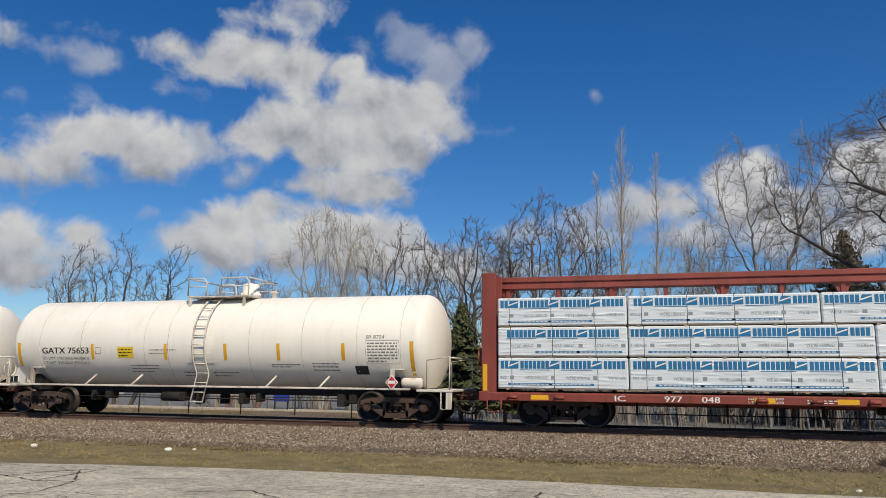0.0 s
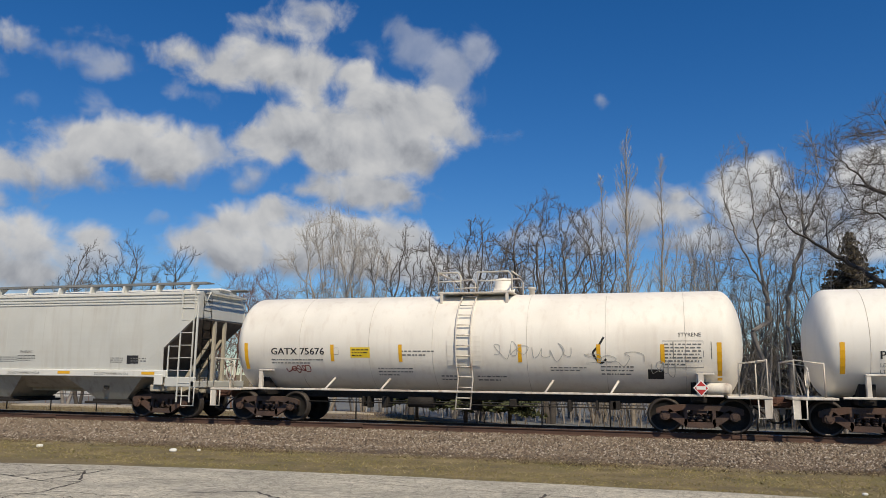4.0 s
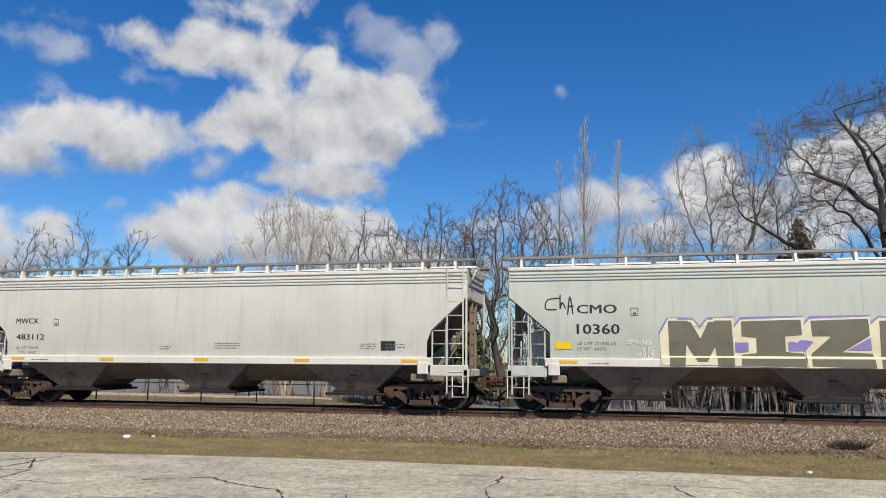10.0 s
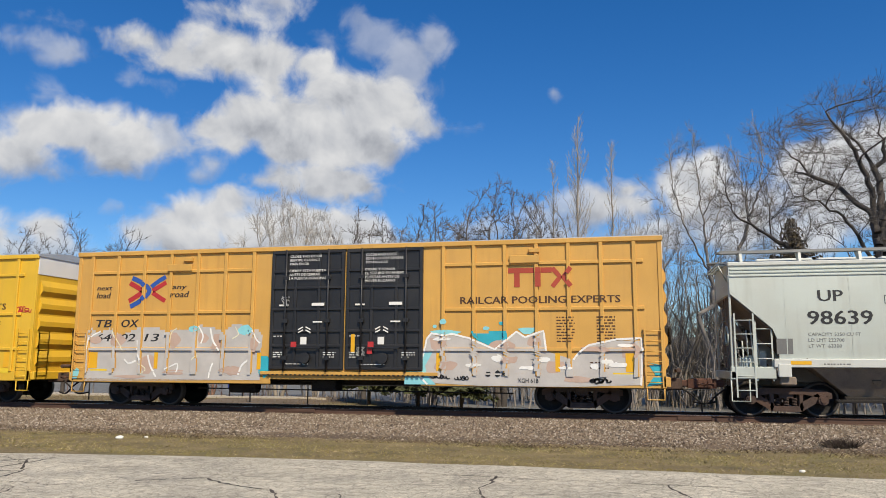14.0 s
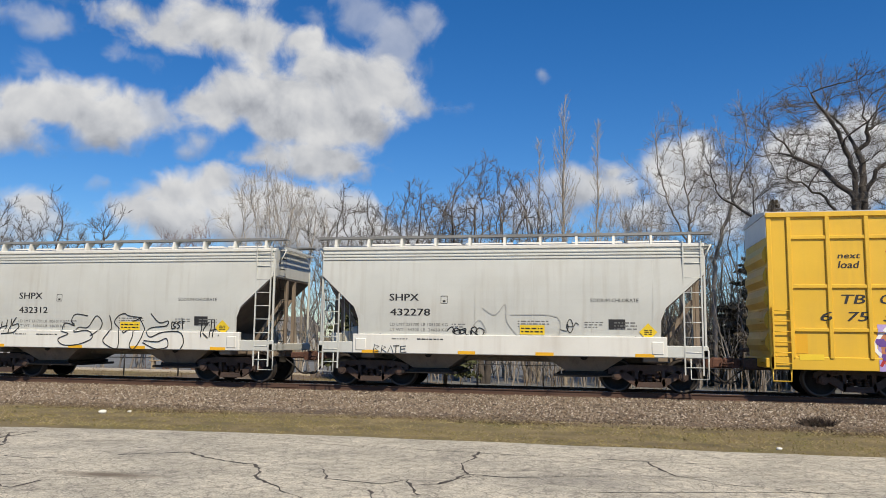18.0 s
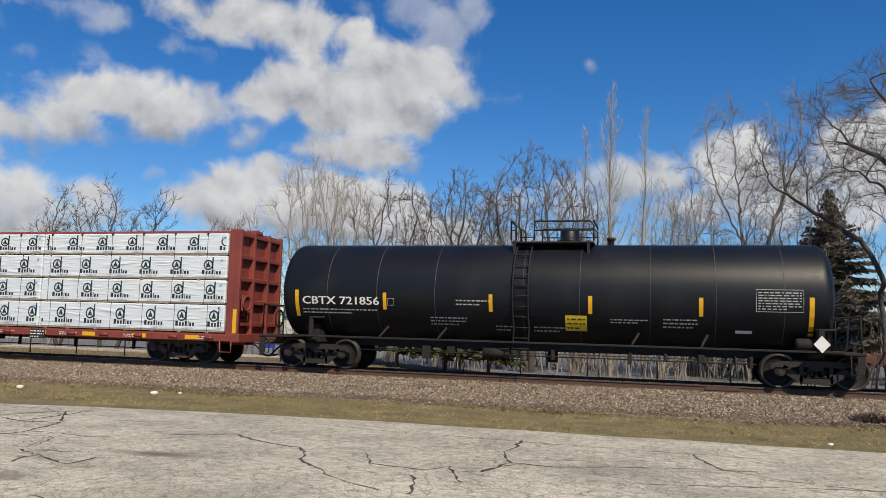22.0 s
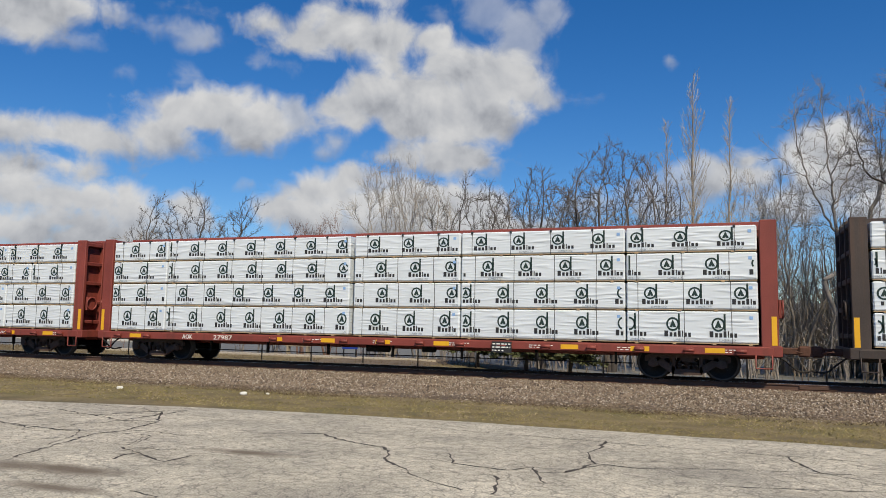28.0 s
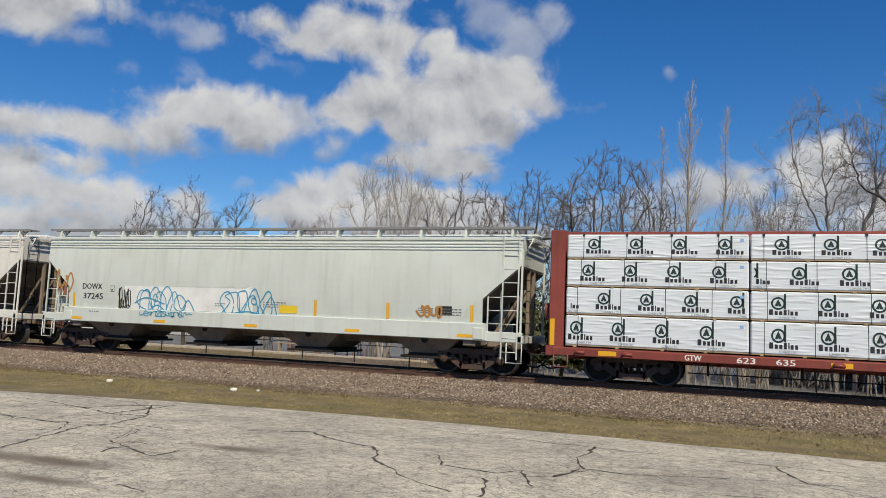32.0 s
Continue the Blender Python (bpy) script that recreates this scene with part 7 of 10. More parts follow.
    # corrugated ends
    for s in (-1, 1):
        for k in range(5):
            z = 1.45 + k * 0.58
            g = Geo()
            pts = [(0, -0.26), (0.09, -0.1), (0.09, 0.06), (0, 0.26)]
            g.prism([(s * h + s * a, z + b) for a, b in pts][::s], -1.3, 1.3)
            part("end_corrugation", g, mat, car)
        part("end_band", Geo().box(*sorted((s * h, s * (h + 0.02))), -w, w, 4.22, top, 0.005), material("white end paint", (0.75, 0.74, 0.7), 0.5, var=0.06), car, "white band across the car end")
        part("side_ladder", ladder_geo(*sorted((s * (h - 0.08), s * (h - 0.52))), -w - 0.09, 0.75, 2.4, 6), mat, car)
        g = ladder_geo(0, 0.45, 0, 0.75, 2.4, 6)
        g.v = [(s * (h + 0.14), -1.35 + x, z) for x, y, z in g.v]
        part("end_ladder", g, mat, car)
        part("end_sill", Geo().box(*sorted((s * (h - 0.1), s * (h + 0.12))), -1.45, 1.45, 0.76, 1.02, 0.02), mat, car)
        part("sill_step", Geo().tube([(s * (h - 0.05), -w, 0.8), (s * (h - 0.05), -w, 0.42), (s * (h - 0.5), -w, 0.42), (s * (h - 0.5), -w, 0.8)], 0.022, 6), mat, car)
        part("draft_gear", Geo().box(*sorted((s * (h - 0.3), s * (h + 0.5))), -0.3, 0.3, 0.66, 0.98, 0.03).cyl((s * (h + 0.4), -0.5, 1.2), (s * (h + 0.4), 0.5, 1.2), 0.06, 10), BOGIE_M, car)
    part("brake_wheel", Geo().lathe([(-0.02, 0.22), (0.02, 0.22), (0.02, 0.27), (-0.02, 0.27), (-0.02, 0.22)], h + 0.25, 0.5, 2.2, "x", 20).box(h, h + 0.3, 0.35, 0.65, 1.95, 2.45, 0.03), UNDER_M, car)
    # small boxes on the upper rails
    for x in (-5.9, 5.0):
        part("card_board", Geo().box(x, x + 0.85, -w - 0.1, -w - 0.05, 4.2, 4.42, 0.01).box(x + 0.55, x + 0.85, -w - 0.1, -w, 4.5, 4.62, 0.01), mat, car)
    # marks
    fs = flat_side(0.0)
    g = Geo()
    x0, z0 = -7.75, 3.2
    write(g, "next", -8.47 + push, 3.64, 0.15, fs, wide=0.55, shear=0.2)
    write(g, "load", -8.47 + push, 3.38, 0.19, fs, wide=0.52, shear=0.2)
    write(g, "any", -5.75 + push, 3.64, 0.15, fs, wide=0.5, shear=0.2)
    write(g, "road", -5.78 + push, 3.38, 0.19, fs, wide=0.62, shear=0.2)
    write(g, "TB", -8.42 + push, 2.45, 0.24, fs, wide=0.56, shear=0.2)
    write(g, "OX", -7.5 + push, 2.45, 0.24, fs, wide=0.62, shear=0.2)
    for i, (t, x) in enumerate(zip(number, spots)):
        write(g, t, x, 2.0, 0.24, fs, wide=0.26 * len(t), shear=0.2)
    part("reporting_mark", relief(g), INK, car)
    g = Geo()
    write(g, "RAILCAR POOLING EXPERTS", 3.55, 3.06, 0.2, fs, wide=4.5)
    bars(g, 6.3, 1.95, 0.5, 0.75, 9, fs)
    bars(g, 7.4, 1.95, 0.5, 0.75, 9, fs)
    bars(g, 7.2, 1.2, 0.8, 0.3, 2, fs)
    part("slogan", relief(g), material("brown stencil paint", (0.07, 0.03, 0.012), 0.6, var=0.1, bump=0), car, "dark slogan and small print")
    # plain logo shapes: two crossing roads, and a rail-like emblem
    g = Geo()
    stroke(g, spline([(-7.2, 4.02), (-6.85, 3.86), (-6.56, 3.6), (-6.85, 3.3), (-7.22, 3.1)], 8), 0.15, fs, 0, 0.004)
    stroke(g, [(-6.5, 3.72), (-6.35, 3.84), (-6.2, 3.93), (-6.0, 4.04)], 0.14, fs, 0, 0.0)
    if push:
        stroke(g, [(-6.5, 3.42), (-6.35, 3.3), (-6.2, 3.2), (-6.0, 3.1)], 0.14, fs, 0, 0.0)
    part("route_emblem", relief(slide(g, push)), BLUE_INK, car, "blue and red crossing road emblem")
    g = Geo()
    stroke(g, [(-7.28, 3.86), (-7.1, 3.77), (-6.95, 3.69), (-6.8, 3.6)], 0.15, fs, 0, 0.0)
    stroke(g, [(-7.28, 3.28), (-7.1, 3.38), (-6.95, 3.47), (-6.8, 3.56)], 0.15, fs, 0, 0.0)
    stroke(g, [(-6.45, 3.6), (-6.3, 3.68), (-6.15, 3.76), (-5.98, 3.86)], 0.14, fs, 0, 0.0)
    stroke(g, [(-6.45, 3.54), (-6.3, 3.45), (-6.15, 3.36), (-5.98, 3.27)], 0.14, fs, 0, 0.0)
    part("route_emblem", relief(slide(g, push)), RED_INK, car)
    g = Geo()
    for k in range(8):
        patch(g, 4.95 + k * 0.155, 4.95 + (k + 1) * 0.155, 3.92, 4.07, fs, n=1)
    for x in (5.12, 5.72):
        for k in range(3):
            patch(g, x, x + 0.16, 3.52 + k * 0.135, 3.52 + (k + 1) * 0.135, fs, n=1)
    stroke(g, [(6.2, 4.05), (6.35, 3.88), (6.42, 3.79), (6.35, 3.7), (6.2, 3.52)], 0.13, fs)
    stroke(g, [(6.72, 4.05), (6.6, 3.9), (6.5, 3.79), (6.6, 3.68), (6.72, 3.52)], 0.13, fs)
    part("rail_emblem", relief(g), TTX_RED, car, "dark red rail-like emblem")
    for x in (-8.6, -6.25, -2.75, 2.85, 6.25, 8.15):
        wd = 0.32 if abs(x) > 8 else 0.13
        part("reflector_strip", relief(patch(Geo(), x, x + wd, 1.15, 1.66, fs, lift=0.012, n=1)), YELLOW_R, car)
    for x in (-8.5, 7.8):
        part("notice", patch(Geo(), x, x + 0.6, 0.98, 1.13, flat_side(-w - 0.032), lift=0.004, n=1), YELLOW_S, car, "yellow notice")
    for s in (-1, 1):
        bogie(car, s * tc / 2, place, BOGIE_M)
    couplings(car, -h - 0.45, h + 0.45)
    return car, list(PANELS["posts"])


# ---- centre-beam flatcars with wrapped lumber ----
WRAP = material("white lumber wrap", (0.65, 0.70, 0.735), 0.35, var=0.04, size=0.6, fine=0.15, bump=0.0)
WRAP_EDGE = material("raw lumber", (0.42, 0.30, 0.17), 0.8, var=0.25, size=0.3, bump=0.2)
STRAP_M = material("dark steel strap", (0.05, 0.05, 0.05), 0.5, 0.5)
PRINT_DARK = material("dark green wrap print", (0.010, 0.030, 0.024), 0.5, var=0.1, bump=0)
PRINT_BLUE = material("deep blue print", (0.012, 0.15, 0.33), 0.5, var=0.1, bump=0)
PRINT_GREY = material("grey wrap print", (0.25, 0.28, 0.30), 0.5, var=0.1, bump=0)


def wrinkled(m):
    """Adds the creases of stretched plastic film."""
    n, l = m.node_tree.nodes, m.node_tree.links
    b = n["Principled BSDF"]
    tc = n.new("ShaderNodeTexCoord")
    inf = n.new("ShaderNodeObjectInfo")
    add = n.new("ShaderNodeVectorMath")
    add.operation = "ADD"
    l.new(tc.outputs["Object"], add.inputs[0])
    mul = n.new("ShaderNodeMath")
    mul.operation = "MULTIPLY"
    mul.inputs[1].default_value = 50
    l.new(inf.outputs["Random"], mul.inputs[0])
    l.new(mul.outputs[0], add.inputs[1])
    mp = n.new("ShaderNodeMapping")
    mp.inputs["Rotation"].default_value = (0, radians(30), 0)
    mp.inputs["Scale"].default_value = (0.5, 1, 3.8)
    l.new(add.outputs[0], mp.inputs[0])
    t = n.new("ShaderNodeTexNoise")
    t.noise_type = "RIDGED_MULTIFRACTAL"
    t.inputs["Scale"].default_value, t.inputs["Detail"].default_value = 2.6, 7
    l.new(mp.outputs[0], t.inputs["Vector"])
    bp = n.new("ShaderNodeBump")
    bp.inputs["Strength"].default_value, bp.inputs["Distance"].default_value = 0.7, 0.05
    l.new(t.outputs["Fac"], bp.inputs["Height"])
    l.new(bp.outputs[0], b.inputs["Normal"])


wrinkled(WRAP)


def emblem_geo(kind):
    """One print on the wrap: plain shapes only, about 1.2 m wide, its lower left corner at 0, 0."""
    g = Geo()
    s = flat_side(0)
    rnd = random.Random(7)
    if kind == "ring":
        pts = [(0.30 + 0.135 * math.cos(a), 0.40 + 0.135 * math.sin(a)) for a in [2 * math.pi * k / 20 for k in range(21)]]
        stroke(g, pts, 0.042, s, 0, 0)
        patch(g, 0.425, 0.47, 0.27, 0.64, s, 0, 0, 1)
        shape(g, [(0.22, 0.33), (0.29, 0.33), (0.30, 0.37), (0.31, 0.33), (0.38, 0.33), (0.30, 0.51)], s, 0, 0)
        x = 0.10
        for w, h in ((0.10, 0.12), (0.075, 0.085), (0.075, 0.085), (0.075, 0.125), (0.03, 0.125), (0.075, 0.085), (0.07, 0.085)):
            w, h = w * 1.08, h * 1.2
            patch(g, x, x + w * 0.8, 0.12, 0.12 + h * 0.92, s, 1, 0, 1)
            x += w + 0.016
        write(g, "LUMBER LTD.", 0.32, 0.03, 0.05, s, wide=0.38, mi=2, lift=0)
    else:
        shape(g, [(0.0, 0.44), (0.27, 0.44), (0.27, 0.62), (0.06, 0.62)], s, 0, 0)
        stroke(g, [(0.02, 0.5), (0.14, 0.54), (0.26, 0.58)], 0.03, s, 1, 0.002)
        x = 0.32
        for k in range(7):
            patch(g, x, x + 0.086, 0.44, 0.62, s, 0, 0, 1)
            x += 0.108
        patch(g, 0.3, 1.08, 0.405, 0.42, s, 0, 0, 1)
        write(g, "WE'RE HIRING!", 0.42, 0.2, 0.07, s, wide=0.6, mi=2, lift=0)
        patch(g, 0.05, 0.15, 0.2, 0.28, s, 2, 0, 1)
        patch(g, 0.0, 1.12, 0.06, 0.11, s, 0, 0, 1)
        for k in range(9):
            patch(g, 0.08 + k * 0.11, 0.16 + k * 0.11, 0.075, 0.095, s, 1, 0.002, 1)
    return g


def strap_geo(y0, z0, z1):
    g = Geo().box(-0.008, 0.008, y0 - 0.004, y0 + 0.01, z0 + 0.03, z1 + 0.004)
    if z1 > 3.9:
        g.box(-0.03, 0.03, y0 - 0.02, y0 + 0.05, z1 - 0.06, z1 + 0.02)
    return g


def stretched(em, kx, kz):
    g = Geo()
    g.v, g.f, g.m, g.s = [(x * kx, y, z * kz) for x, y, z in em.v], list(em.f), list(em.m), list(em.s)
    return g


def lumber(car, x0, x1, z0, z1, kind, front, rnd, pitch=1.16):
    """One wrapped bundle with its print, straps and bearers, facing -y when front is true."""
    y0, y1 = (-1.43, -0.28) if front else (0.28, 1.43)
    gap, foot = (0.02, 0.05) if kind == "ring" else (0.015, 0.035)
    hgt = z1 - z0
    g = Geo()
    g.box(x0 + gap, x1 - gap, y0, y1, z0 + foot, z1, 0.035)
    # slightly slack film along the face
    b = part("lumber_package", g, WRAP, car, "lumber package in printed white plastic wrap" if front else "")
    e = Geo().box(x0 + gap + 0.005, x1 - gap - 0.005, y0 + 0.012, y1 - 0.012, z0 + 0.03, z0 + foot)
    x = x0 + 0.25
    while x < x1 - 0.2:
        e.box(x, x + 0.09, y0 + 0.005, y1 - 0.01, z0, z0 + 0.034)
        x += rnd.uniform(0.9, 1.3)
    part("bearer", e, WRAP_EDGE, b)
    if not front:
        return b
    x = x0 + rnd.uniform(0.3, 0.5)
    while x < x1 - 0.2:
        st = shared(f"strap{z0:.2f}{z1:.2f}", lambda: strap_geo(y0, z0, z1).mesh("strap", STRAP_M))
        part("strap", st, None, b, at=(x, 0, 0))
        x += 1.2
    em = shared("emblem" + kind, lambda: emblem_geo(kind))
    off = rnd.uniform(-0.9, 0.0)
    x = x0 + off
    k = hgt / 0.8
    big = 1.1 if kind == "ring" else 1.1
    mats = [PRINT_DARK, INK, PRINT_GREY] if kind == "ring" else [PRINT_BLUE, WHITE_INK, PRINT_GREY]
    whole = shared(f"print{kind}{k:.3f}", lambda: stretched(em, big, k * 1.08).mesh("wrap_print", mats, False))
    while x < x1:
        p = Geo()
        for f, m in zip(em.f, em.m):
            if all(x0 + 0.07 < x + em.v[j][0] * big < x1 - 0.07 for j in f):
                p.add([(em.v[j][0] * big, em.v[j][1], em.v[j][2] * k * 1.08) for j in f], [tuple(range(len(f)))], m)
        if len(p.f) == len(em.f):
            part("wrap_print", whole, None, b, at=(x, y0 - 0.006, z0 + 0.06))
        elif p.f:
            part("wrap_print", p, mats, b, at=(x, y0 - 0.006, z0 + 0.06), fix=False)
        x += pitch
    if kind == "ring":
        c = Geo()
        c.box(x1 - 0.24, x1 - 0.15, y0 - 0.008, y0 - 0.004, z1 - 0.2, z1 - 0.12)
        part("tally_tag", c, material("pale blue tag", (0.25, 0.42, 0.7), 0.5), b)
    return b


def center_beam(place, tc, half, mat, label, mark, number, kind="ring", layers=(0.98, 1.87, 2.66, 3.45, 4.17), top=4.3, seed=1, limits=(), split=None):
    rnd = random.Random(seed)
    car = car_root("center_beam_flatcar", label, "flatcar", place)
    h = half
    # side sills and deck
    for s in (-1, 1):
        part("side_sill", Geo().box(-h, h, *sorted((s * 1.3, s * 1.46)), 0.72, 0.95, 0.02), mat, car)
    part("deck", Geo().box(-h, h, -1.44, 1.44, 0.88, 0.965, 0.01).box(-h + 0.2, h - 0.2, -0.35, 0.35, 0.6, 0.9, 0.02), mat, car)
    n = 17
    for k in range(n):
        x = -h + 0.8 + (2 * h - 1.6) * k / (n - 1)
        if -h + 3.3 < x < -h + 7.2:
            continue
        c = part("winch", Geo().box(x - 0.12, x + 0.12, -1.53, -1.44, 0.74, 0.9, 0.01).cyl((x - 0.14, -1.52, 0.83), (x + 0.14, -1.52, 0.83), 0.045, 8), mat, car, "ratchet winch on the side sill")
    # truss under the deck edge
    g = Geo()
    for k in range(7):
        x = -tc / 2 + 2.0 + (tc - 4.0) * k / 6
        g.box(x, x + 0.06, -0.7, -0.6, 0.35, 0.75)
    g.tube([(-tc / 2 + 1.5, -0.66, 0.4), (tc / 2 - 1.5, -0.66, 0.4)], 0.018, 6)
    g.cyl((-1.0, -0.4, 0.6), (-0.2, -0.4, 0.6), 0.12, 14)
    g.box(1.0, 1.4, -0.6, -0.3, 0.52, 0.72, 0.03)
    part("brake_rigging", g, UNDER_M, car)
    # end bulkheads
    for s in (-1, 1):
        g = Geo()
        g.box(*sorted((s * (h - 0.12), s * (h - 0.05))), -1.38, 1.38, 0.9, top, 0.01)
        bh = part("bulkhead", g, mat, car)
        for y in (-1.36, -0.5, 0.5, 1.36):
            part("bulkhead_post", Geo().box(*sorted((s * (h - 0.3), s * (h + 0.12))), y - 0.07, y + 0.07, 0.8, top, 0.02), mat, bh)
        for k in range(5):
            z = 1.2 + k * 0.72
            part("bulkhead_rib", Geo().box(*sorted((s * (h - 0.05), s * (h + 0.1))), -1.36, 1.36, z, z + 0.14, 0.02), mat, bh)
        part("reflector_strip", Geo().box(*sorted((s * (h - 0.05), s * (h + 0.08))), -1.436, -1.432, 1.0, 1.75), YELLOW_R, bh)
        part("end_sill", Geo().box(*sorted((s * (h - 0.1), s * (h + 0.2))), -1.45, 1.45, 0.7, 0.98, 0.02), mat, car)
        g = Geo()
        g.box(*sorted((s * (h + 0.12), s * (h + 0.2))), -1.3, -0.9, 1.7, 2.2, 0.02)
        g.lathe([(-0.02, 0.2), (0.02, 0.2), (0.02, 0.25), (-0.02, 0.25), (-0.02, 0.2)], s * (h + 0.24), -1.1, 1.95, "x", 18)
        part("brake_wheel", g, mat, car)
        part("sill_step", Geo().tube([(s * (h - 0.05), -1.45, 0.75), (s * (h - 0.05), -1.45, 0.4), (s * (h - 0.45), -1.45, 0.4), (s * (h - 0.45), -1.45, 0.75)], 0.022, 6), mat, car)
        g = ladder_geo(0, 0.4, 0, 0.8, 2.2, 5)
        g.v = [(s * (h + 0.16), -1.35 + x, z) for x, y, z in g.v]
        part("end_ladder", g, mat, car)
    # the centre beam
    part("top_chord", Geo().box(-h + 0.05, h - 0.05, -0.27, 0.27, top - 0.16, top + (0.1 if kind == "ring" else 0.0), 0.02).box(-h + 0.1, h - 0.1, -0.22, 0.22, top - 0.36, top - 0.16, 0.02), mat, car)
    m = 14
    for k in range(m + 1):
        x = -h + 0.4 + (2 * h - 0.8) * k / m
        part("beam_post", Geo().box(x - 0.06, x + 0.06, -0.16, 0.16, 0.9, top - 0.2, 0.015), mat, car)
        if k < m and k % 2 == 0:
            part("gusset", Geo().prism([(x + 0.06, top - 0.75), (x + 0.22, top - 0.36), (x - 0.22, top - 0.36), (x - 0.06, top - 0.75)][::-1], -0.12, 0.12), mat, car)
    # the load
    x0, x1 = -h + 0.34, h - 0.34
    for front in (True, False):
        for i, (a, b) in enumerate(zip(layers, layers[1:])):
            cuts, x = [x0], x0
            pick = random.Random(seed * 7 + (i == 2 and seed % 2))
            first = pick.choice((3.66, 4.88, 2.44))
            while x < x1 - 0.1:
                step = first if len(cuts) == 1 else pick.choice((4.88, 4.88, 3.66, 6.1))
                x = x + step
                if x > x1 - 1.6:
                    x = x1
                cuts.append(x)
            if split:
                near = min(cuts[1:-1], key=lambda c: abs(c - split))
                cuts[cuts.index(near)] = split
            for c0, c1 in zip(cuts, cuts[1:]):
                lumber(car, c0 + (0.07 if c0 == split else 0), c1 - (0.05 if c1 == split else 0), a, b, kind, front, rnd)
    # marks on the sill
    sl = flat_side(-1.46)
    g = Geo()
    write(g, mark, -h + 3.6, 0.765, 0.15, sl, wide=0.14 * len(mark))
    xx = -h + 4.9
    for t in (number[:3], number[3:]) if len(number) == 6 else (number,):
        write(g, t, xx, 0.765, 0.15, sl, wide=0.15 * len(t))
        xx += 0.95
    for i, text in enumerate(limits):
        write(g, text, -h + 7.0, 0.86 - 0.09 * i, 0.055, sl, wide=0.85)
    for x in np.linspace(-h + 8.4, h - 1.5, 6):
        bars(g, float(x), 0.77, 0.7, 0.12, 2, sl)
    part("reporting_mark", g, WHITE_INK, car)
    for k in range(11):
        x = -h + 1.3 + (2 * h - 3.0) * k / 10
        if -h + 3.1 < x < -h + 6.8:
            continue
        part("reflector_strip", Geo().box(x, x + 0.5, -1.468, -1.463, 0.77, 0.9), YELLOW_R, car)
    g = Geo().box(3.6, 4.2, -1.56, -1.535, 0.62, 0.94)
    pl = part("test_panel", g, INK, car, "black panel with white print")
    part("panel_print", bars(Geo(), 3.63, 0.64, 0.54, 0.28, 3, flat_side(-1.56)), WHITE_INK, pl)
    for s in (-1, 1):
        bogie(car, s * tc / 2, place, BOGIE_M)
    couplings(car, -h - 0.1, h + 0.1)
    return car, sl


# ---- the train, from its leading car seen back to the last ----
center_beam(6.33, 18.25, 11.25, RED_BEAM, "red center-beam flatcar with lumber in blue-printed wrap", "IC", "977048", "blue", (1.03, 1.93, 2.79, 3.63), 4.38, 3, limits=("LD LMT 223800", "LT WT  62200"))
tank_car(-14.3, 13.05, -7.85, 7.85, 1.5, 2.42, WHITE_TANK, "clean white tank car with yellow reflective strips", GRIMY_WHITE, "GATX", "75653", rings=(-6.3, -4.6, -2.1, -1.2, 1.75, 3.58, 5.4, 6.8), stripes=(-4.13, -1.29, 0.91, 2.78, 4.96), seed=2, limits=("LD LMT 190100LB 86250KG", "LT WT  72900LB 33050KG"), extra="SR 8754")
prox, prox_side = tank_car(-31.35, 13.02, -7.75, 7.75, 1.48, 2.42, WHITE_TANK, "white tank car with a dirty end platform", GRIMY_WHITE, "PROX", "23199", rings=(-6.4, -5.0, -3.6, -1.8, 0.6, 2.2, 3.8, 5.4, 6.6), stripes=(-4.4, -1.5, 1.6, 4.2), seed=3, mark_at=(-6.19, 1.98, 0.2, 1.67), sign=(-2.77, 2.07, 0.69, 0.23), limits=("LD LMT   190000 LB    86 200 KG", "LT WT      73000 LB    33 100 KG"))
styrene, styrene_side = tank_car(-48.4, 13.0, -7.75, 7.75, 1.5, 2.42, WHITE_TANK_B, "stained white tank car with faint scrawls", GRIMY_WHITE, "GATX", "75676", rings=(-5.2, -2.9, -0.9, 1.9, 4.1, 6.2), stripes=(-4.1, -1.9, 1.7, 3.9, 5.6), seed=4, mark_at=(-6.18, 2.05, 0.2, 1.8), sign=(-3.5, 1.96, 0.63, 0.31), ladder_x=0.05)
aex, aex_side = hopper_car(-65.68, 13.84, 16.7, CHALK_HOP, WHITE_HOP, BAY_LIGHT, "off-white covered hopper car with pale bays", (("AEX", -6.82, 2.76, 0.22, 0.62), ("36369", -6.81, 2.39, 0.22, 0.97)), 3, "slope", 13, seed=5, limits=("LD LMT 224100", "LT WT  61900", "CU FT   5400"))
red, red_side = hopper_car(-83.2, 13.8, 16.6, RED_HOP, RED_HOP, BAY_RED, "oxide red covered hopper car covered in graffiti", (("MWCX", -5.91, 2.83, 0.22, 0.83), ("481946", -5.90, 2.53, 0.2, 0.98)), 3, "slope", 16, WHITE_INK, seed=6, seams=4, round_side=0.06, limits=("", "LD LMT 224500", "LT WT  61500"))
block, block_side = hopper_car(-100.92, 14.03, 16.8, GREEN_HOP, WHITE_HOP, BAY_M, "grey-green covered hopper car with large block graffiti", (("CMO", -6.5, 2.77, 0.24, 1.08), ("10360", -6.51, 2.2, 0.27, 1.15)), 3, "slope", 12, seed=7, limits=("LD LMT 221800 LB", "LT WT  64200"))
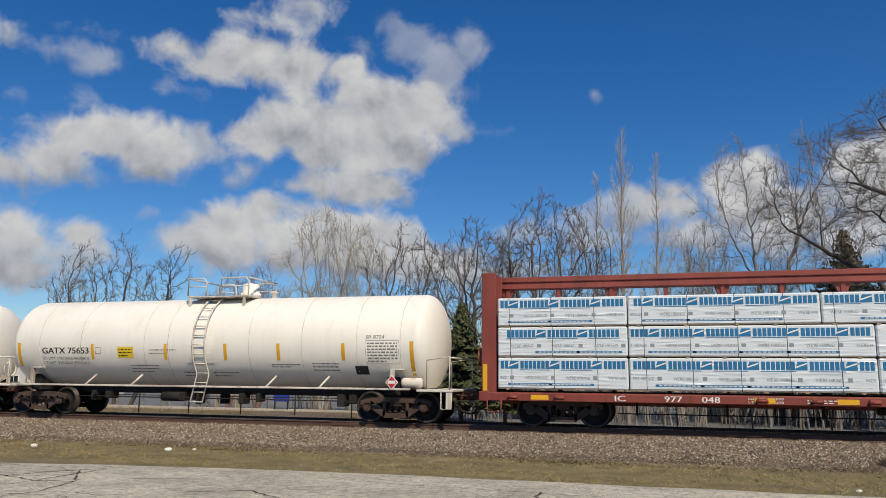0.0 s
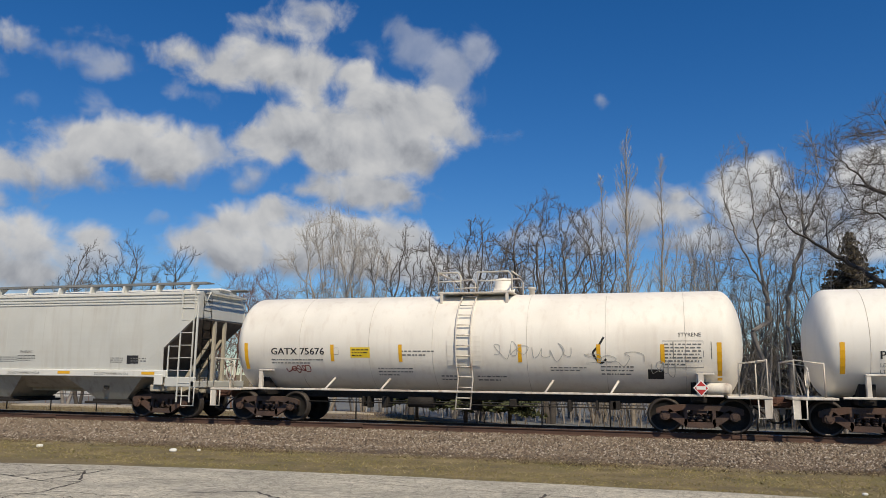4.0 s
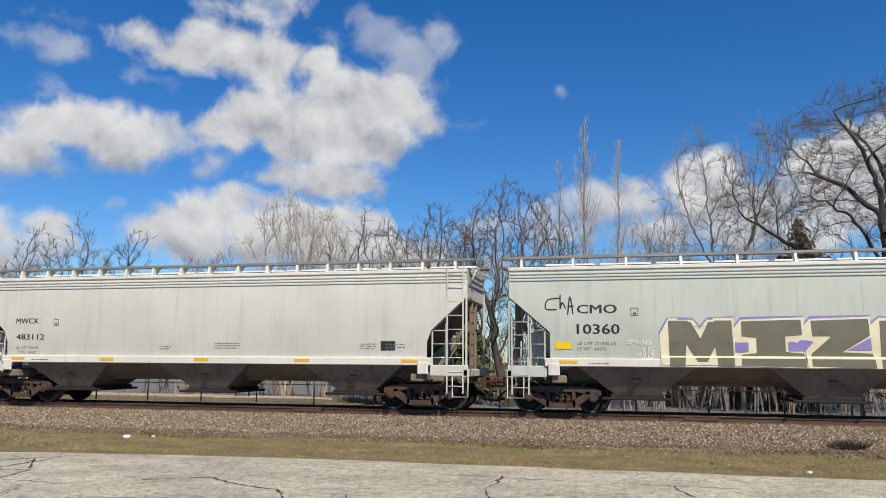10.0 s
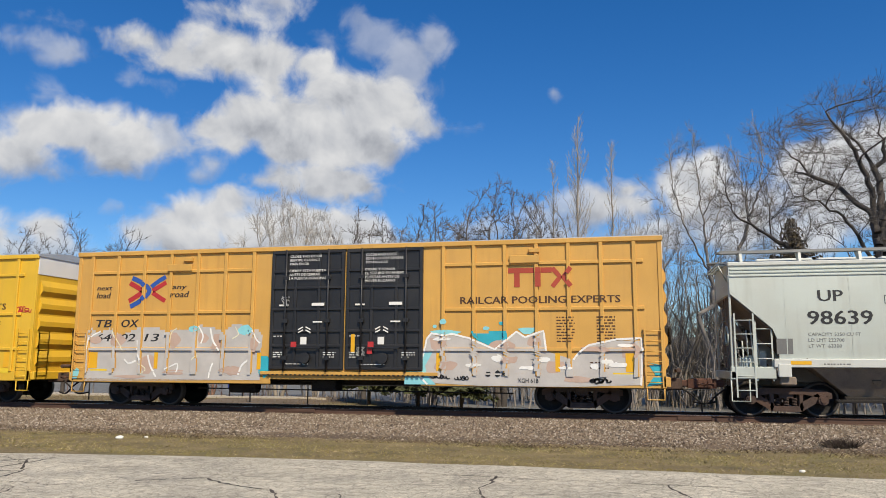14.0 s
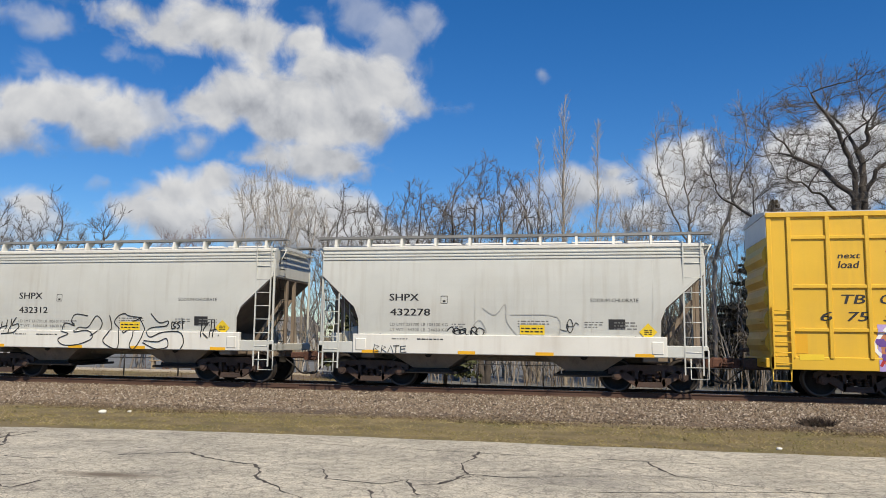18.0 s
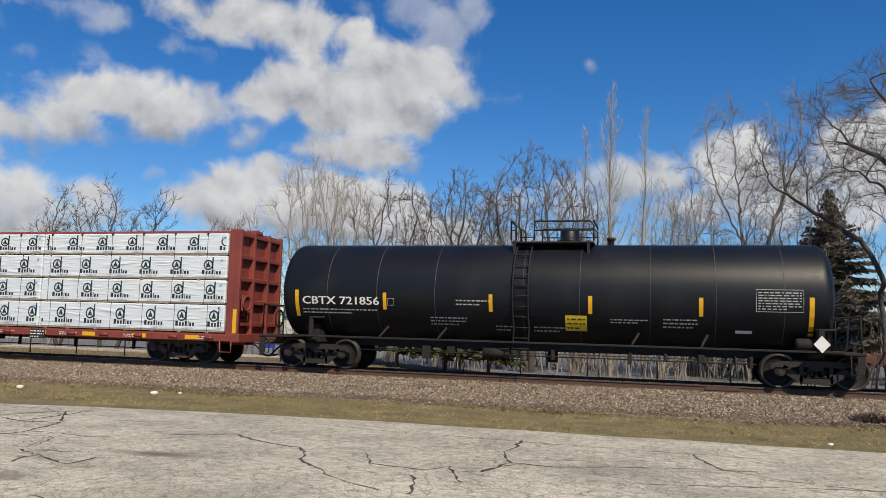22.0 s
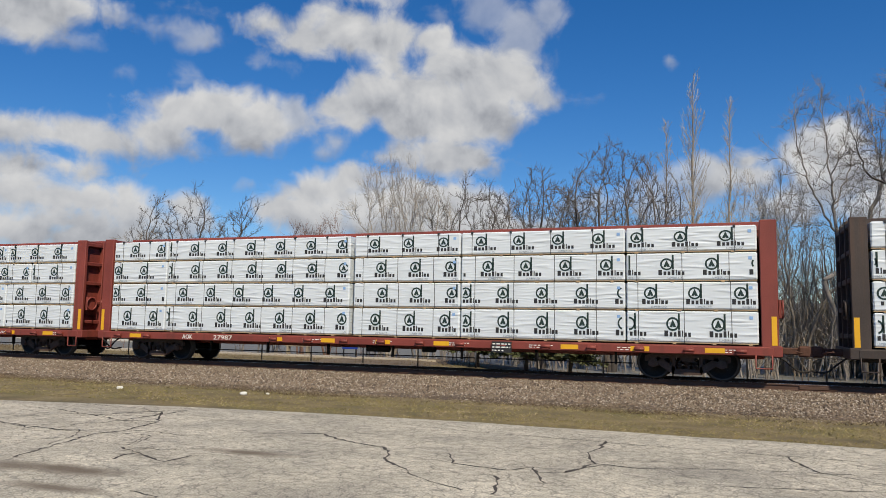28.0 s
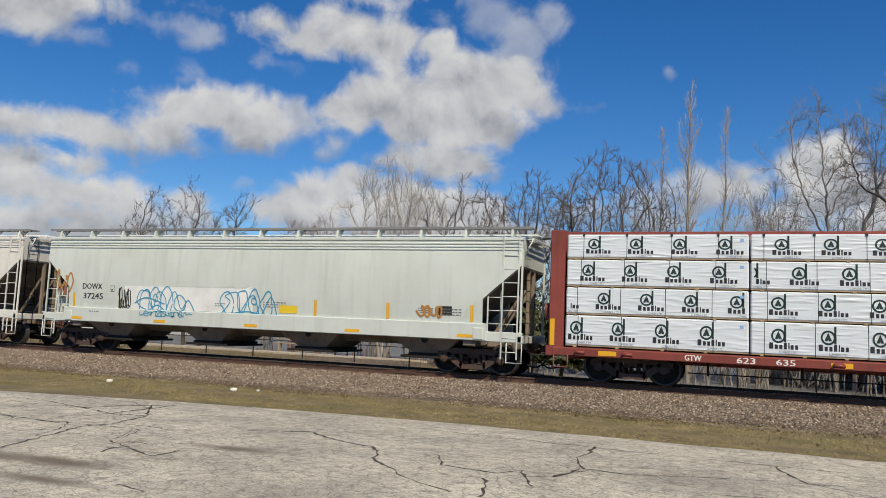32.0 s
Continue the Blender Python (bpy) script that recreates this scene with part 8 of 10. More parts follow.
hopper_car(-118.92, 13.8, 16.7, GREY_HOP, WHITE_HOP, BAY_M, "light grey covered hopper car with rounded end cut-outs", (("MWCX", -6.9, 2.57, 0.17, 0.85), ("483112", -6.86, 2.04, 0.18, 1.08)), 3, "round", 17, seed=8, limits=("LD LMT 222400", "LT WT  63600"))
shield, shield_side = hopper_car(-136.75, 14.2, 16.9, GREEN_HOP, GREY_HOP, BAY_M, "grey covered hopper car with a small blue and white tag", (("UP", -6.29, 3.02, 0.29, 0.6), ("98639", -6.57, 2.42, 0.35, 1.54)), 3, "round", 12, seed=9, limits=("CAPACITY 5250 CU FT", "LD LMT 222700", "LT WT  63300"))
box_a, posts_a = box_car(-156.11, 13.88, YELLOW_BOX, "faded yellow boxcar with black doors and silver graffiti", ("64", "02", "13"), 10)
box_b, posts_b = box_car(-176.07, 13.9, YELLOW_NEW, "bright yellow boxcar with black doors and graffiti panels", ("6", "75", "50", "2"), 11, 1.0, (-7.95, -7.3, -6.45, -5.5))
acf_a, acf_a_side = hopper_car(-192.33, 8.0, 10.9, DULL_HOP, WHITE_HOP, BAY_M, "short off-white covered hopper car with thin scrawls", (("SHPX", -3.35, 2.5, 0.2, 0.87), ("432278", -3.33, 2.07, 0.2, 1.19)), 2, "round", 11, seed=12, seams=6, sill_low=0.97, dot_z=0.98, dots=(-4.15, -1.3, 0.9, 3.6), limits=("LD LMT 231700 LB 105100 KG", "LT WT   54300 LB  24630 KG"))
acf_b, acf_b_side = hopper_car(-204.9, 8.1, 11.1, DULL_HOP, WHITE_HOP, BAY_M, "short off-white covered hopper car with black scrawl graffiti", (("SHPX", -3.25, 2.53, 0.2, 0.85), ("432312", -3.23, 2.07, 0.2, 1.05)), 2, "round", 11, seed=13, seams=6, sill_low=0.97, dot_z=0.98, dots=(-4.15, -1.3, 0.9, 3.6), limits=("LD LMT 231700 LB 105100 KG", "LT WT   54300 LB  24630 KG"))
soda, soda_side = tank_car(-218.25, 9.75, -6.15, 5.95, 1.36, 2.28, WHITE_TANK, "white tank car with a rust streaked black middle", UNDER_M, "TILX", "160574", bogie_mat=BOGIE_R, stripes=(-2.23, 0.93, 2.22), band=(-2.33, 1.0), deck=(-0.8, 2.2), seed=14, limits=("LD LMT 197700 LB 89700 KG", "LT WT  65300 LB 29600 KG"), ladder_x=-1.48, mark_at=(-4.78, 1.9, 0.24, 1.87), sign=(2.74, 2.07, 0.71, 0.34), table=(-0.85, 2.06, 1.02, 0.47))
tank_car(-234.3, 14.2, -8.3, 7.65, 1.5, 2.42, BLACK_TANK, "glossy black tank car with yellow reflective strips", UNDER_M, "CBTX", "721856", rings=(-6.6, -5.0, -3.2, -0.6, 1.0, 2.9, 4.6, 6.3), stripes=(-4.75, -1.53, 1.29, 4.22), dark=True, deck=(-0.4, 2.0), seed=15, sign=(0.59, 1.37, 0.6, 0.43), ladder_x=-0.66, mark_at=(-7.42, 1.98, 0.23, 2.48), table=(-1.1, 2.05, 1.05, 0.5))
center_beam(-255.25, 18.0, 11.2, RED_BEAM, "red center-beam flatcar stacked with white-wrapped lumber", "NOKL", "732150", seed=16, limits=("LD LMT 223600", "LT WT  62400"))
center_beam(-278.87, 16.8, 10.6, DARK_BEAM, "dark brown center-beam flatcar stacked with white-wrapped lumber", "BCO", "730083", seed=17)
center_beam(-302.6, 18.04, 11.2, RED_BEAM, "red center-beam flatcar stacked with white-wrapped lumber", "AOK", "27987", seed=18, split=-1.12)
center_beam(-326.15, 18.1, 11.2, RED_BEAM, "worn red center-beam flatcar stacked with white-wrapped lumber", "GTW", "623635", seed=19, split=-1.13)
outline, outline_side = hopper_car(-347.4, 15.1, 18.2, PALE_HOP, PALE_HOP, BAY_M, "grey-green covered hopper car with blue outline graffiti", (("DOWX", -7.32, 2.2, 0.2, 0.9), ("37245", -7.27, 1.85, 0.2, 0.9)), 4, "slope", 13, seed=20, sill_low=1.02, dot_z=1.1)
hopper_car(-366.4, 14.0, 16.9, WHITE_HOP, WHITE_HOP, BAY_M, "off-white covered hopper car with dark end cut-outs", (), 3, "slope", 13, seed=21)


# ---- graffiti, emblems and notices ----
def paint(name, col, rough=0.55):
    return material(name, col, rough, var=0.1, size=0.5, bump=0)


CREAM, LILAC, OLIVE = paint("cream spray paint", (0.72, 0.68, 0.50)), paint("lilac spray paint", (0.24, 0.21, 0.50)), paint("olive spray paint", (0.15, 0.148, 0.108))
CYAN, PALE_CYAN = paint("cyan spray paint", (0.03, 0.38, 0.48)), paint("pale cyan spray paint", (0.25, 0.6, 0.65))
BLACK_S, WHITE_S = paint("black spray paint", (0.012, 0.012, 0.013)), paint("white spray paint", (0.8, 0.79, 0.76))
MINT, PURPLE, ORANGE = paint("mint spray paint", (0.45, 0.58, 0.42)), paint("purple spray paint", (0.13, 0.06, 0.28)), paint("rust orange spray paint", (0.48, 0.19, 0.09))
SILVER, MAUVE, PINK = paint("silver spray paint", (0.5, 0.47, 0.44), 0.4), paint("mauve spray paint", (0.42, 0.33, 0.62)), paint("pink spray paint", (0.55, 0.12, 0.35))
GREY_S, BLUE_LINE, OCHRE = paint("grey marker", (0.40, 0.40, 0.38)), paint("light blue spray paint", (0.04, 0.30, 0.48)), paint("ochre spray paint", (0.42, 0.20, 0.05))


def fill(geo, pts, surf, mi=0, lift=0.006, rows=14, cols=0.16):
    """Fills a closed outline with small quads that follow the side."""
    zs = np.linspace(min(p[1] for p in pts), max(p[1] for p in pts), rows + 1)
    n, at = len(pts), {}

    def cuts(z):
        xs = []
        for i in range(n):
            (x0, z0), (x1, z1) = pts[i], pts[(i + 1) % n]
            if (z0 <= z < z1) or (z1 <= z < z0):
                xs.append(x0 + (x1 - x0) * (z - z0) / (z1 - z0))
        return sorted(xs)

    eps = (zs[-1] - zs[0]) * 1e-3
    for a, b in zip(zs, zs[1:]):
        lo, hi = cuts(a + eps), cuts(b - eps)
        if len(lo) != len(hi):
            lo = hi = cuts((a + b) / 2)
        for k in range(0, len(lo) - 1, 2):
            m = max(1, int(max(lo[k + 1] - lo[k], hi[k + 1] - hi[k]) / cols))
            for j in range(m):
                t0, t1 = j / m, (j + 1) / m
                q = [(lo[k] + (lo[k + 1] - lo[k]) * t0, a), (lo[k] + (lo[k + 1] - lo[k]) * t1, a), (hi[k] + (hi[k + 1] - hi[k]) * t1, b), (hi[k] + (hi[k + 1] - hi[k]) * t0, b)]
                face = []
                for x, z in q:
                    key = (round(x * 80), round(z * 300))
                    if key not in at:
                        at[key] = len(geo.v)
                        geo.v.append((x, surf(x, z) - lift, z))
                    face.append(at[key])
                if len(set(face)) == 4:
                    geo.f.append(tuple(face))
                    geo.m.append(mi)
                    geo.s.append(False)
    return geo


def dense(pts, step=0.12):
    out = []
    for a, b in zip(pts, pts[1:]):
        n = max(1, int(math.dist(a, b) / step))
        out += [(a[0] + (b[0] - a[0]) * k / n, a[1] + (b[1] - a[1]) * k / n) for k in range(n)]
    return out + [pts[-1]]


def blob(x, z, rx, rz, rng, n=9, rough=0.18):
    return spline([(x + rx * math.cos(6.283 * k / n) * rng.uniform(1 - rough, 1 + rough), z + rz * math.sin(6.283 * k / n) * rng.uniform(1 - rough, 1 + rough)) for k in range(n)], 4, True)


def piece(car, name, label, geo, mats, on_box=False):
    return part(name, relief(geo) if on_box else geo, mats, car, label)


def scrawl(geo, x0, x1, z0, z1, surf, seed, loops=8, width=0.03, mi=0, lift=0.012):
    """A handwritten squiggle of uneven loops."""
    rng = random.Random(seed)
    pts, mid, amp, step = [], (z0 + z1) / 2, (z1 - z0) / 2, (x1 - x0) / loops
    for k in range(loops):
        cx, a, r = x0 + step * (k + 0.5), amp * rng.uniform(0.45, 1.15), step * rng.uniform(0.35, 0.85)
        turn = rng.choice((1, 1, -1))
        start = rng.uniform(2.2, 4.2)
        for j in range(rng.choice((3, 4, 5))):
            an = start + turn * j * 1.5
            pts.append((cx + r * math.cos(an), mid + a * math.sin(an) + rng.uniform(-0.2, 0.2) * amp))
    return stroke(geo, spline(pts, 4), width, surf, mi, lift)


# large block letters on the grey-green hopper
def over_sill(x, z):
    """The side and the sill that stands proud of it."""
    return min(block_side(x, z), -1.556) if z < 1.57 else block_side(x, z)


LETTER_BACKS = (
    [(-4.3, 2.19), (-4.07, 2.6), (-3.45, 2.59), (-3.26, 2.35), (-3.05, 2.59), (-2.4, 2.62), (-2.39, 1.37), (-4.27, 1.37)],
    [(-2.4, 2.34), (-2.21, 2.6), (-0.67, 2.62), (-0.68, 1.31), (-2.39, 1.35)],
    [(-0.7, 2.39), (-0.51, 2.61), (0.9, 2.63), (0.9, 1.32), (-0.63, 1.31)],
    [(0.88, 2.41), (1.1, 2.6), (2.5, 2.6), (2.51, 1.32), (0.9, 1.31)],
    [(2.47, 2.37), (2.7, 2.58), (4.07, 2.59), (4.08, 2.06), (3.9, 1.91), (4.12, 1.88), (4.34, 1.33), (2.5, 1.3)])
LETTER_M = [(-4.07, 2.55), (-3.49, 2.53), (-3.25, 2.07), (-3.03, 2.53), (-2.45, 2.54), (-2.41, 1.36), (-2.82, 1.36), (-2.88, 1.86), (-3.09, 1.46), (-3.34, 1.46), (-3.61, 1.91), (-3.66, 1.36), (-4.05, 1.35)]
LETTER_I = [(-2.21, 2.55), (-0.75, 2.56), (-0.73, 2.15), (-1.14, 2.13), (-1.14, 1.7), (-0.69, 1.69), (-0.66, 1.33), (-2.24, 1.35), (-2.24, 1.65), (-1.85, 1.69), (-1.85, 2.1), (-2.21, 2.1)]
LETTER_Z = [(-0.51, 2.56), (0.85, 2.57), (0.87, 2.14), (0.21, 1.72), (0.91, 1.71), (0.98, 1.32), (-0.53, 1.33), (-0.53, 1.67), (-0.03, 2.13), (-0.49, 2.13)]
LETTER_E = [(1.11, 2.55), (2.44, 2.56), (2.43, 2.19), (1.6, 2.19), (1.6, 2.06), (2.43, 2.05), (2.42, 1.88), (1.64, 1.86), (1.63, 1.73), (2.52, 1.7), (2.56, 1.32), (1.1, 1.32)]
LETTER_R = [(2.71, 2.52), (4.01, 2.53), (4.04, 2.09), (3.78, 1.88), (4.06, 1.85), (4.28, 1.33), (3.79, 1.31), (3.65, 1.56), (3.32, 1.56), (3.34, 1.32), (2.72, 1.32)]
for i, (back, front) in enumerate(zip(LETTER_BACKS, (LETTER_M, LETTER_I, LETTER_Z, LETTER_E, LETTER_R))):
    foot = max(k for k, q in enumerate(back) if q[1] > 1.5)
    g = Geo()
    stroke(g, dense(back[:foot + 1]), 0.09, over_sill, 0, 0.006 + 0.0004 * i)
    part("lilac_outline", g, LILAC, block)
    part("cream_shade", fill(Geo(), back, over_sill, 0, 0.010 + 0.0005 * i, 26, 99), CREAM, block)
    part("block_letter", fill(Geo(), front, over_sill, 0, 0.016, 34, 99), OLIVE, block, "olive block letter with a cream edge and lilac outline")
for pts in ([(-2.38, 1.97), (-2.05, 1.97), (-2.05, 1.72), (-2.38, 1.69)], [(-1.07, 1.99), (-0.86, 1.97), (-0.75, 2.05), (-0.46, 1.99), (-0.67, 1.75), (-1.07, 1.75)], [(0.32, 1.77), (0.89, 2.1), (0.9, 1.77)], [(3.36, 1.43), (3.52, 1.43), (3.57, 1.32), (3.35, 1.32)]):
    part("lilac_counter", fill(Geo(), pts, over_sill, 0, 0.020, 14, 99), LILAC, block)
part("cream_counter", fill(Geo(), [(3.28, 2.06), (3.64, 2.06), (3.3, 1.83)], over_sill, 0, 0.020, 14, 99), CREAM, block)
# rub marks on the olive paint
rng = random.Random(77)
g = Geo()
for _ in range(46):
    x, z = rng.uniform(-4.0, 3.9), rng.uniform(1.95, 2.48)
    ln = rng.uniform(0.06, 0.26)
    stroke(g, [(x, z), (x + ln, z + rng.uniform(-0.03, 0.03))], rng.uniform(0.006, 0.012), over_sill, 0, 0.024)
part("rub_marks", g, paint("rubbed olive paint", (0.21, 0.21, 0.17)), block)
g = Geo()
for pts in ([(-6.95, 3.2), (-7.3, 3.15), (-7.35, 2.9), (-7.05, 2.88)], [(-6.95, 3.3), (-6.95, 2.9), (-6.9, 3.08), (-6.8, 2.9)], [(-6.75, 2.72), (-6.68, 3.24), (-6.6, 2.75)], [(-6.75, 2.95), (-6.58, 2.98)]):
    stroke(g, spline(pts, 5), 0.035, block_side)
part("hand_scrawl", g, BLACK_S, block)
g = Geo()
scrawl(g, -5.2, -4.5, 1.9, 2.05, block_side, 3, 9, 0.018)
scrawl(g, -4.9, -4.4, 1.55, 1.85, block_side, 4, 5, 0.02)
part("hand_scrawl", g, WHITE_S, block)


def shield_emblem(car, side, x, z, k):
    g = Geo()
    out = [(0, 0.0), (0.24, 0.1), (0.31, 0.3), (0.28, 0.55), (0.33, 0.64), (0.2, 0.72), (0.0, 0.68), (-0.2, 0.72), (-0.33, 0.64), (-0.28, 0.55), (-0.31, 0.3), (-0.24, 0.1)]
    fill(g, [(x + a * k, z + b * k) for a, b in out], side, 0, 0.006)
    s = part("shield_emblem", g, WHITE_INK, car, "red, white and blue shield emblem without lettering")
    g = Geo()
    fill(g, [(x + a * k, z + b * k) for a, b in ((-0.27, 0.4), (0.27, 0.4), (0.25, 0.56), (0.29, 0.63), (0.19, 0.69), (0, 0.65), (-0.19, 0.69), (-0.29, 0.63), (-0.25, 0.56))], side, 0, 0.012)
    part("shield_field", g, BLUE_INK, s)
    for i in range(5):
        a = -0.22 + 0.11 * i
        part("shield_stripe", patch(Geo(), x + (a - 0.027) * k, x + (a + 0.027) * k, z + (0.07 + 0.04 * abs(i - 2) * 0.8) * k, z + 0.39 * k, side, 0, 0.012), RED_INK, s)
    g = Geo()
    patch(g, x - 0.2 * k, x + 0.2 * k, z + 0.58 * k, z + 0.63 * k, side, 0, 0.016, 1)
    patch(g, x - 0.2 * k, x + 0.2 * k, z + 0.47 * k, z + 0.52 * k, side, 0, 0.016, 1)
    part("shield_lettering", g, WHITE_INK, s)


shield_emblem(block, block_side, 4.49, 2.6, 1.0)
shield_emblem(shield, shield_side, 4.27, 2.53, 1.08)
for car, side, x, z, k in ((block, block_side, 4.93, 2.94, 0.72), (shield, shield_side, 4.78, 2.78, 0.95)):
    g = Geo()
    write(g, "BUILDING", x, z + 0.16 * k * 1.3, 0.13 * k * 1.2, side, wide=1.0 * k)
    write(g, "AMERICA", x, z - 0.02, 0.13 * k * 1.2, side, wide=0.92 * k)
    part("slogan", g, INK, car)
g = Geo()
patch(g, 5.96, 6.85, 1.86, 2.25, block_side, n=2)
patch(g, 5.5, 5.85, 2.0, 2.2, block_side, n=2)
part("notice_panel", g, paint("faded grey panel", (0.33, 0.33, 0.31)), block)
part("hand_scrawl", scrawl(Geo(), 6.05, 6.85, 1.95, 2.2, block_side, 5, 3, 0.05, 0, 0.012), RED_INK, block)
for x, z in ((6.25, 1.57), (-7.1, 1.78)):
    part("notice", patch(Geo(), x, x + (0.85 if x > 0 else 0.45), z, z + 0.21, block_side, 0, 0.012, 1), YELLOW_S, block, "yellow notice")
g = Geo()
stroke(g, [(4.45, 1.75), (4.45, 2.2), (4.95, 2.2), (4.95, 1.75)], 0.02, block_side)
stroke(g, [(4.4, 1.78), (5.0, 1.78)], 0.03, block_side)
part("lifting_bracket", g, GREEN_HOP, block)

# red hopper: black bubble letters, a cyan piece and white tags
rng = random.Random(41)
BUBBLE = [(-0.83, 1.77), (-0.74, 1.99), (-0.52, 2.08), (-0.64, 2.25), (-0.53, 2.54), (-0.17, 2.63), (0.19, 2.59), (0.37, 2.62), (0.72, 2.55), (0.98, 2.66), (1.33, 2.61), (1.59, 2.66), (2.03, 2.58), (2.37, 2.50), (2.51, 2.21), (2.64, 1.87), (2.56, 1.53), (2.03, 1.46), (1.51, 1.48), (0.65, 1.47), (-0.24, 1.47), (-0.69, 1.53)]
round_edge = spline(BUBBLE, 4, True)
part("bubble_shadow", fill(Geo(), [(0.9 + (x - 0.9) * 1.03, 2.06 + (z - 2.06) * 1.07) for x, z in round_edge], red_side, 0, 0.006, 24), BLACK_S, red)
part("bubble_ground", fill(Geo(), round_edge, red_side, 0, 0.009, 24), MINT, red, "mint ground of the bubble letters")
LETTERS_IN = ([(-0.67, 1.80), (-0.47, 1.99), (-0.21, 2.52), (-0.01, 2.48), (0.09, 2.09), (0.16, 1.61), (-0.24, 1.56), (-0.55, 1.60)], [(-0.2, 2.52), (0.10, 2.50), (0.30, 2.35), (0.22, 2.00), (0.34, 1.61), (0.21, 1.57), (0.12, 2.00)],
              [(0.39, 2.50), (0.68, 2.46), (0.83, 2.23), (0.79, 1.84), (0.60, 1.60), (0.40, 1.68), (0.29, 2.05)], [(0.88, 2.49), (1.07, 2.54), (1.08, 2.10), (1.29, 1.98), (1.38, 2.54), (1.66, 2.56), (1.62, 1.94), (1.51, 1.59), (1.08, 1.55), (0.88, 1.75)],
              [(1.75, 2.52), (2.20, 2.47), (2.43, 2.17), (2.54, 1.83), (2.43, 1.55), (2.03, 1.54), (1.74, 1.58), (2.03, 1.84), (1.87, 2.07), (1.73, 2.24)])
for k, pts in enumerate(LETTERS_IN):
    cx, cz = sum(p[0] for p in pts) / len(pts), sum(p[1] for p in pts) / len(pts)
    fat = [(cx + (x - cx) * 1.2, cz + (z - cz) * 1.1) for x, z in spline(pts, 4, True)]
    part("bubble_letter", fill(Geo(), fat, red_side, 0, 0.014 + 0.0012 * k, 20), BLACK_S, red, "black bubble letter with a mint outline")
    part("letter_outline", stroke(Geo(), fat + fat[:1], 0.035, red_side, 0, 0.0146 + 0.0012 * k), MINT, red)
for k, pts in enumerate(([(-1.40, 2.02), (-1.24, 2.23), (-0.97, 2.23), (-0.81, 2.09), (-1.01, 1.97), (-1.24, 1.94)], [(-1.32, 1.71), (-1.14, 1.89), (-0.83, 1.94), (-0.82, 1.72), (-1.09, 1.65)])):
    part("bubble_tail", fill(Geo(), spline(pts, 4, True), red_side, 0, 0.007, 8), BLACK_S, red)
    part("tail_outline", stroke(Geo(), spline(pts, 4, True), 0.035, red_side, 0, 0.012), LILAC, red)
part("thin_outline", stroke(Geo(), [(-1.1 + 0.36 * math.cos(a), 2.1 + 0.4 * math.sin(a)) for a in [0.2 * k for k in range(16)]], 0.02, red_side, 0, 0.008), ORANGE, red)
# cyan and brown letters
CYAN_EDGE = [(-4.83, 2.29), (-4.68, 2.47), (-4.33, 2.34), (-3.95, 2.43), (-3.58, 2.48), (-3.29, 2.40), (-3.01, 2.49), (-3.02, 2.04), (-3.05, 1.55), (-3.54, 1.56), (-4.01, 1.55), (-4.58, 1.55), (-4.81, 1.74)]
part("cyan_letter", fill(Geo(), CYAN_EDGE, red_side, 0, 0.006, 16), CYAN, red, "cyan spray-painted letters")
part("dark_letter", fill(Geo(), [(-2.96, 2.31), (-2.64, 2.54), (-2.08, 2.59), (-1.71, 2.42), (-1.60, 2.06), (-1.87, 1.66), (-2.42, 1.56), (-2.84, 1.69)], red_side, 0, 0.007, 14), paint("dark brown spray paint", (0.07, 0.025, 0.018)), red)
teal_dark, teal_pale = Geo(), Geo()
for i in range(46):
    x, z = rng.uniform(-4.75, -3.1), rng.uniform(1.6, 2.35)
    stroke(teal_dark if i % 3 else teal_pale, spline([(x, z), (x + rng.uniform(-0.12, 0.12), z + rng.uniform(-0.18, 0.18)), (x + rng.uniform(-0.16, 0.16), z + rng.uniform(-0.22, 0.22))], 4), rng.uniform(0.03, 0.08), red_side, 0, 0.010 + 0.0002 * i)
part("letter_shading", teal_dark, paint("dark teal spray paint", (0.008, 0.06, 0.08)), red)
part("letter_shading", teal_pale, PALE_CYAN, red)
olive = Geo()
for i in range(12):
    x, z = rng.uniform(-2.9, -1.0), rng.uniform(1.55, 1.85)
    stroke(olive, spline([(x, z), (x + rng.uniform(-0.2, 0.2), z + 0.08), (x + rng.uniform(-0.3, 0.3), z + rng.uniform(-0.05, 0.15))], 4), 0.04, red_side, 0, 0.009 + 0.0002 * i)
part("letter_shading", olive, paint("dull yellow spray paint", (0.28, 0.23, 0.06)), red)
OUT_A = ([(-4.86, 1.65), (-4.88, 2.33), (-4.76, 2.70), (-4.61, 2.43), (-4.43, 2.38)], [(-4.38, 2.40), (-4.43, 2.84), (-4.25, 3.01), (-3.99, 2.84), (-3.67, 2.56), (-3.19, 2.78), (-3.58, 2.47), (-3.92, 2.75), (-4.24, 2.84), (-4.30, 2.66), (-3.71, 2.39)], [(-4.30, 1.56), (-4.22, 2.29), (-3.97, 2.39), (-3.94, 2.07), (-4.20, 1.84), (-4.44, 1.56)], [(-3.90, 1.56), (-3.95, 1.85), (-3.85, 2.30), (-3.57, 2.35)], [(-3.25, 1.55), (-3.55, 1.94), (-3.11, 2.76), (-3.18, 2.13), (-3.07, 1.59)])
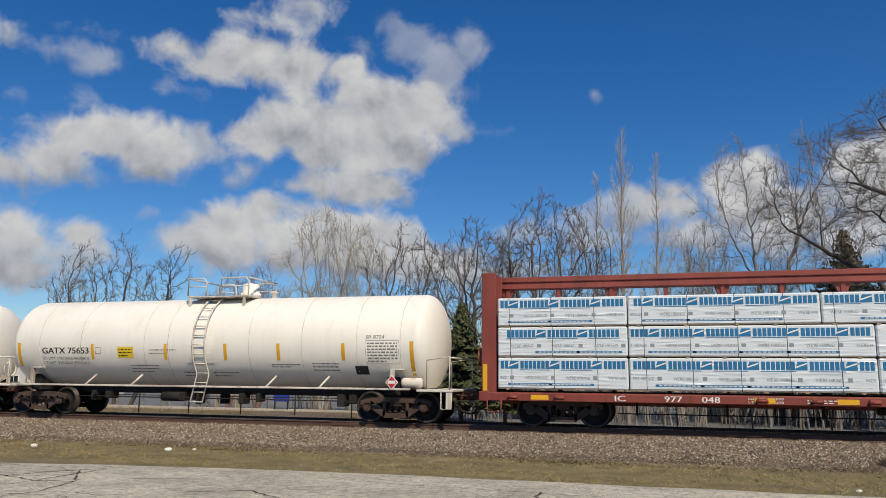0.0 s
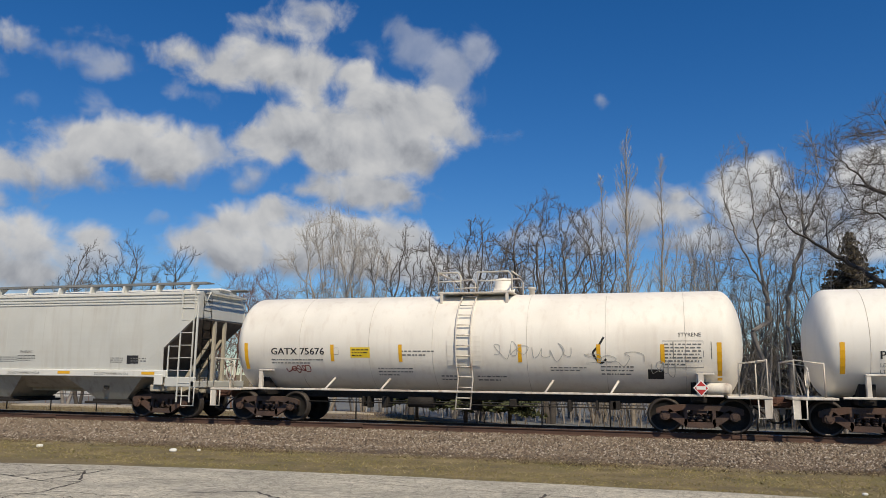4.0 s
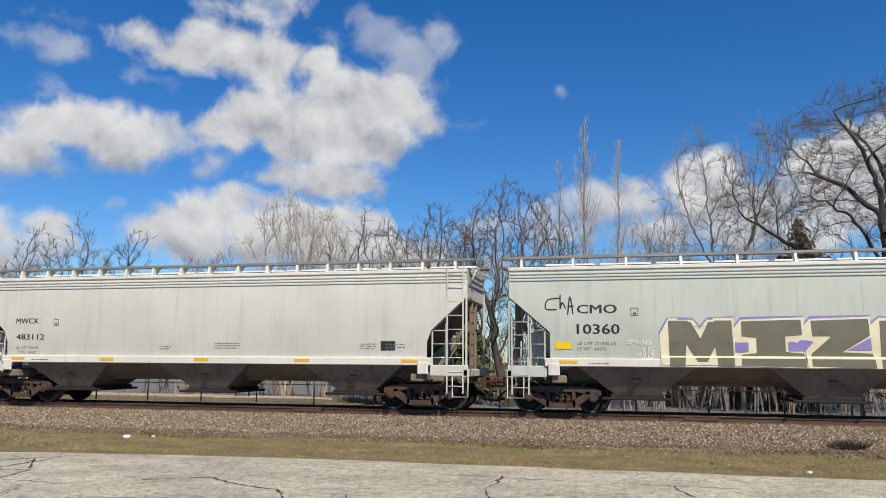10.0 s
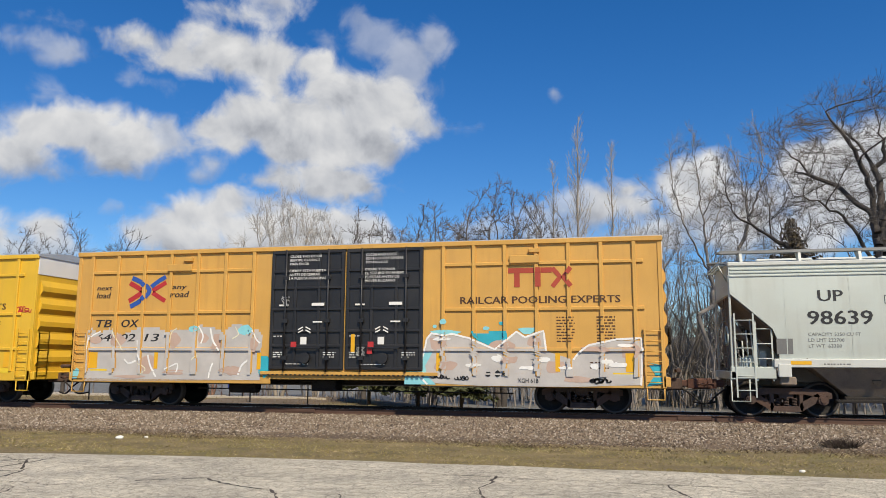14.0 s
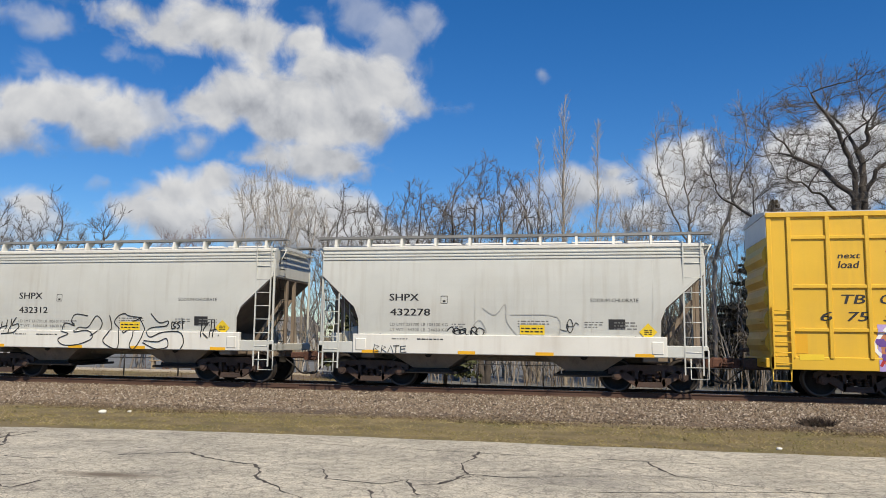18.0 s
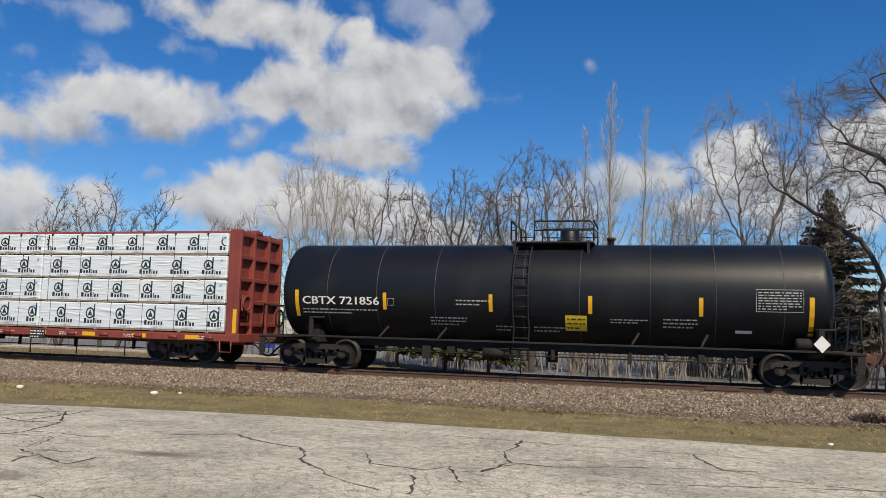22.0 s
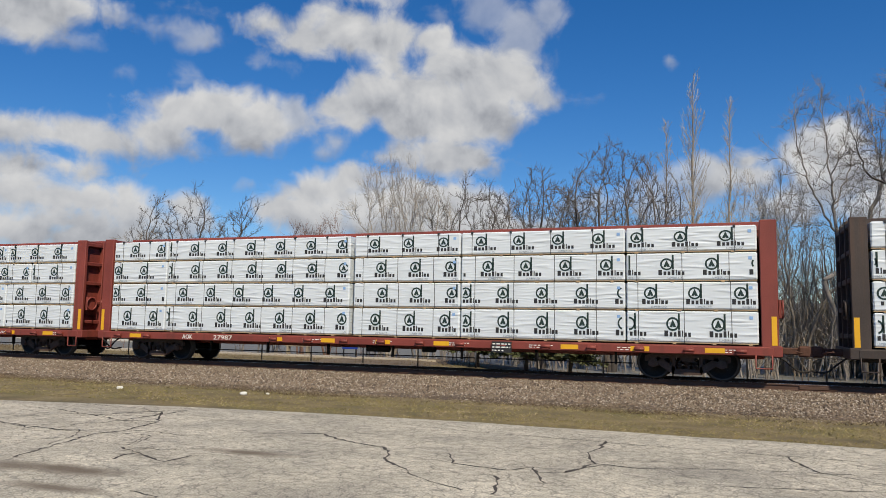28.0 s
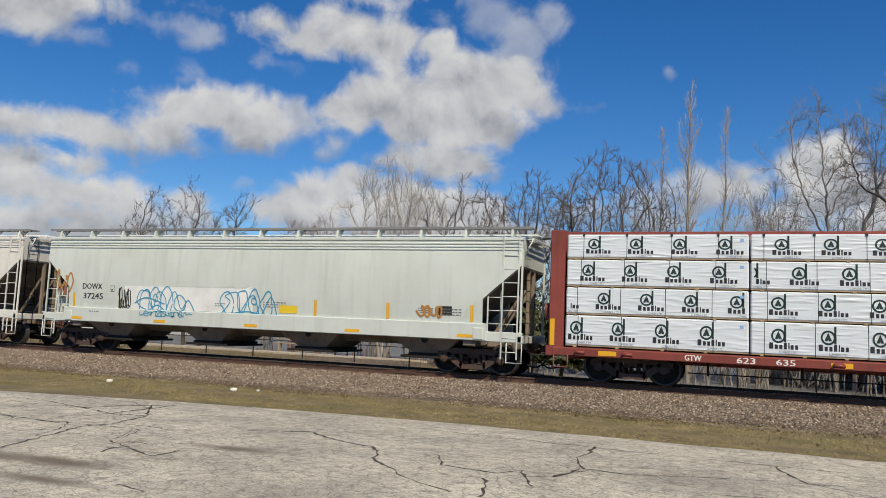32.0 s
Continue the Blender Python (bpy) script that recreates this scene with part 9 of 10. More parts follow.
OUT_B = ([(-2.97, 1.57), (-3.03, 2.58), (-2.87, 2.67), (-2.67, 2.31), (-2.81, 2.04), (-2.84, 1.60)], [(-2.65, 1.64), (-2.63, 2.49), (-2.41, 2.63)], [(-2.17, 2.59), (-2.08, 2.50), (-2.20, 2.10), (-2.28, 1.56)], [(-2.03, 2.46), (-1.71, 2.68), (-1.57, 2.42), (-1.56, 1.97), (-1.87, 1.62), (-2.12, 1.56)], [(-1.97, 2.01), (-1.79, 2.10), (-1.83, 1.79), (-1.98, 1.70)])
for k, pts in enumerate(OUT_A + OUT_B):
    part("white_outline", stroke(Geo(), spline(pts, 4), 0.045, red_side, 0, 0.022 + 0.0006 * k), WHITE_S, red)
for k, (x, z, a) in enumerate(((-3.59, 2.71, 0.13), (-2.71, 1.91, 0.08), (-1.97, 1.92, 0.09), (-3.78, 2.85, 0.03), (-3.67, 2.94, 0.03), (-2.71, 2.09, 0.04), (-3.5, 2.9, 0.03))):
    part("paint_spot", fill(Geo(), blob(x, z, a, a, rng, 8, 0.2), red_side, 0, 0.028, 6), WHITE_S, red)
TAG = ([(2.52, 2.25), (2.62, 2.08), (2.80, 2.38), (2.71, 1.79), (2.92, 2.13), (2.97, 2.64), (2.84, 2.73), (2.88, 1.75), (3.17, 1.67)], [(3.05, 1.96), (3.26, 2.56), (3.35, 2.65), (3.38, 2.10), (3.09, 2.09)], [(3.38, 2.10), (3.56, 2.74), (3.68, 2.35), (3.51, 2.27), (3.62, 1.97), (4.04, 1.77)], [(4.05, 2.49), (3.80, 2.10), (3.59, 1.85)],
       [(3.74, 2.52), (4.05, 1.98), (4.41, 1.65), (4.54, 1.90)], [(4.10, 2.74), (4.09, 2.23), (4.34, 2.25), (4.35, 2.79)], [(4.47, 2.79), (4.45, 2.25), (4.83, 2.29)], [(4.59, 2.62), (4.76, 2.70), (4.98, 2.79)], [(4.76, 2.83), (4.79, 2.20)])
for k, pts in enumerate(TAG):
    part("white_tag", stroke(Geo(), spline(pts, 4), 0.05, red_side, 0, 0.018 + 0.0006 * k), WHITE_S, red)
SMALL = ([(-4.81, 3.16), (-4.87, 3.39), (-4.68, 3.47), (-4.59, 3.32), (-4.78, 3.25)], [(-4.52, 3.25), (-4.56, 3.39), (-4.36, 3.37), (-4.37, 3.19), (-4.52, 3.23)], [(-4.31, 3.44), (-4.26, 3.16)], [(-4.05, 3.56), (-4.26, 3.32), (-3.99, 3.30), (-3.87, 3.14)], [(-4.13, 3.16), (-4.02, 3.49)],
         [(-6.09, 2.07), (-5.88, 2.20), (-5.73, 2.09), (-5.92, 2.04)], [(-5.83, 2.14), (-5.64, 2.23), (-5.58, 2.09)], [(-5.54, 2.23), (-5.48, 2.08), (-5.34, 2.19)], [(-5.39, 2.10), (-5.15, 2.21), (-5.09, 2.08), (-5.00, 2.17)])
for k, pts in enumerate(SMALL):
    part("white_tag", stroke(Geo(), spline(pts, 4), 0.05 if k < 5 else 0.03, red_side, 0, 0.010 + 0.0005 * k), WHITE_S, red)
for k, pts in enumerate(([(-3.20, 3.03), (-3.17, 2.92), (-3.03, 3.05)], [(-2.92, 3.02), (-2.98, 2.94), (-2.88, 2.93)], [(-2.75, 3.11), (-2.61, 3.05), (-2.76, 2.98)], [(-2.78, 2.91), (-2.59, 2.91)], [(-2.45, 3.11), (-2.48, 2.96), (-2.23, 3.06), (-2.29, 2.88)], [(4.66, 1.82), (4.74, 1.97), (4.86, 1.84), (4.99, 2.00), (5.07, 1.81), (5.23, 1.98), (5.31, 1.82), (5.51, 1.96), (5.63, 1.77)])):
    part("white_tag", stroke(Geo(), spline(pts, 4), 0.026, red_side, 0, 0.010), WHITE_S, red)
for k in range(4):
    part("emblem_line", patch(Geo(), -5.78, -5.32, 3.49 + k * 0.055, 3.52 + k * 0.055, red_side, 0, 0.006, 1), WHITE_S, red)
part("frame_stencil", stroke(Geo(), [(4.13, 2.08), (4.58, 2.08), (4.58, 1.75), (4.13, 1.75), (4.13, 2.08)], 0.015, red_side, 0, 0.03), WHITE_INK, red)
part("frame_stencil", stroke(Geo(), [(-2.32, 2.84), (-2.06, 2.84), (-2.06, 2.6), (-2.32, 2.6), (-2.32, 2.84)], 0.018, red_side, 0, 0.03), WHITE_INK, red)
part("frame_ground", patch(Geo(), -2.31, -2.07, 2.61, 2.83, red_side, 0, 0.027, 2), RED_HOP, red)
g = Geo()
scrawl(g, -7.6, -6.4, 2.35, 3.0, red_side, 15, 6, 0.012)
scrawl(g, -7.3, -6.2, 2.5, 3.1, red_side, 16, 7, 0.012)
scrawl(g, 6.3, 6.6, 1.9, 2.5, red_side, 18, 5, 0.012)
part("thin_outline", g, paint("dusty pink marker", (0.42, 0.25, 0.22)), red)
part("pink_tag", scrawl(Geo(), 3.8, 4.6, 1.36, 1.48, flat_side(-1.55), 17, 10, 0.025), PINK, red)

# small tag, warning print and notices on the grey hopper
rng = random.Random(47)
for k, (pts, mat) in enumerate((([(-3.0, 1.56), (-2.75, 1.98), (-2.5, 2.2), (-2.35, 1.9), (-2.6, 1.56)], PALE_CYAN), ([(-2.5, 1.56), (-2.4, 2.1), (-2.1, 2.2), (-1.95, 1.8), (-2.1, 1.56)], CYAN), ([(-2.05, 1.56), (-1.9, 2.15), (-1.55, 2.18), (-1.6, 1.8), (-1.75, 1.56)], PALE_CYAN), ([(-1.6, 1.56), (-1.5, 2.05), (-1.1, 2.15), (-0.85, 2.0), (-1.2, 1.56)], CYAN))):
    part("tag_letter", fill(Geo(), pts, shield_side, 0, 0.007 + 0.0008 * k, 10), mat, shield, "pale cyan and white tag")
for k, pts in enumerate(([(-3.0, 1.58), (-2.7, 2.0), (-2.45, 1.62), (-2.3, 2.1), (-2.2, 1.6)], [(-2.15, 1.6), (-2.0, 2.15), (-1.75, 1.7), (-1.7, 2.15)], [(-1.65, 1.6), (-1.35, 2.1), (-1.2, 1.75), (-0.85, 2.05)], [(-3.1, 1.62), (-2.2, 1.7), (-1.1, 1.58)])):
    part("tag_outline", stroke(Geo(), spline(pts, 5), 0.11, shield_side, 0, 0.014 + 0.0008 * k), WHITE_S, shield)
part("hand_scrawl", scrawl(Geo(), -1.3, -0.45, 1.78, 2.15, shield_side, 22, 6, 0.02, 0, 0.022), BLACK_S, shield)
part("warning_print", bars(Geo(), -0.28, 1.74, 1.05, 0.32, 4, shield_side), RED_INK, shield)
for k in range(2):
    part("notice_panel", patch(Geo(), -7.35 + 13.4 * k, -6.95 + 13.4 * k, 1.65, 2.05, shield_side), INK_FADED, shield)

# off-white hopper: notices on side and sill
g = Geo()
for x in (-2.32, 1.4):
    write(g, "WARNING", x, 2.07, 0.09, aex_side, wide=0.52)
    bars(g, x - 0.1, 1.8, 0.75, 0.22, 4, aex_side)
for x in (-3.1, 1.0, 4.6):
    write(g, "DO NOT HAMMER ON CAR", x, 1.36, 0.08, flat_side(-1.553), wide=1.35)
part("warning_print", g, INK, aex)

# short hoppers
BAND = flat_side(-1.552)
for car, side, x, name in ((acf_a, acf_a_side, 2.41, "a"), (acf_b, acf_b_side, 2.44, "b")):
    part("cargo_name", write(Geo(), "SODIUM CHLORATE", x, 2.47, 0.1, side, wide=1.3), INK, car)
    part("diamond_notice", shape(Geo(), [(3.95, 1.66 - 0.24), (4.19, 1.66), (3.95, 1.9), (3.71, 1.66)], side, 0, 0.02), YELLOW_S, car, "yellow diamond notice")
    part("diamond_print", bars(Geo(), 3.85, 1.58, 0.2, 0.16, 3, side, lift=0.026), INK, car)
    part("notice", patch(Geo(), 0.46, 1.15, 1.56, 1.82, side, 0, 0.016, 2), YELLOW_S, car, "yellow notice")
    part("notice_print", bars(Geo(), 0.5, 1.6, 0.6, 0.18, 2, side, lift=0.022), INK, car)
    part("builder_print", bars(Geo(), -2.5, 1.35, 1.3, 0.1, 1, BAND), INK, car)
g = Geo()
LOOPS = (
    [(-0.7, 1.99), (-1.13, 2.04), (-1.28, 1.83), (-1.17, 1.68), (-1.5, 1.76), (-1.6, 1.52), (-1.33, 1.42), (-1.68, 1.25), (-1.48, 1.07), (-0.95, 1.09), (-0.48, 1.28), (-0.53, 1.48), (-0.75, 1.53), (-1.12, 1.48), (-1.01, 1.63), (-0.69, 1.63), (-0.39, 1.99), (-0.18, 1.79), (-0.28, 1.54), (-0.54, 1.36)],
    [(0.08, 2.02), (0.16, 1.59), (-0.07, 1.2), (0.43, 0.98), (0.45, 1.54), (0.26, 1.79), (0.39, 1.99), (0.6, 2.07), (0.77, 2.0), (1.21, 1.95)],
    [(1.21, 1.95), (0.65, 1.69), (0.63, 1.47), (0.91, 1.65), (0.96, 1.4), (0.86, 1.08), (1.04, 0.99), (1.32, 1.5), (1.16, 1.9)],
    [(1.52, 2.08), (1.82, 1.8), (2.12, 1.85), (2.05, 1.7), (1.62, 1.65), (1.42, 1.55), (1.57, 1.35), (1.97, 1.5), (2.56, 1.51), (2.71, 1.22), (2.61, 0.99)],
    [(1.35, 1.24), (1.82, 1.21), (2.12, 1.31), (2.17, 1.06), (1.77, 0.99), (1.32, 1.18)])
for i, pts in enumerate(LOOPS):
    stroke(g, spline(pts, 6), 0.031, lambda x, z: min(acf_b_side(x, z), -1.553 if z < 1.55 else 0), 0, 0.012 + 0.0006 * i)
TAGS = ([(-3.84, 1.79), (-3.89, 1.47)], [(-3.64, 1.85), (-3.71, 1.47)], [(-3.86, 1.61), (-3.64, 1.67)], [(-3.48, 1.88), (-3.54, 1.4)], [(-3.31, 1.93), (-3.47, 1.67), (-3.23, 1.72), (-3.3, 1.46), (-3.8, 1.4)],
        [(3.25, 1.76), (3.28, 1.37)], [(3.49, 1.81), (3.31, 1.56), (3.51, 1.34)], [(3.59, 1.91), (3.56, 1.37)], [(3.69, 1.89), (3.67, 1.37)], [(3.88, 1.83), (3.86, 1.42)], [(3.54, 1.57), (3.88, 1.64)],
        [(2.25, 1.82), (2.25, 1.62), (2.39, 1.66), (2.29, 1.72), (2.37, 1.8), (2.25, 1.82)], [(2.55, 1.84), (2.43, 1.78), (2.52, 1.69), (2.42, 1.61)], [(2.59, 1.95), (2.62, 1.61)], [(2.58, 1.82), (2.68, 1.84)])
for i, pts in enumerate(TAGS):
    stroke(g, spline(pts, 4) if len(pts) > 2 else dense(pts), 0.034, lambda x, z: min(acf_b_side(x, z), -1.553 if z < 1.55 else 0), 0, 0.012 + 0.0003 * i)
part("black_scrawl", g, BLACK_S, acf_b, "large looping black scrawl")
g = Geo()
for pts in ([(-0.6, 2.3), (-0.25, 2.1), (0.05, 2.4), (0.1, 1.9), (0.5, 1.4), (0.45, 1.3), (1.1, 1.35), (1.5, 1.35)], [(1.5, 1.35), (1.5, 2.05), (0.2, 2.1)], [(-1.0, 1.6), (-0.7, 1.95), (-0.5, 1.6), (-0.8, 1.45)]):
    stroke(g, spline(pts, 5), 0.03, acf_a_side, 0, 0.012)
part("grey_scrawl", g, GREY_S, acf_a, "thin grey outline scrawl")
g = Geo()
for k, pts in enumerate(([(-3.8, 1.0), (-3.76, 1.22), (-3.62, 1.17), (-3.74, 1.1), (-3.6, 1.03), (-3.8, 1.0)], [(-3.56, 1.0), (-3.53, 1.2), (-3.42, 1.15), (-3.53, 1.09), (-3.4, 1.0)], [(-3.36, 1.0), (-3.27, 1.2), (-3.2, 1.0)], [(-3.2, 1.19), (-3.02, 1.2)], [(-3.11, 1.2), (-3.12, 1.0)], [(-2.82, 1.19), (-2.98, 1.18), (-2.98, 1.01), (-2.8, 1.02)], [(-2.97, 1.1), (-2.84, 1.11)])):
    stroke(g, pts, 0.024, BAND, 0, 0.012 + 0.0003 * k)
scrawl(g, -1.6, -0.6, 1.5, 1.75, acf_a_side, 35, 6, 0.03)
scrawl(g, 1.6, 2.1, 1.6, 2.0, acf_a_side, 36, 3, 0.02)
part("black_scrawl", g, BLACK_S, acf_a)

# caustic tank
g = Geo()
for x, z, w in ((2.9, 1.9, 1.3), (3.9, 1.76, 0.75)):
    patch(g, x, x + w, z, z + 0.15, soda_side, 0, 0.012, 2)
part("cargo_plate", g, INK, soda)
g = Geo()
write(g, "SODIUM HYDROXIDE", 2.95, 1.925, 0.095, soda_side, wide=1.2, lift=0.018)
write(g, "SOLUTION", 3.95, 1.785, 0.095, soda_side, wide=0.65, lift=0.018)
part("cargo_name", g, WHITE_INK, soda)
part("handling_print", bars(Geo(), 1.4, 2.0, 1.0, 0.42, 7, soda_side), INK_FADED, soda)

# white tanks: cargo names and scrawls
part("cargo_name", write(Geo(), "STYRENE", 6.02, 2.56, 0.1, styrene_side, wide=0.58), INK, styrene)
part("cargo_name", write(Geo(), "STYRENE", 5.1, 2.35, 0.1, prox_side, wide=0.55), INK, prox)
g = Geo()
for x in (5.88, 6.85):
    stroke(g, [(x, 1.97), (x, 2.1), (x, 2.25), (x, 2.42)], 0.02, styrene_side)
part("print_frame", g, INK_FADED, styrene)
part("stencil_panel", patch(Geo(), -1.96, -1.36, 2.99, 3.27, prox_side, 0, 0.008, 4), INK_FADED, prox, "dark stencil panel")
part("stencil_print", bars(Geo(), -1.92, 3.01, 0.5, 0.22, 4, prox_side, lift=0.016), WHITE_INK, prox)
g = Geo()
for x0, x1, z0, z1, s in ((0.9, 1.9, 1.95, 2.45, 41), (2.0, 3.2, 1.9, 2.4, 42), (3.5, 5.2, 1.6, 2.3, 43), (5.3, 5.9, 1.5, 2.0, 44)):
    scrawl(g, x0, x1, z0, z1, styrene_side, s, 4, 0.016)
part("faint_scrawl", g, GREY_S, styrene)
part("dark_scrawl", stroke(Geo(), spline([(4.05, 2.55), (3.9, 2.3), (3.75, 2.1), (3.95, 1.85), (4.1, 1.95)], 5), 0.06, styrene_side), BLACK_S, styrene)
part("red_scrawl", scrawl(Geo(), -5.7, -4.9, 1.5, 1.75, styrene_side, 45, 5, 0.03), paint("brick red marker", (0.25, 0.05, 0.03)), styrene)

# outline graffiti on the last grey-green hopper
part("white_panel", fill(Geo(), [(-5.39, 1.55), (0.0, 1.55), (0.0, 2.46), (-5.39, 2.42)], outline_side, 0, 0.006, 8), paint("repainted pale panel", (0.76, 0.775, 0.74)), outline)
g = Geo()
for i, pts in enumerate(([(-4.7, 1.55), (-4.6, 2.1), (-4.3, 2.2), (-4.1, 1.6), (-3.9, 2.15), (-3.6, 2.0), (-3.5, 1.5)], [(-3.6, 1.4), (-3.2, 2.2), (-2.9, 1.6), (-2.6, 1.9), (-2.3, 1.45)], [(-4.4, 1.4), (-3.9, 1.7), (-3.3, 1.35), (-2.5, 1.45)], [(-1.3, 1.45), (-0.9, 1.9), (-1.1, 2.1), (-0.6, 2.2), (-0.5, 1.5)], [(-0.6, 1.4), (0.0, 2.15), (0.3, 1.5), (0.7, 2.1), (0.95, 1.45)], [(-1.2, 1.42), (-0.2, 1.6), (0.8, 1.4)], [(-4.9, 1.75), (-4.4, 1.95), (-3.6, 1.75)])):
    stroke(g, spline(pts, 6), 0.036, outline_side, 0, 0.014 + 0.0006 * i)
scrawl(g, -4.6, -2.4, 1.3, 1.5, flat_side(-1.55), 51, 12, 0.03)
for k, (x, z, a, b) in enumerate(((-4.5, 1.85, 0.26, 0.38), (-4.0, 1.9, 0.24, 0.36), (-3.5, 1.85, 0.26, 0.4), (-3.0, 1.8, 0.24, 0.3), (-1.0, 1.85, 0.25, 0.4), (-0.45, 1.95, 0.2, 0.42), (0.05, 1.9, 0.24, 0.4), (0.55, 1.85, 0.22, 0.42), (-4.0, 1.95, 0.1, 0.12), (0.05, 1.95, 0.1, 0.12))):
    stroke(g, blob(x, z, a, b, random.Random(90 + k), 8, 0.3), 0.035, outline_side, 0, 0.016 + 0.0005 * k)
part("blue_outline", g, BLUE_LINE, outline, "light blue outline graffiti")
g = Geo()
scrawl(g, -8.6, -7.85, 2.1, 2.8, outline_side, 52, 4, 0.06)
scrawl(g, 5.9, 6.7, 1.65, 2.0, outline_side, 53, 4, 0.06)
part("ochre_tag", g, OCHRE, outline)
part("black_scrawl", scrawl(Geo(), -5.65, -5.1, 1.5, 2.25, outline_side, 54, 7, 0.035), BLACK_S, outline)
part("notice", patch(Geo(), 1.0, 1.68, 1.6, 1.85, outline_side, 0, 0.01, 1), YELLOW_S, outline, "yellow notice")
for x in (-7.75, 2.3, 4.85, 7.58):
    part("reflector_strip", patch(Geo(), x, x + 0.1, 1.56, 2.05, outline_side, 0, 0.01, 3), YELLOW_R, outline)


# silver piece on the faded boxcar, purple and white pieces on the bright one
def on_box(posts):
    PANELS["posts"] = posts


FLAT = flat_side(0.0)
on_box(posts_a)
rng = random.Random(61)
SALMON = paint("salmon spray paint", (0.5, 0.36, 0.29))
LEFT = [(-8.69, 0.75), (-8.75, 2.23), (-8.61, 2.46), (-8.32, 2.25), (-7.91, 2.41), (-7.47, 2.18), (-6.91, 2.41), (-6.23, 2.45), (-5.86, 2.29), (-5.41, 2.40), (-5.00, 2.34), (-4.71, 2.49), (-4.30, 2.44), (-3.90, 2.29), (-3.61, 2.50), (-3.32, 2.52), (-3.09, 2.28), (-2.75, 2.34), (-2.59, 2.17), (-2.62, 1.59), (-2.62, 0.78)]
RIGHT = [(2.56, 2.06), (2.70, 2.22), (3.08, 2.16), (3.33, 2.20), (3.83, 2.07), (4.56, 1.76), (5.17, 2.26), (5.41, 2.10), (5.93, 2.28), (6.00, 1.72), (6.74, 1.48), (6.92, 1.69), (7.17, 1.88), (7.94, 2.04), (8.58, 2.07), (8.61, 1.73), (8.54, 0.80), (6.69, 0.74), (4.32, 0.74), (2.60, 0.76), (2.29, 1.07), (2.50, 1.72)]
for pts in (LEFT, RIGHT):
    part("silver_piece", relief(fill(Geo(), pts, FLAT, 0, 0.0, 22, 0.1)), SILVER, box_a, "silver graffiti across the lower panels")
TEAL = (blob(-4.92, 2.38, 0.2, 0.1, rng), blob(-3.16, 2.32, 0.25, 0.16, rng), blob(-2.5, 1.25, 0.2, 0.42, rng), blob(-9.05, 0.98, 0.14, 0.2, rng),
        [(2.65, 2.28), (3.08, 2.34), (3.6, 2.26), (3.4, 2.18), (3.08, 2.18), (2.72, 2.24)], [(3.87, 2.27), (4.1, 2.2), (4.32, 2.22), (4.6, 2.35), (4.89, 2.28), (4.93, 2.08), (4.56, 1.80), (3.99, 2.04)],
        [(5.20, 2.34), (5.5, 2.4), (5.77, 2.36), (5.6, 2.2), (5.41, 2.16)], [(2.80, 1.82), (2.70, 1.6), (2.52, 1.3), (2.58, 1.02), (2.85, 0.76), (1.91, 0.76), (1.95, 1.23), (2.24, 1.64)],
        [(8.71, 1.42), (9.1, 1.4), (9.15, 0.79), (8.69, 0.78), (8.92, 1.09)], blob(3.05, 2.55, 0.1, 0.09, rng), blob(2.8, 2.42, 0.06, 0.06, rng), blob(4.75, 2.5, 0.07, 0.06, rng), blob(4.3, 2.36, 0.09, 0.06, rng))
for k, pts in enumerate(TEAL):
    part("teal_patch", relief(fill(Geo(), pts, FLAT, 0, 0.004 + 0.0004 * k, 8, 0.1)), CYAN if k % 3 == 2 else PALE_CYAN, box_a)
for k, (x, z, a, b) in enumerate(((2.87, 1.96, 0.28, 0.2), (4.77, 1.88, 0.36, 0.16), (5.65, 2.0, 0.22, 0.18), (7.32, 1.76, 0.4, 0.1), (8.31, 1.69, 0.24, 0.22), (3.09, 1.32, 0.34, 0.18), (4.97, 1.48, 0.3, 0.1), (6.84, 0.95, 0.4, 0.12), (6.2, 1.3, 0.25, 0.2), (-6.5, 1.3, 0.3, 0.3), (-7.6, 2.05, 0.25, 0.2), (-5.6, 2.05, 0.2, 0.22), (-4.6, 2.1, 0.16, 0.24), (-4.1, 1.95, 0.2, 0.3), (-3.6, 1.1, 0.3, 0.14), (-2.85, 1.9, 0.14, 0.3), (-8.4, 2.05, 0.2, 0.16), (-5.5, 1.05, 0.35, 0.1), (-7.0, 0.9, 0.5, 0.06))):
    part("salmon_patch", relief(fill(Geo(), blob(x, z, a, b, rng, 8, 0.35), FLAT, 0, 0.008 + 0.0003 * k, 8, 0.1)), SALMON, box_a)
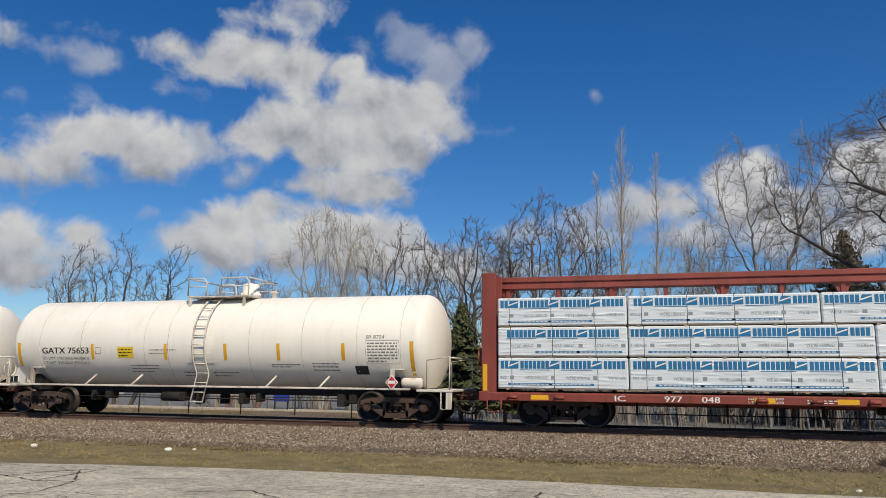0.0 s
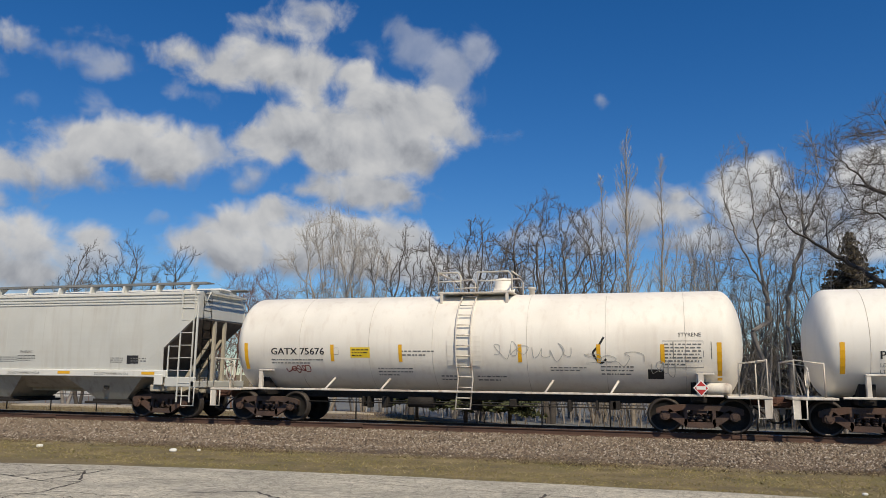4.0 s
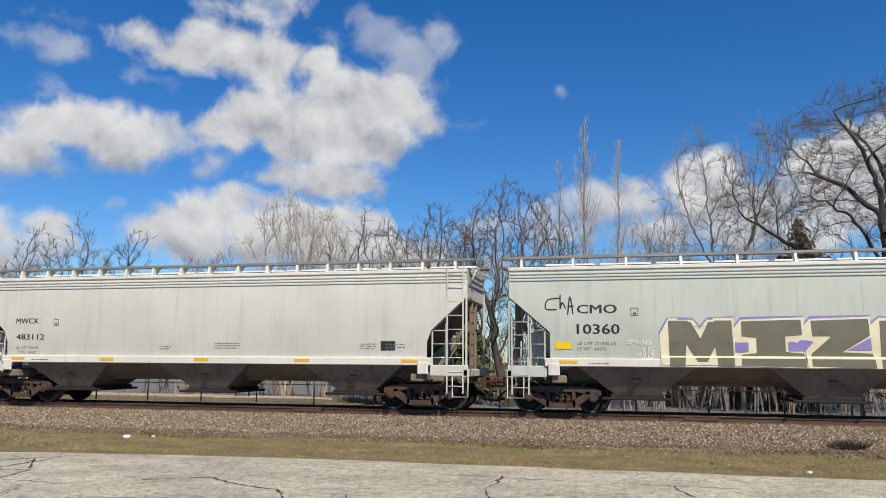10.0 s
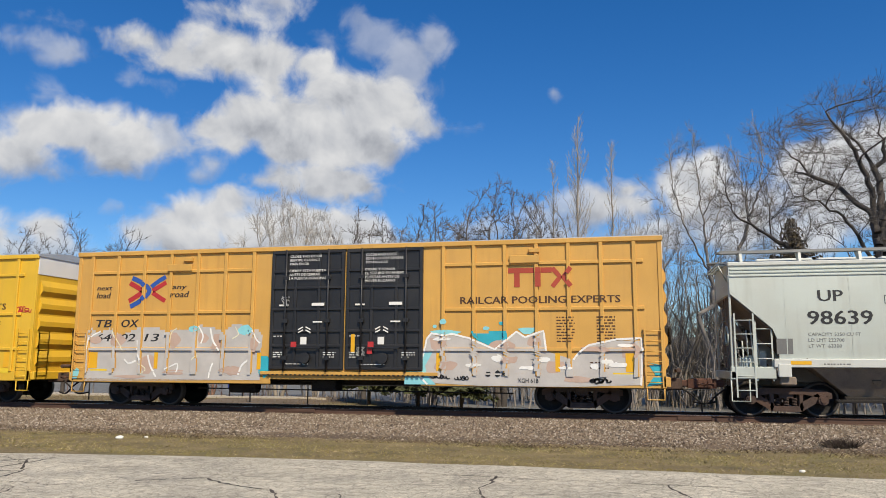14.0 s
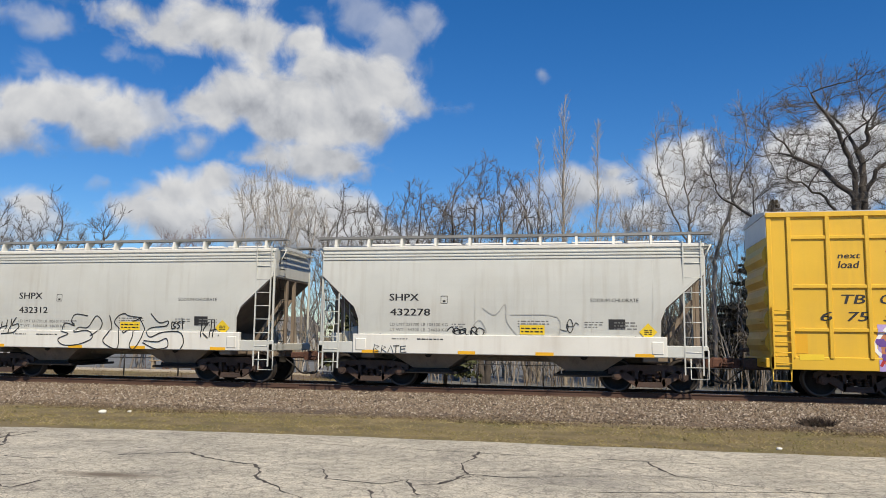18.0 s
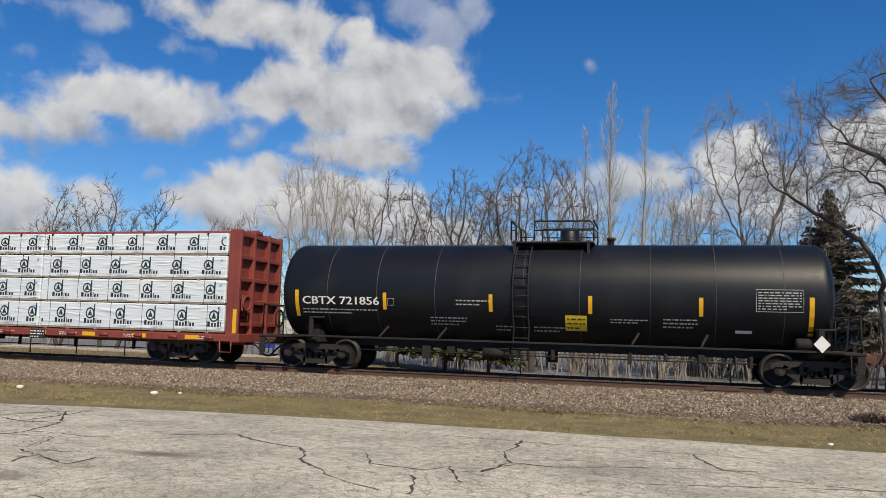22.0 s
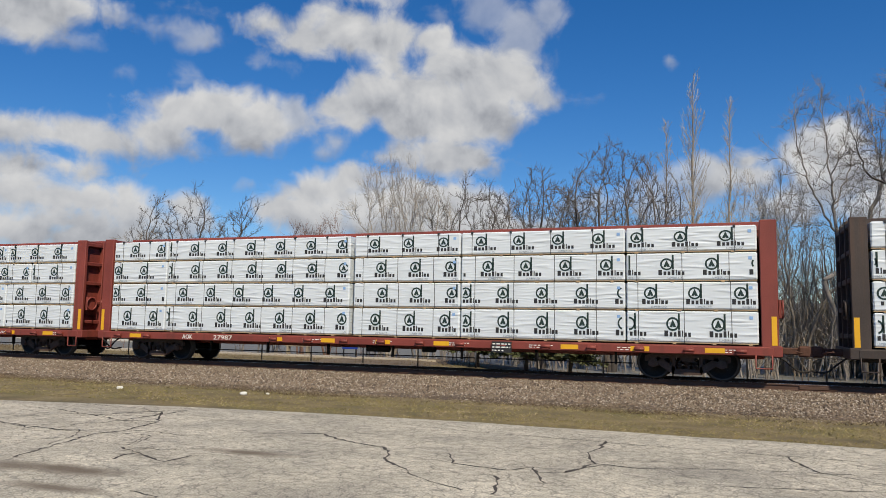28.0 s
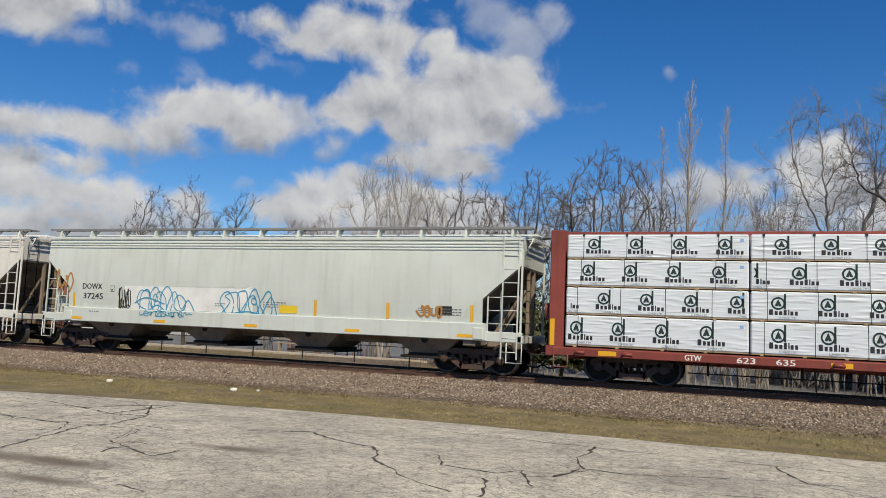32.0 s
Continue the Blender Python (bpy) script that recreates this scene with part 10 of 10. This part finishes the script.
STROKES = ([(-7.80, 2.41), (-7.62, 2.04), (-7.32, 1.67)], [(-8.66, 1.76), (-8.58, 2.13), (-8.22, 2.32)], [(-6.88, 2.04), (-6.82, 1.67), (-6.72, 1.40)], [(-5.74, 1.95), (-5.69, 2.27), (-5.51, 2.40)], [(-4.76, 2.47), (-4.59, 2.17), (-4.66, 1.93)], [(-4.35, 2.40), (-4.23, 1.99), (-3.97, 1.68)], [(-3.51, 2.44), (-3.40, 2.21), (-3.59, 2.08)],
           [(-2.92, 2.34), (-2.81, 2.08), (-2.66, 1.94)], [(-6.48, 1.58), (-6.36, 1.22), (-6.13, 0.90)], [(-4.94, 1.27), (-4.90, 1.45), (-4.75, 1.56)], [(-4.32, 0.88), (-4.29, 1.14), (-4.22, 1.34)], [(-3.34, 0.97), (-3.26, 1.24), (-3.05, 1.43)], [(-6.78, 1.31), (-6.54, 1.13), (-6.75, 0.94)], [(-5.84, 1.13), (-5.44, 1.31), (-5.45, 1.04)], [(-7.31, 1.44), (-7.14, 1.31), (-6.89, 1.40)])
for k, pts in enumerate(STROKES):
    part("white_highlight", relief(stroke(Geo(), spline(pts, 6), 0.035 + 0.012 * (k % 3), FLAT, 0, 0.016 + 0.0003 * k)), CREAM if k % 3 == 0 else WHITE_S, box_a)
part("white_outline", relief(stroke(Geo(), dense(RIGHT[:10], 0.08), 0.055, FLAT, 0, 0.016)), WHITE_S, box_a)
part("white_outline", relief(stroke(Geo(), dense(RIGHT[10:17], 0.08), 0.055, FLAT, 0, 0.016)), WHITE_S, box_a)
part("white_outline", relief(stroke(Geo(), dense(RIGHT[19:] + RIGHT[:1], 0.08), 0.05, FLAT, 0, 0.016)), WHITE_S, box_a)
for k, (x, z) in enumerate(((3.00, 2.06), (4.64, 1.50), (3.91, 1.32), (5.44, 1.25), (5.92, 1.49), (6.50, 1.26), (7.31, 1.30), (7.66, 1.42), (8.16, 1.88), (7.96, 1.34))):
    part("white_highlight", relief(fill(Geo(), blob(x, z, rng.uniform(0.1, 0.26), rng.uniform(0.05, 0.12), rng, 7, 0.3), FLAT, 0, 0.020 + 0.0004 * k, 5, 0.1)), WHITE_S, box_a)
g = Geo()
scrawl(g, 2.7, 3.25, 0.9, 1.08, FLAT, 71, 6, 0.03, 0, 0.03)
scrawl(g, 3.4, 3.8, 0.9, 1.0, FLAT, 74, 4, 0.03, 0, 0.03)
scrawl(g, 7.2, 7.75, 0.84, 0.98, FLAT, 72, 5, 0.05, 0, 0.03)
for x, a in ((4.36, 0.08), (4.63, 0.09), (4.8, 0.05)):
    fill(g, blob(x, 1.08, a, a, rng), FLAT, 0, 0.03, 6)
part("black_tag", relief(g), BLACK_S, box_a)
part("car_class", relief(write(Geo(), "XGH 61B", 5.2, 0.84, 0.12, FLAT, wide=0.58, lift=0.03)), INK, box_a)
on_box(posts_b)
x0, x1 = -6.6, -2.45
edge = [(x0 + (x1 - x0) * k / 9, 1.9 + rng.uniform(-0.14, 0.14) + (0.2 if k == 7 else 0)) for k in range(10)]
part("graffiti_ground", relief(fill(Geo(), [(x0, 0.72), (x1, 0.72)] + spline(edge, 4)[::-1], FLAT, 0, 0.0, 14, 0.1)), MAUVE, box_b, "mauve and purple graffiti")
for k in range(5):
    c, w = x0 + (x1 - x0) * (k + 0.5) / 5, (x1 - x0) / 11
    part("graffiti_letter", relief(fill(Geo(), blob(c, 1.3, w, 0.48, rng, 8, 0.25), FLAT, 0, 0.005 + 0.0005 * k, 10, 0.1)), ORANGE if k < 4 else PURPLE, box_b)
    part("letter_outline", relief(stroke(Geo(), blob(c, 1.3, w * 1.02, 0.5, rng, 8, 0.3), 0.09, FLAT, 0, 0.009 + 0.0005 * k)), WHITE_S, box_b)
    part("letter_shade", relief(stroke(Geo(), spline([(c - w, 0.85), (c - w * 0.2, 1.3), (c + w * 0.7, 1.0)], 5), 0.07, FLAT, 0, 0.013 + 0.0005 * k)), RED_INK, box_b)
for k in range(14):
    x = x0 + 0.1 if k < 4 else x1 - 0.15 if k < 9 else rng.uniform(x0, x1)
    part("purple_dot", relief(fill(Geo(), blob(x + rng.uniform(-0.2, 0.2), rng.uniform(0.85, 1.9), 0.11, 0.12, rng, 8, 0.1), FLAT, 0, 0.018 + 0.0005 * k, 6, 0.08)), PURPLE, box_b)
part("graffiti_ground", relief(fill(Geo(), [(1.98, 1.45), (2.24, 1.81), (3.11, 1.78), (4.08, 1.79), (4.92, 1.65), (5.09, 1.28), (5.10, 0.79), (4.00, 0.74), (2.50, 0.74), (2.16, 0.95)], FLAT, 0, 0.0, 14, 0.1)), WHITE_S, box_b, "white block graffiti with black outlines")
BLOCKS = ([(2.13, 1.68), (2.62, 1.74), (2.86, 1.5), (2.86, 0.95), (2.66, 0.82), (2.26, 0.8), (2.1, 1.2)], [(2.98, 1.68), (3.4, 1.68), (3.45, 0.86), (3.0, 0.81), (2.93, 1.26)], [(3.56, 1.71), (3.87, 1.69), (3.86, 1.38), (4.16, 1.69), (4.4, 1.67), (4.08, 1.27), (4.42, 0.83), (4.08, 0.80), (3.83, 1.08), (3.79, 0.79), (3.56, 0.79)],
          [(4.50, 1.62), (4.96, 1.56), (4.96, 1.40), (4.7, 1.40), (4.7, 1.28), (4.9, 1.26), (4.88, 1.12), (4.7, 1.12), (4.73, 0.98), (5.02, 1.0), (5.0, 0.82), (4.51, 0.81)])
for k, pts in enumerate(BLOCKS):
    part("block_letter", relief(stroke(Geo(), dense(list(pts) + [pts[0]], 0.08), 0.05, FLAT, 0, 0.012 + 0.0005 * k)), BLACK_S, box_b)
    part("letter_shade", relief(stroke(Geo(), dense([(x * 0.35 + pts[0][0] * 0.65 + 0.12, z * 0.5 + 0.6) for x, z in pts[:5]], 0.06), 0.03, FLAT, 0, 0.02 + 0.0005 * k)), GREY_PEN, box_b)
part("block_shade", relief(fill(Geo(), [(2.4, 1.45), (2.56, 1.45), (2.58, 1.0), (2.4, 1.0)], FLAT, 0, 0.012, 6, 0.1)), BLACK_S, box_b)
part("car_class", relief(write(Geo(), "XJH61A", 6.89, 1.76, 0.12, FLAT, wide=0.5)), INK, box_b)
part("red_scrawl", relief(scrawl(Geo(), 8.5, 9.05, 2.9, 3.2, FLAT, 73, 5, 0.03)), RED_INK, box_b)


# ---- what moves ----
def motions():
    for car, place in CARS:
        walk(car, [(t, pose(place + rolled(t), TRACK_Y, RAIL_Z)) for t in range(33)])
    step = 2 / FPS
    for w, x, along, place in WHEELSETS:
        rows, last = [], None
        for k in range(int(32 / step) + 1):
            t = k * step
            at = place + along + rolled(t)
            if -34 < at < 15 or k == 0 or k == int(32 / step):
                a = math.degrees(rolled(t) / WHEEL_R) if -34 < at < 15 else None
                rows.append((t, a))
        known = [a for t, a in rows if a is not None] or [0.0]
        first, end, seen = known[0], known[-1], False
        full = []
        for t, a in rows:
            if a is None:
                a = end if seen else first
            else:
                seen = True
            full.append((t, pose(x, 0, WHEEL_R, 0, a % 360, 0)))
        walk(w, full)
    for sheet, m, az in CLOUDS:
        drift = 2.2 * min(1.0, max(0.0, -az / 42))
        walk(sheet, [(16 + 16 * k, m @ pose(0, 0, 0, CLOUD_TURN * k / 2) @ pose(0, 0, 0, 0, 0, -drift * k / 2)) for k in (-1, 1)])


motions()
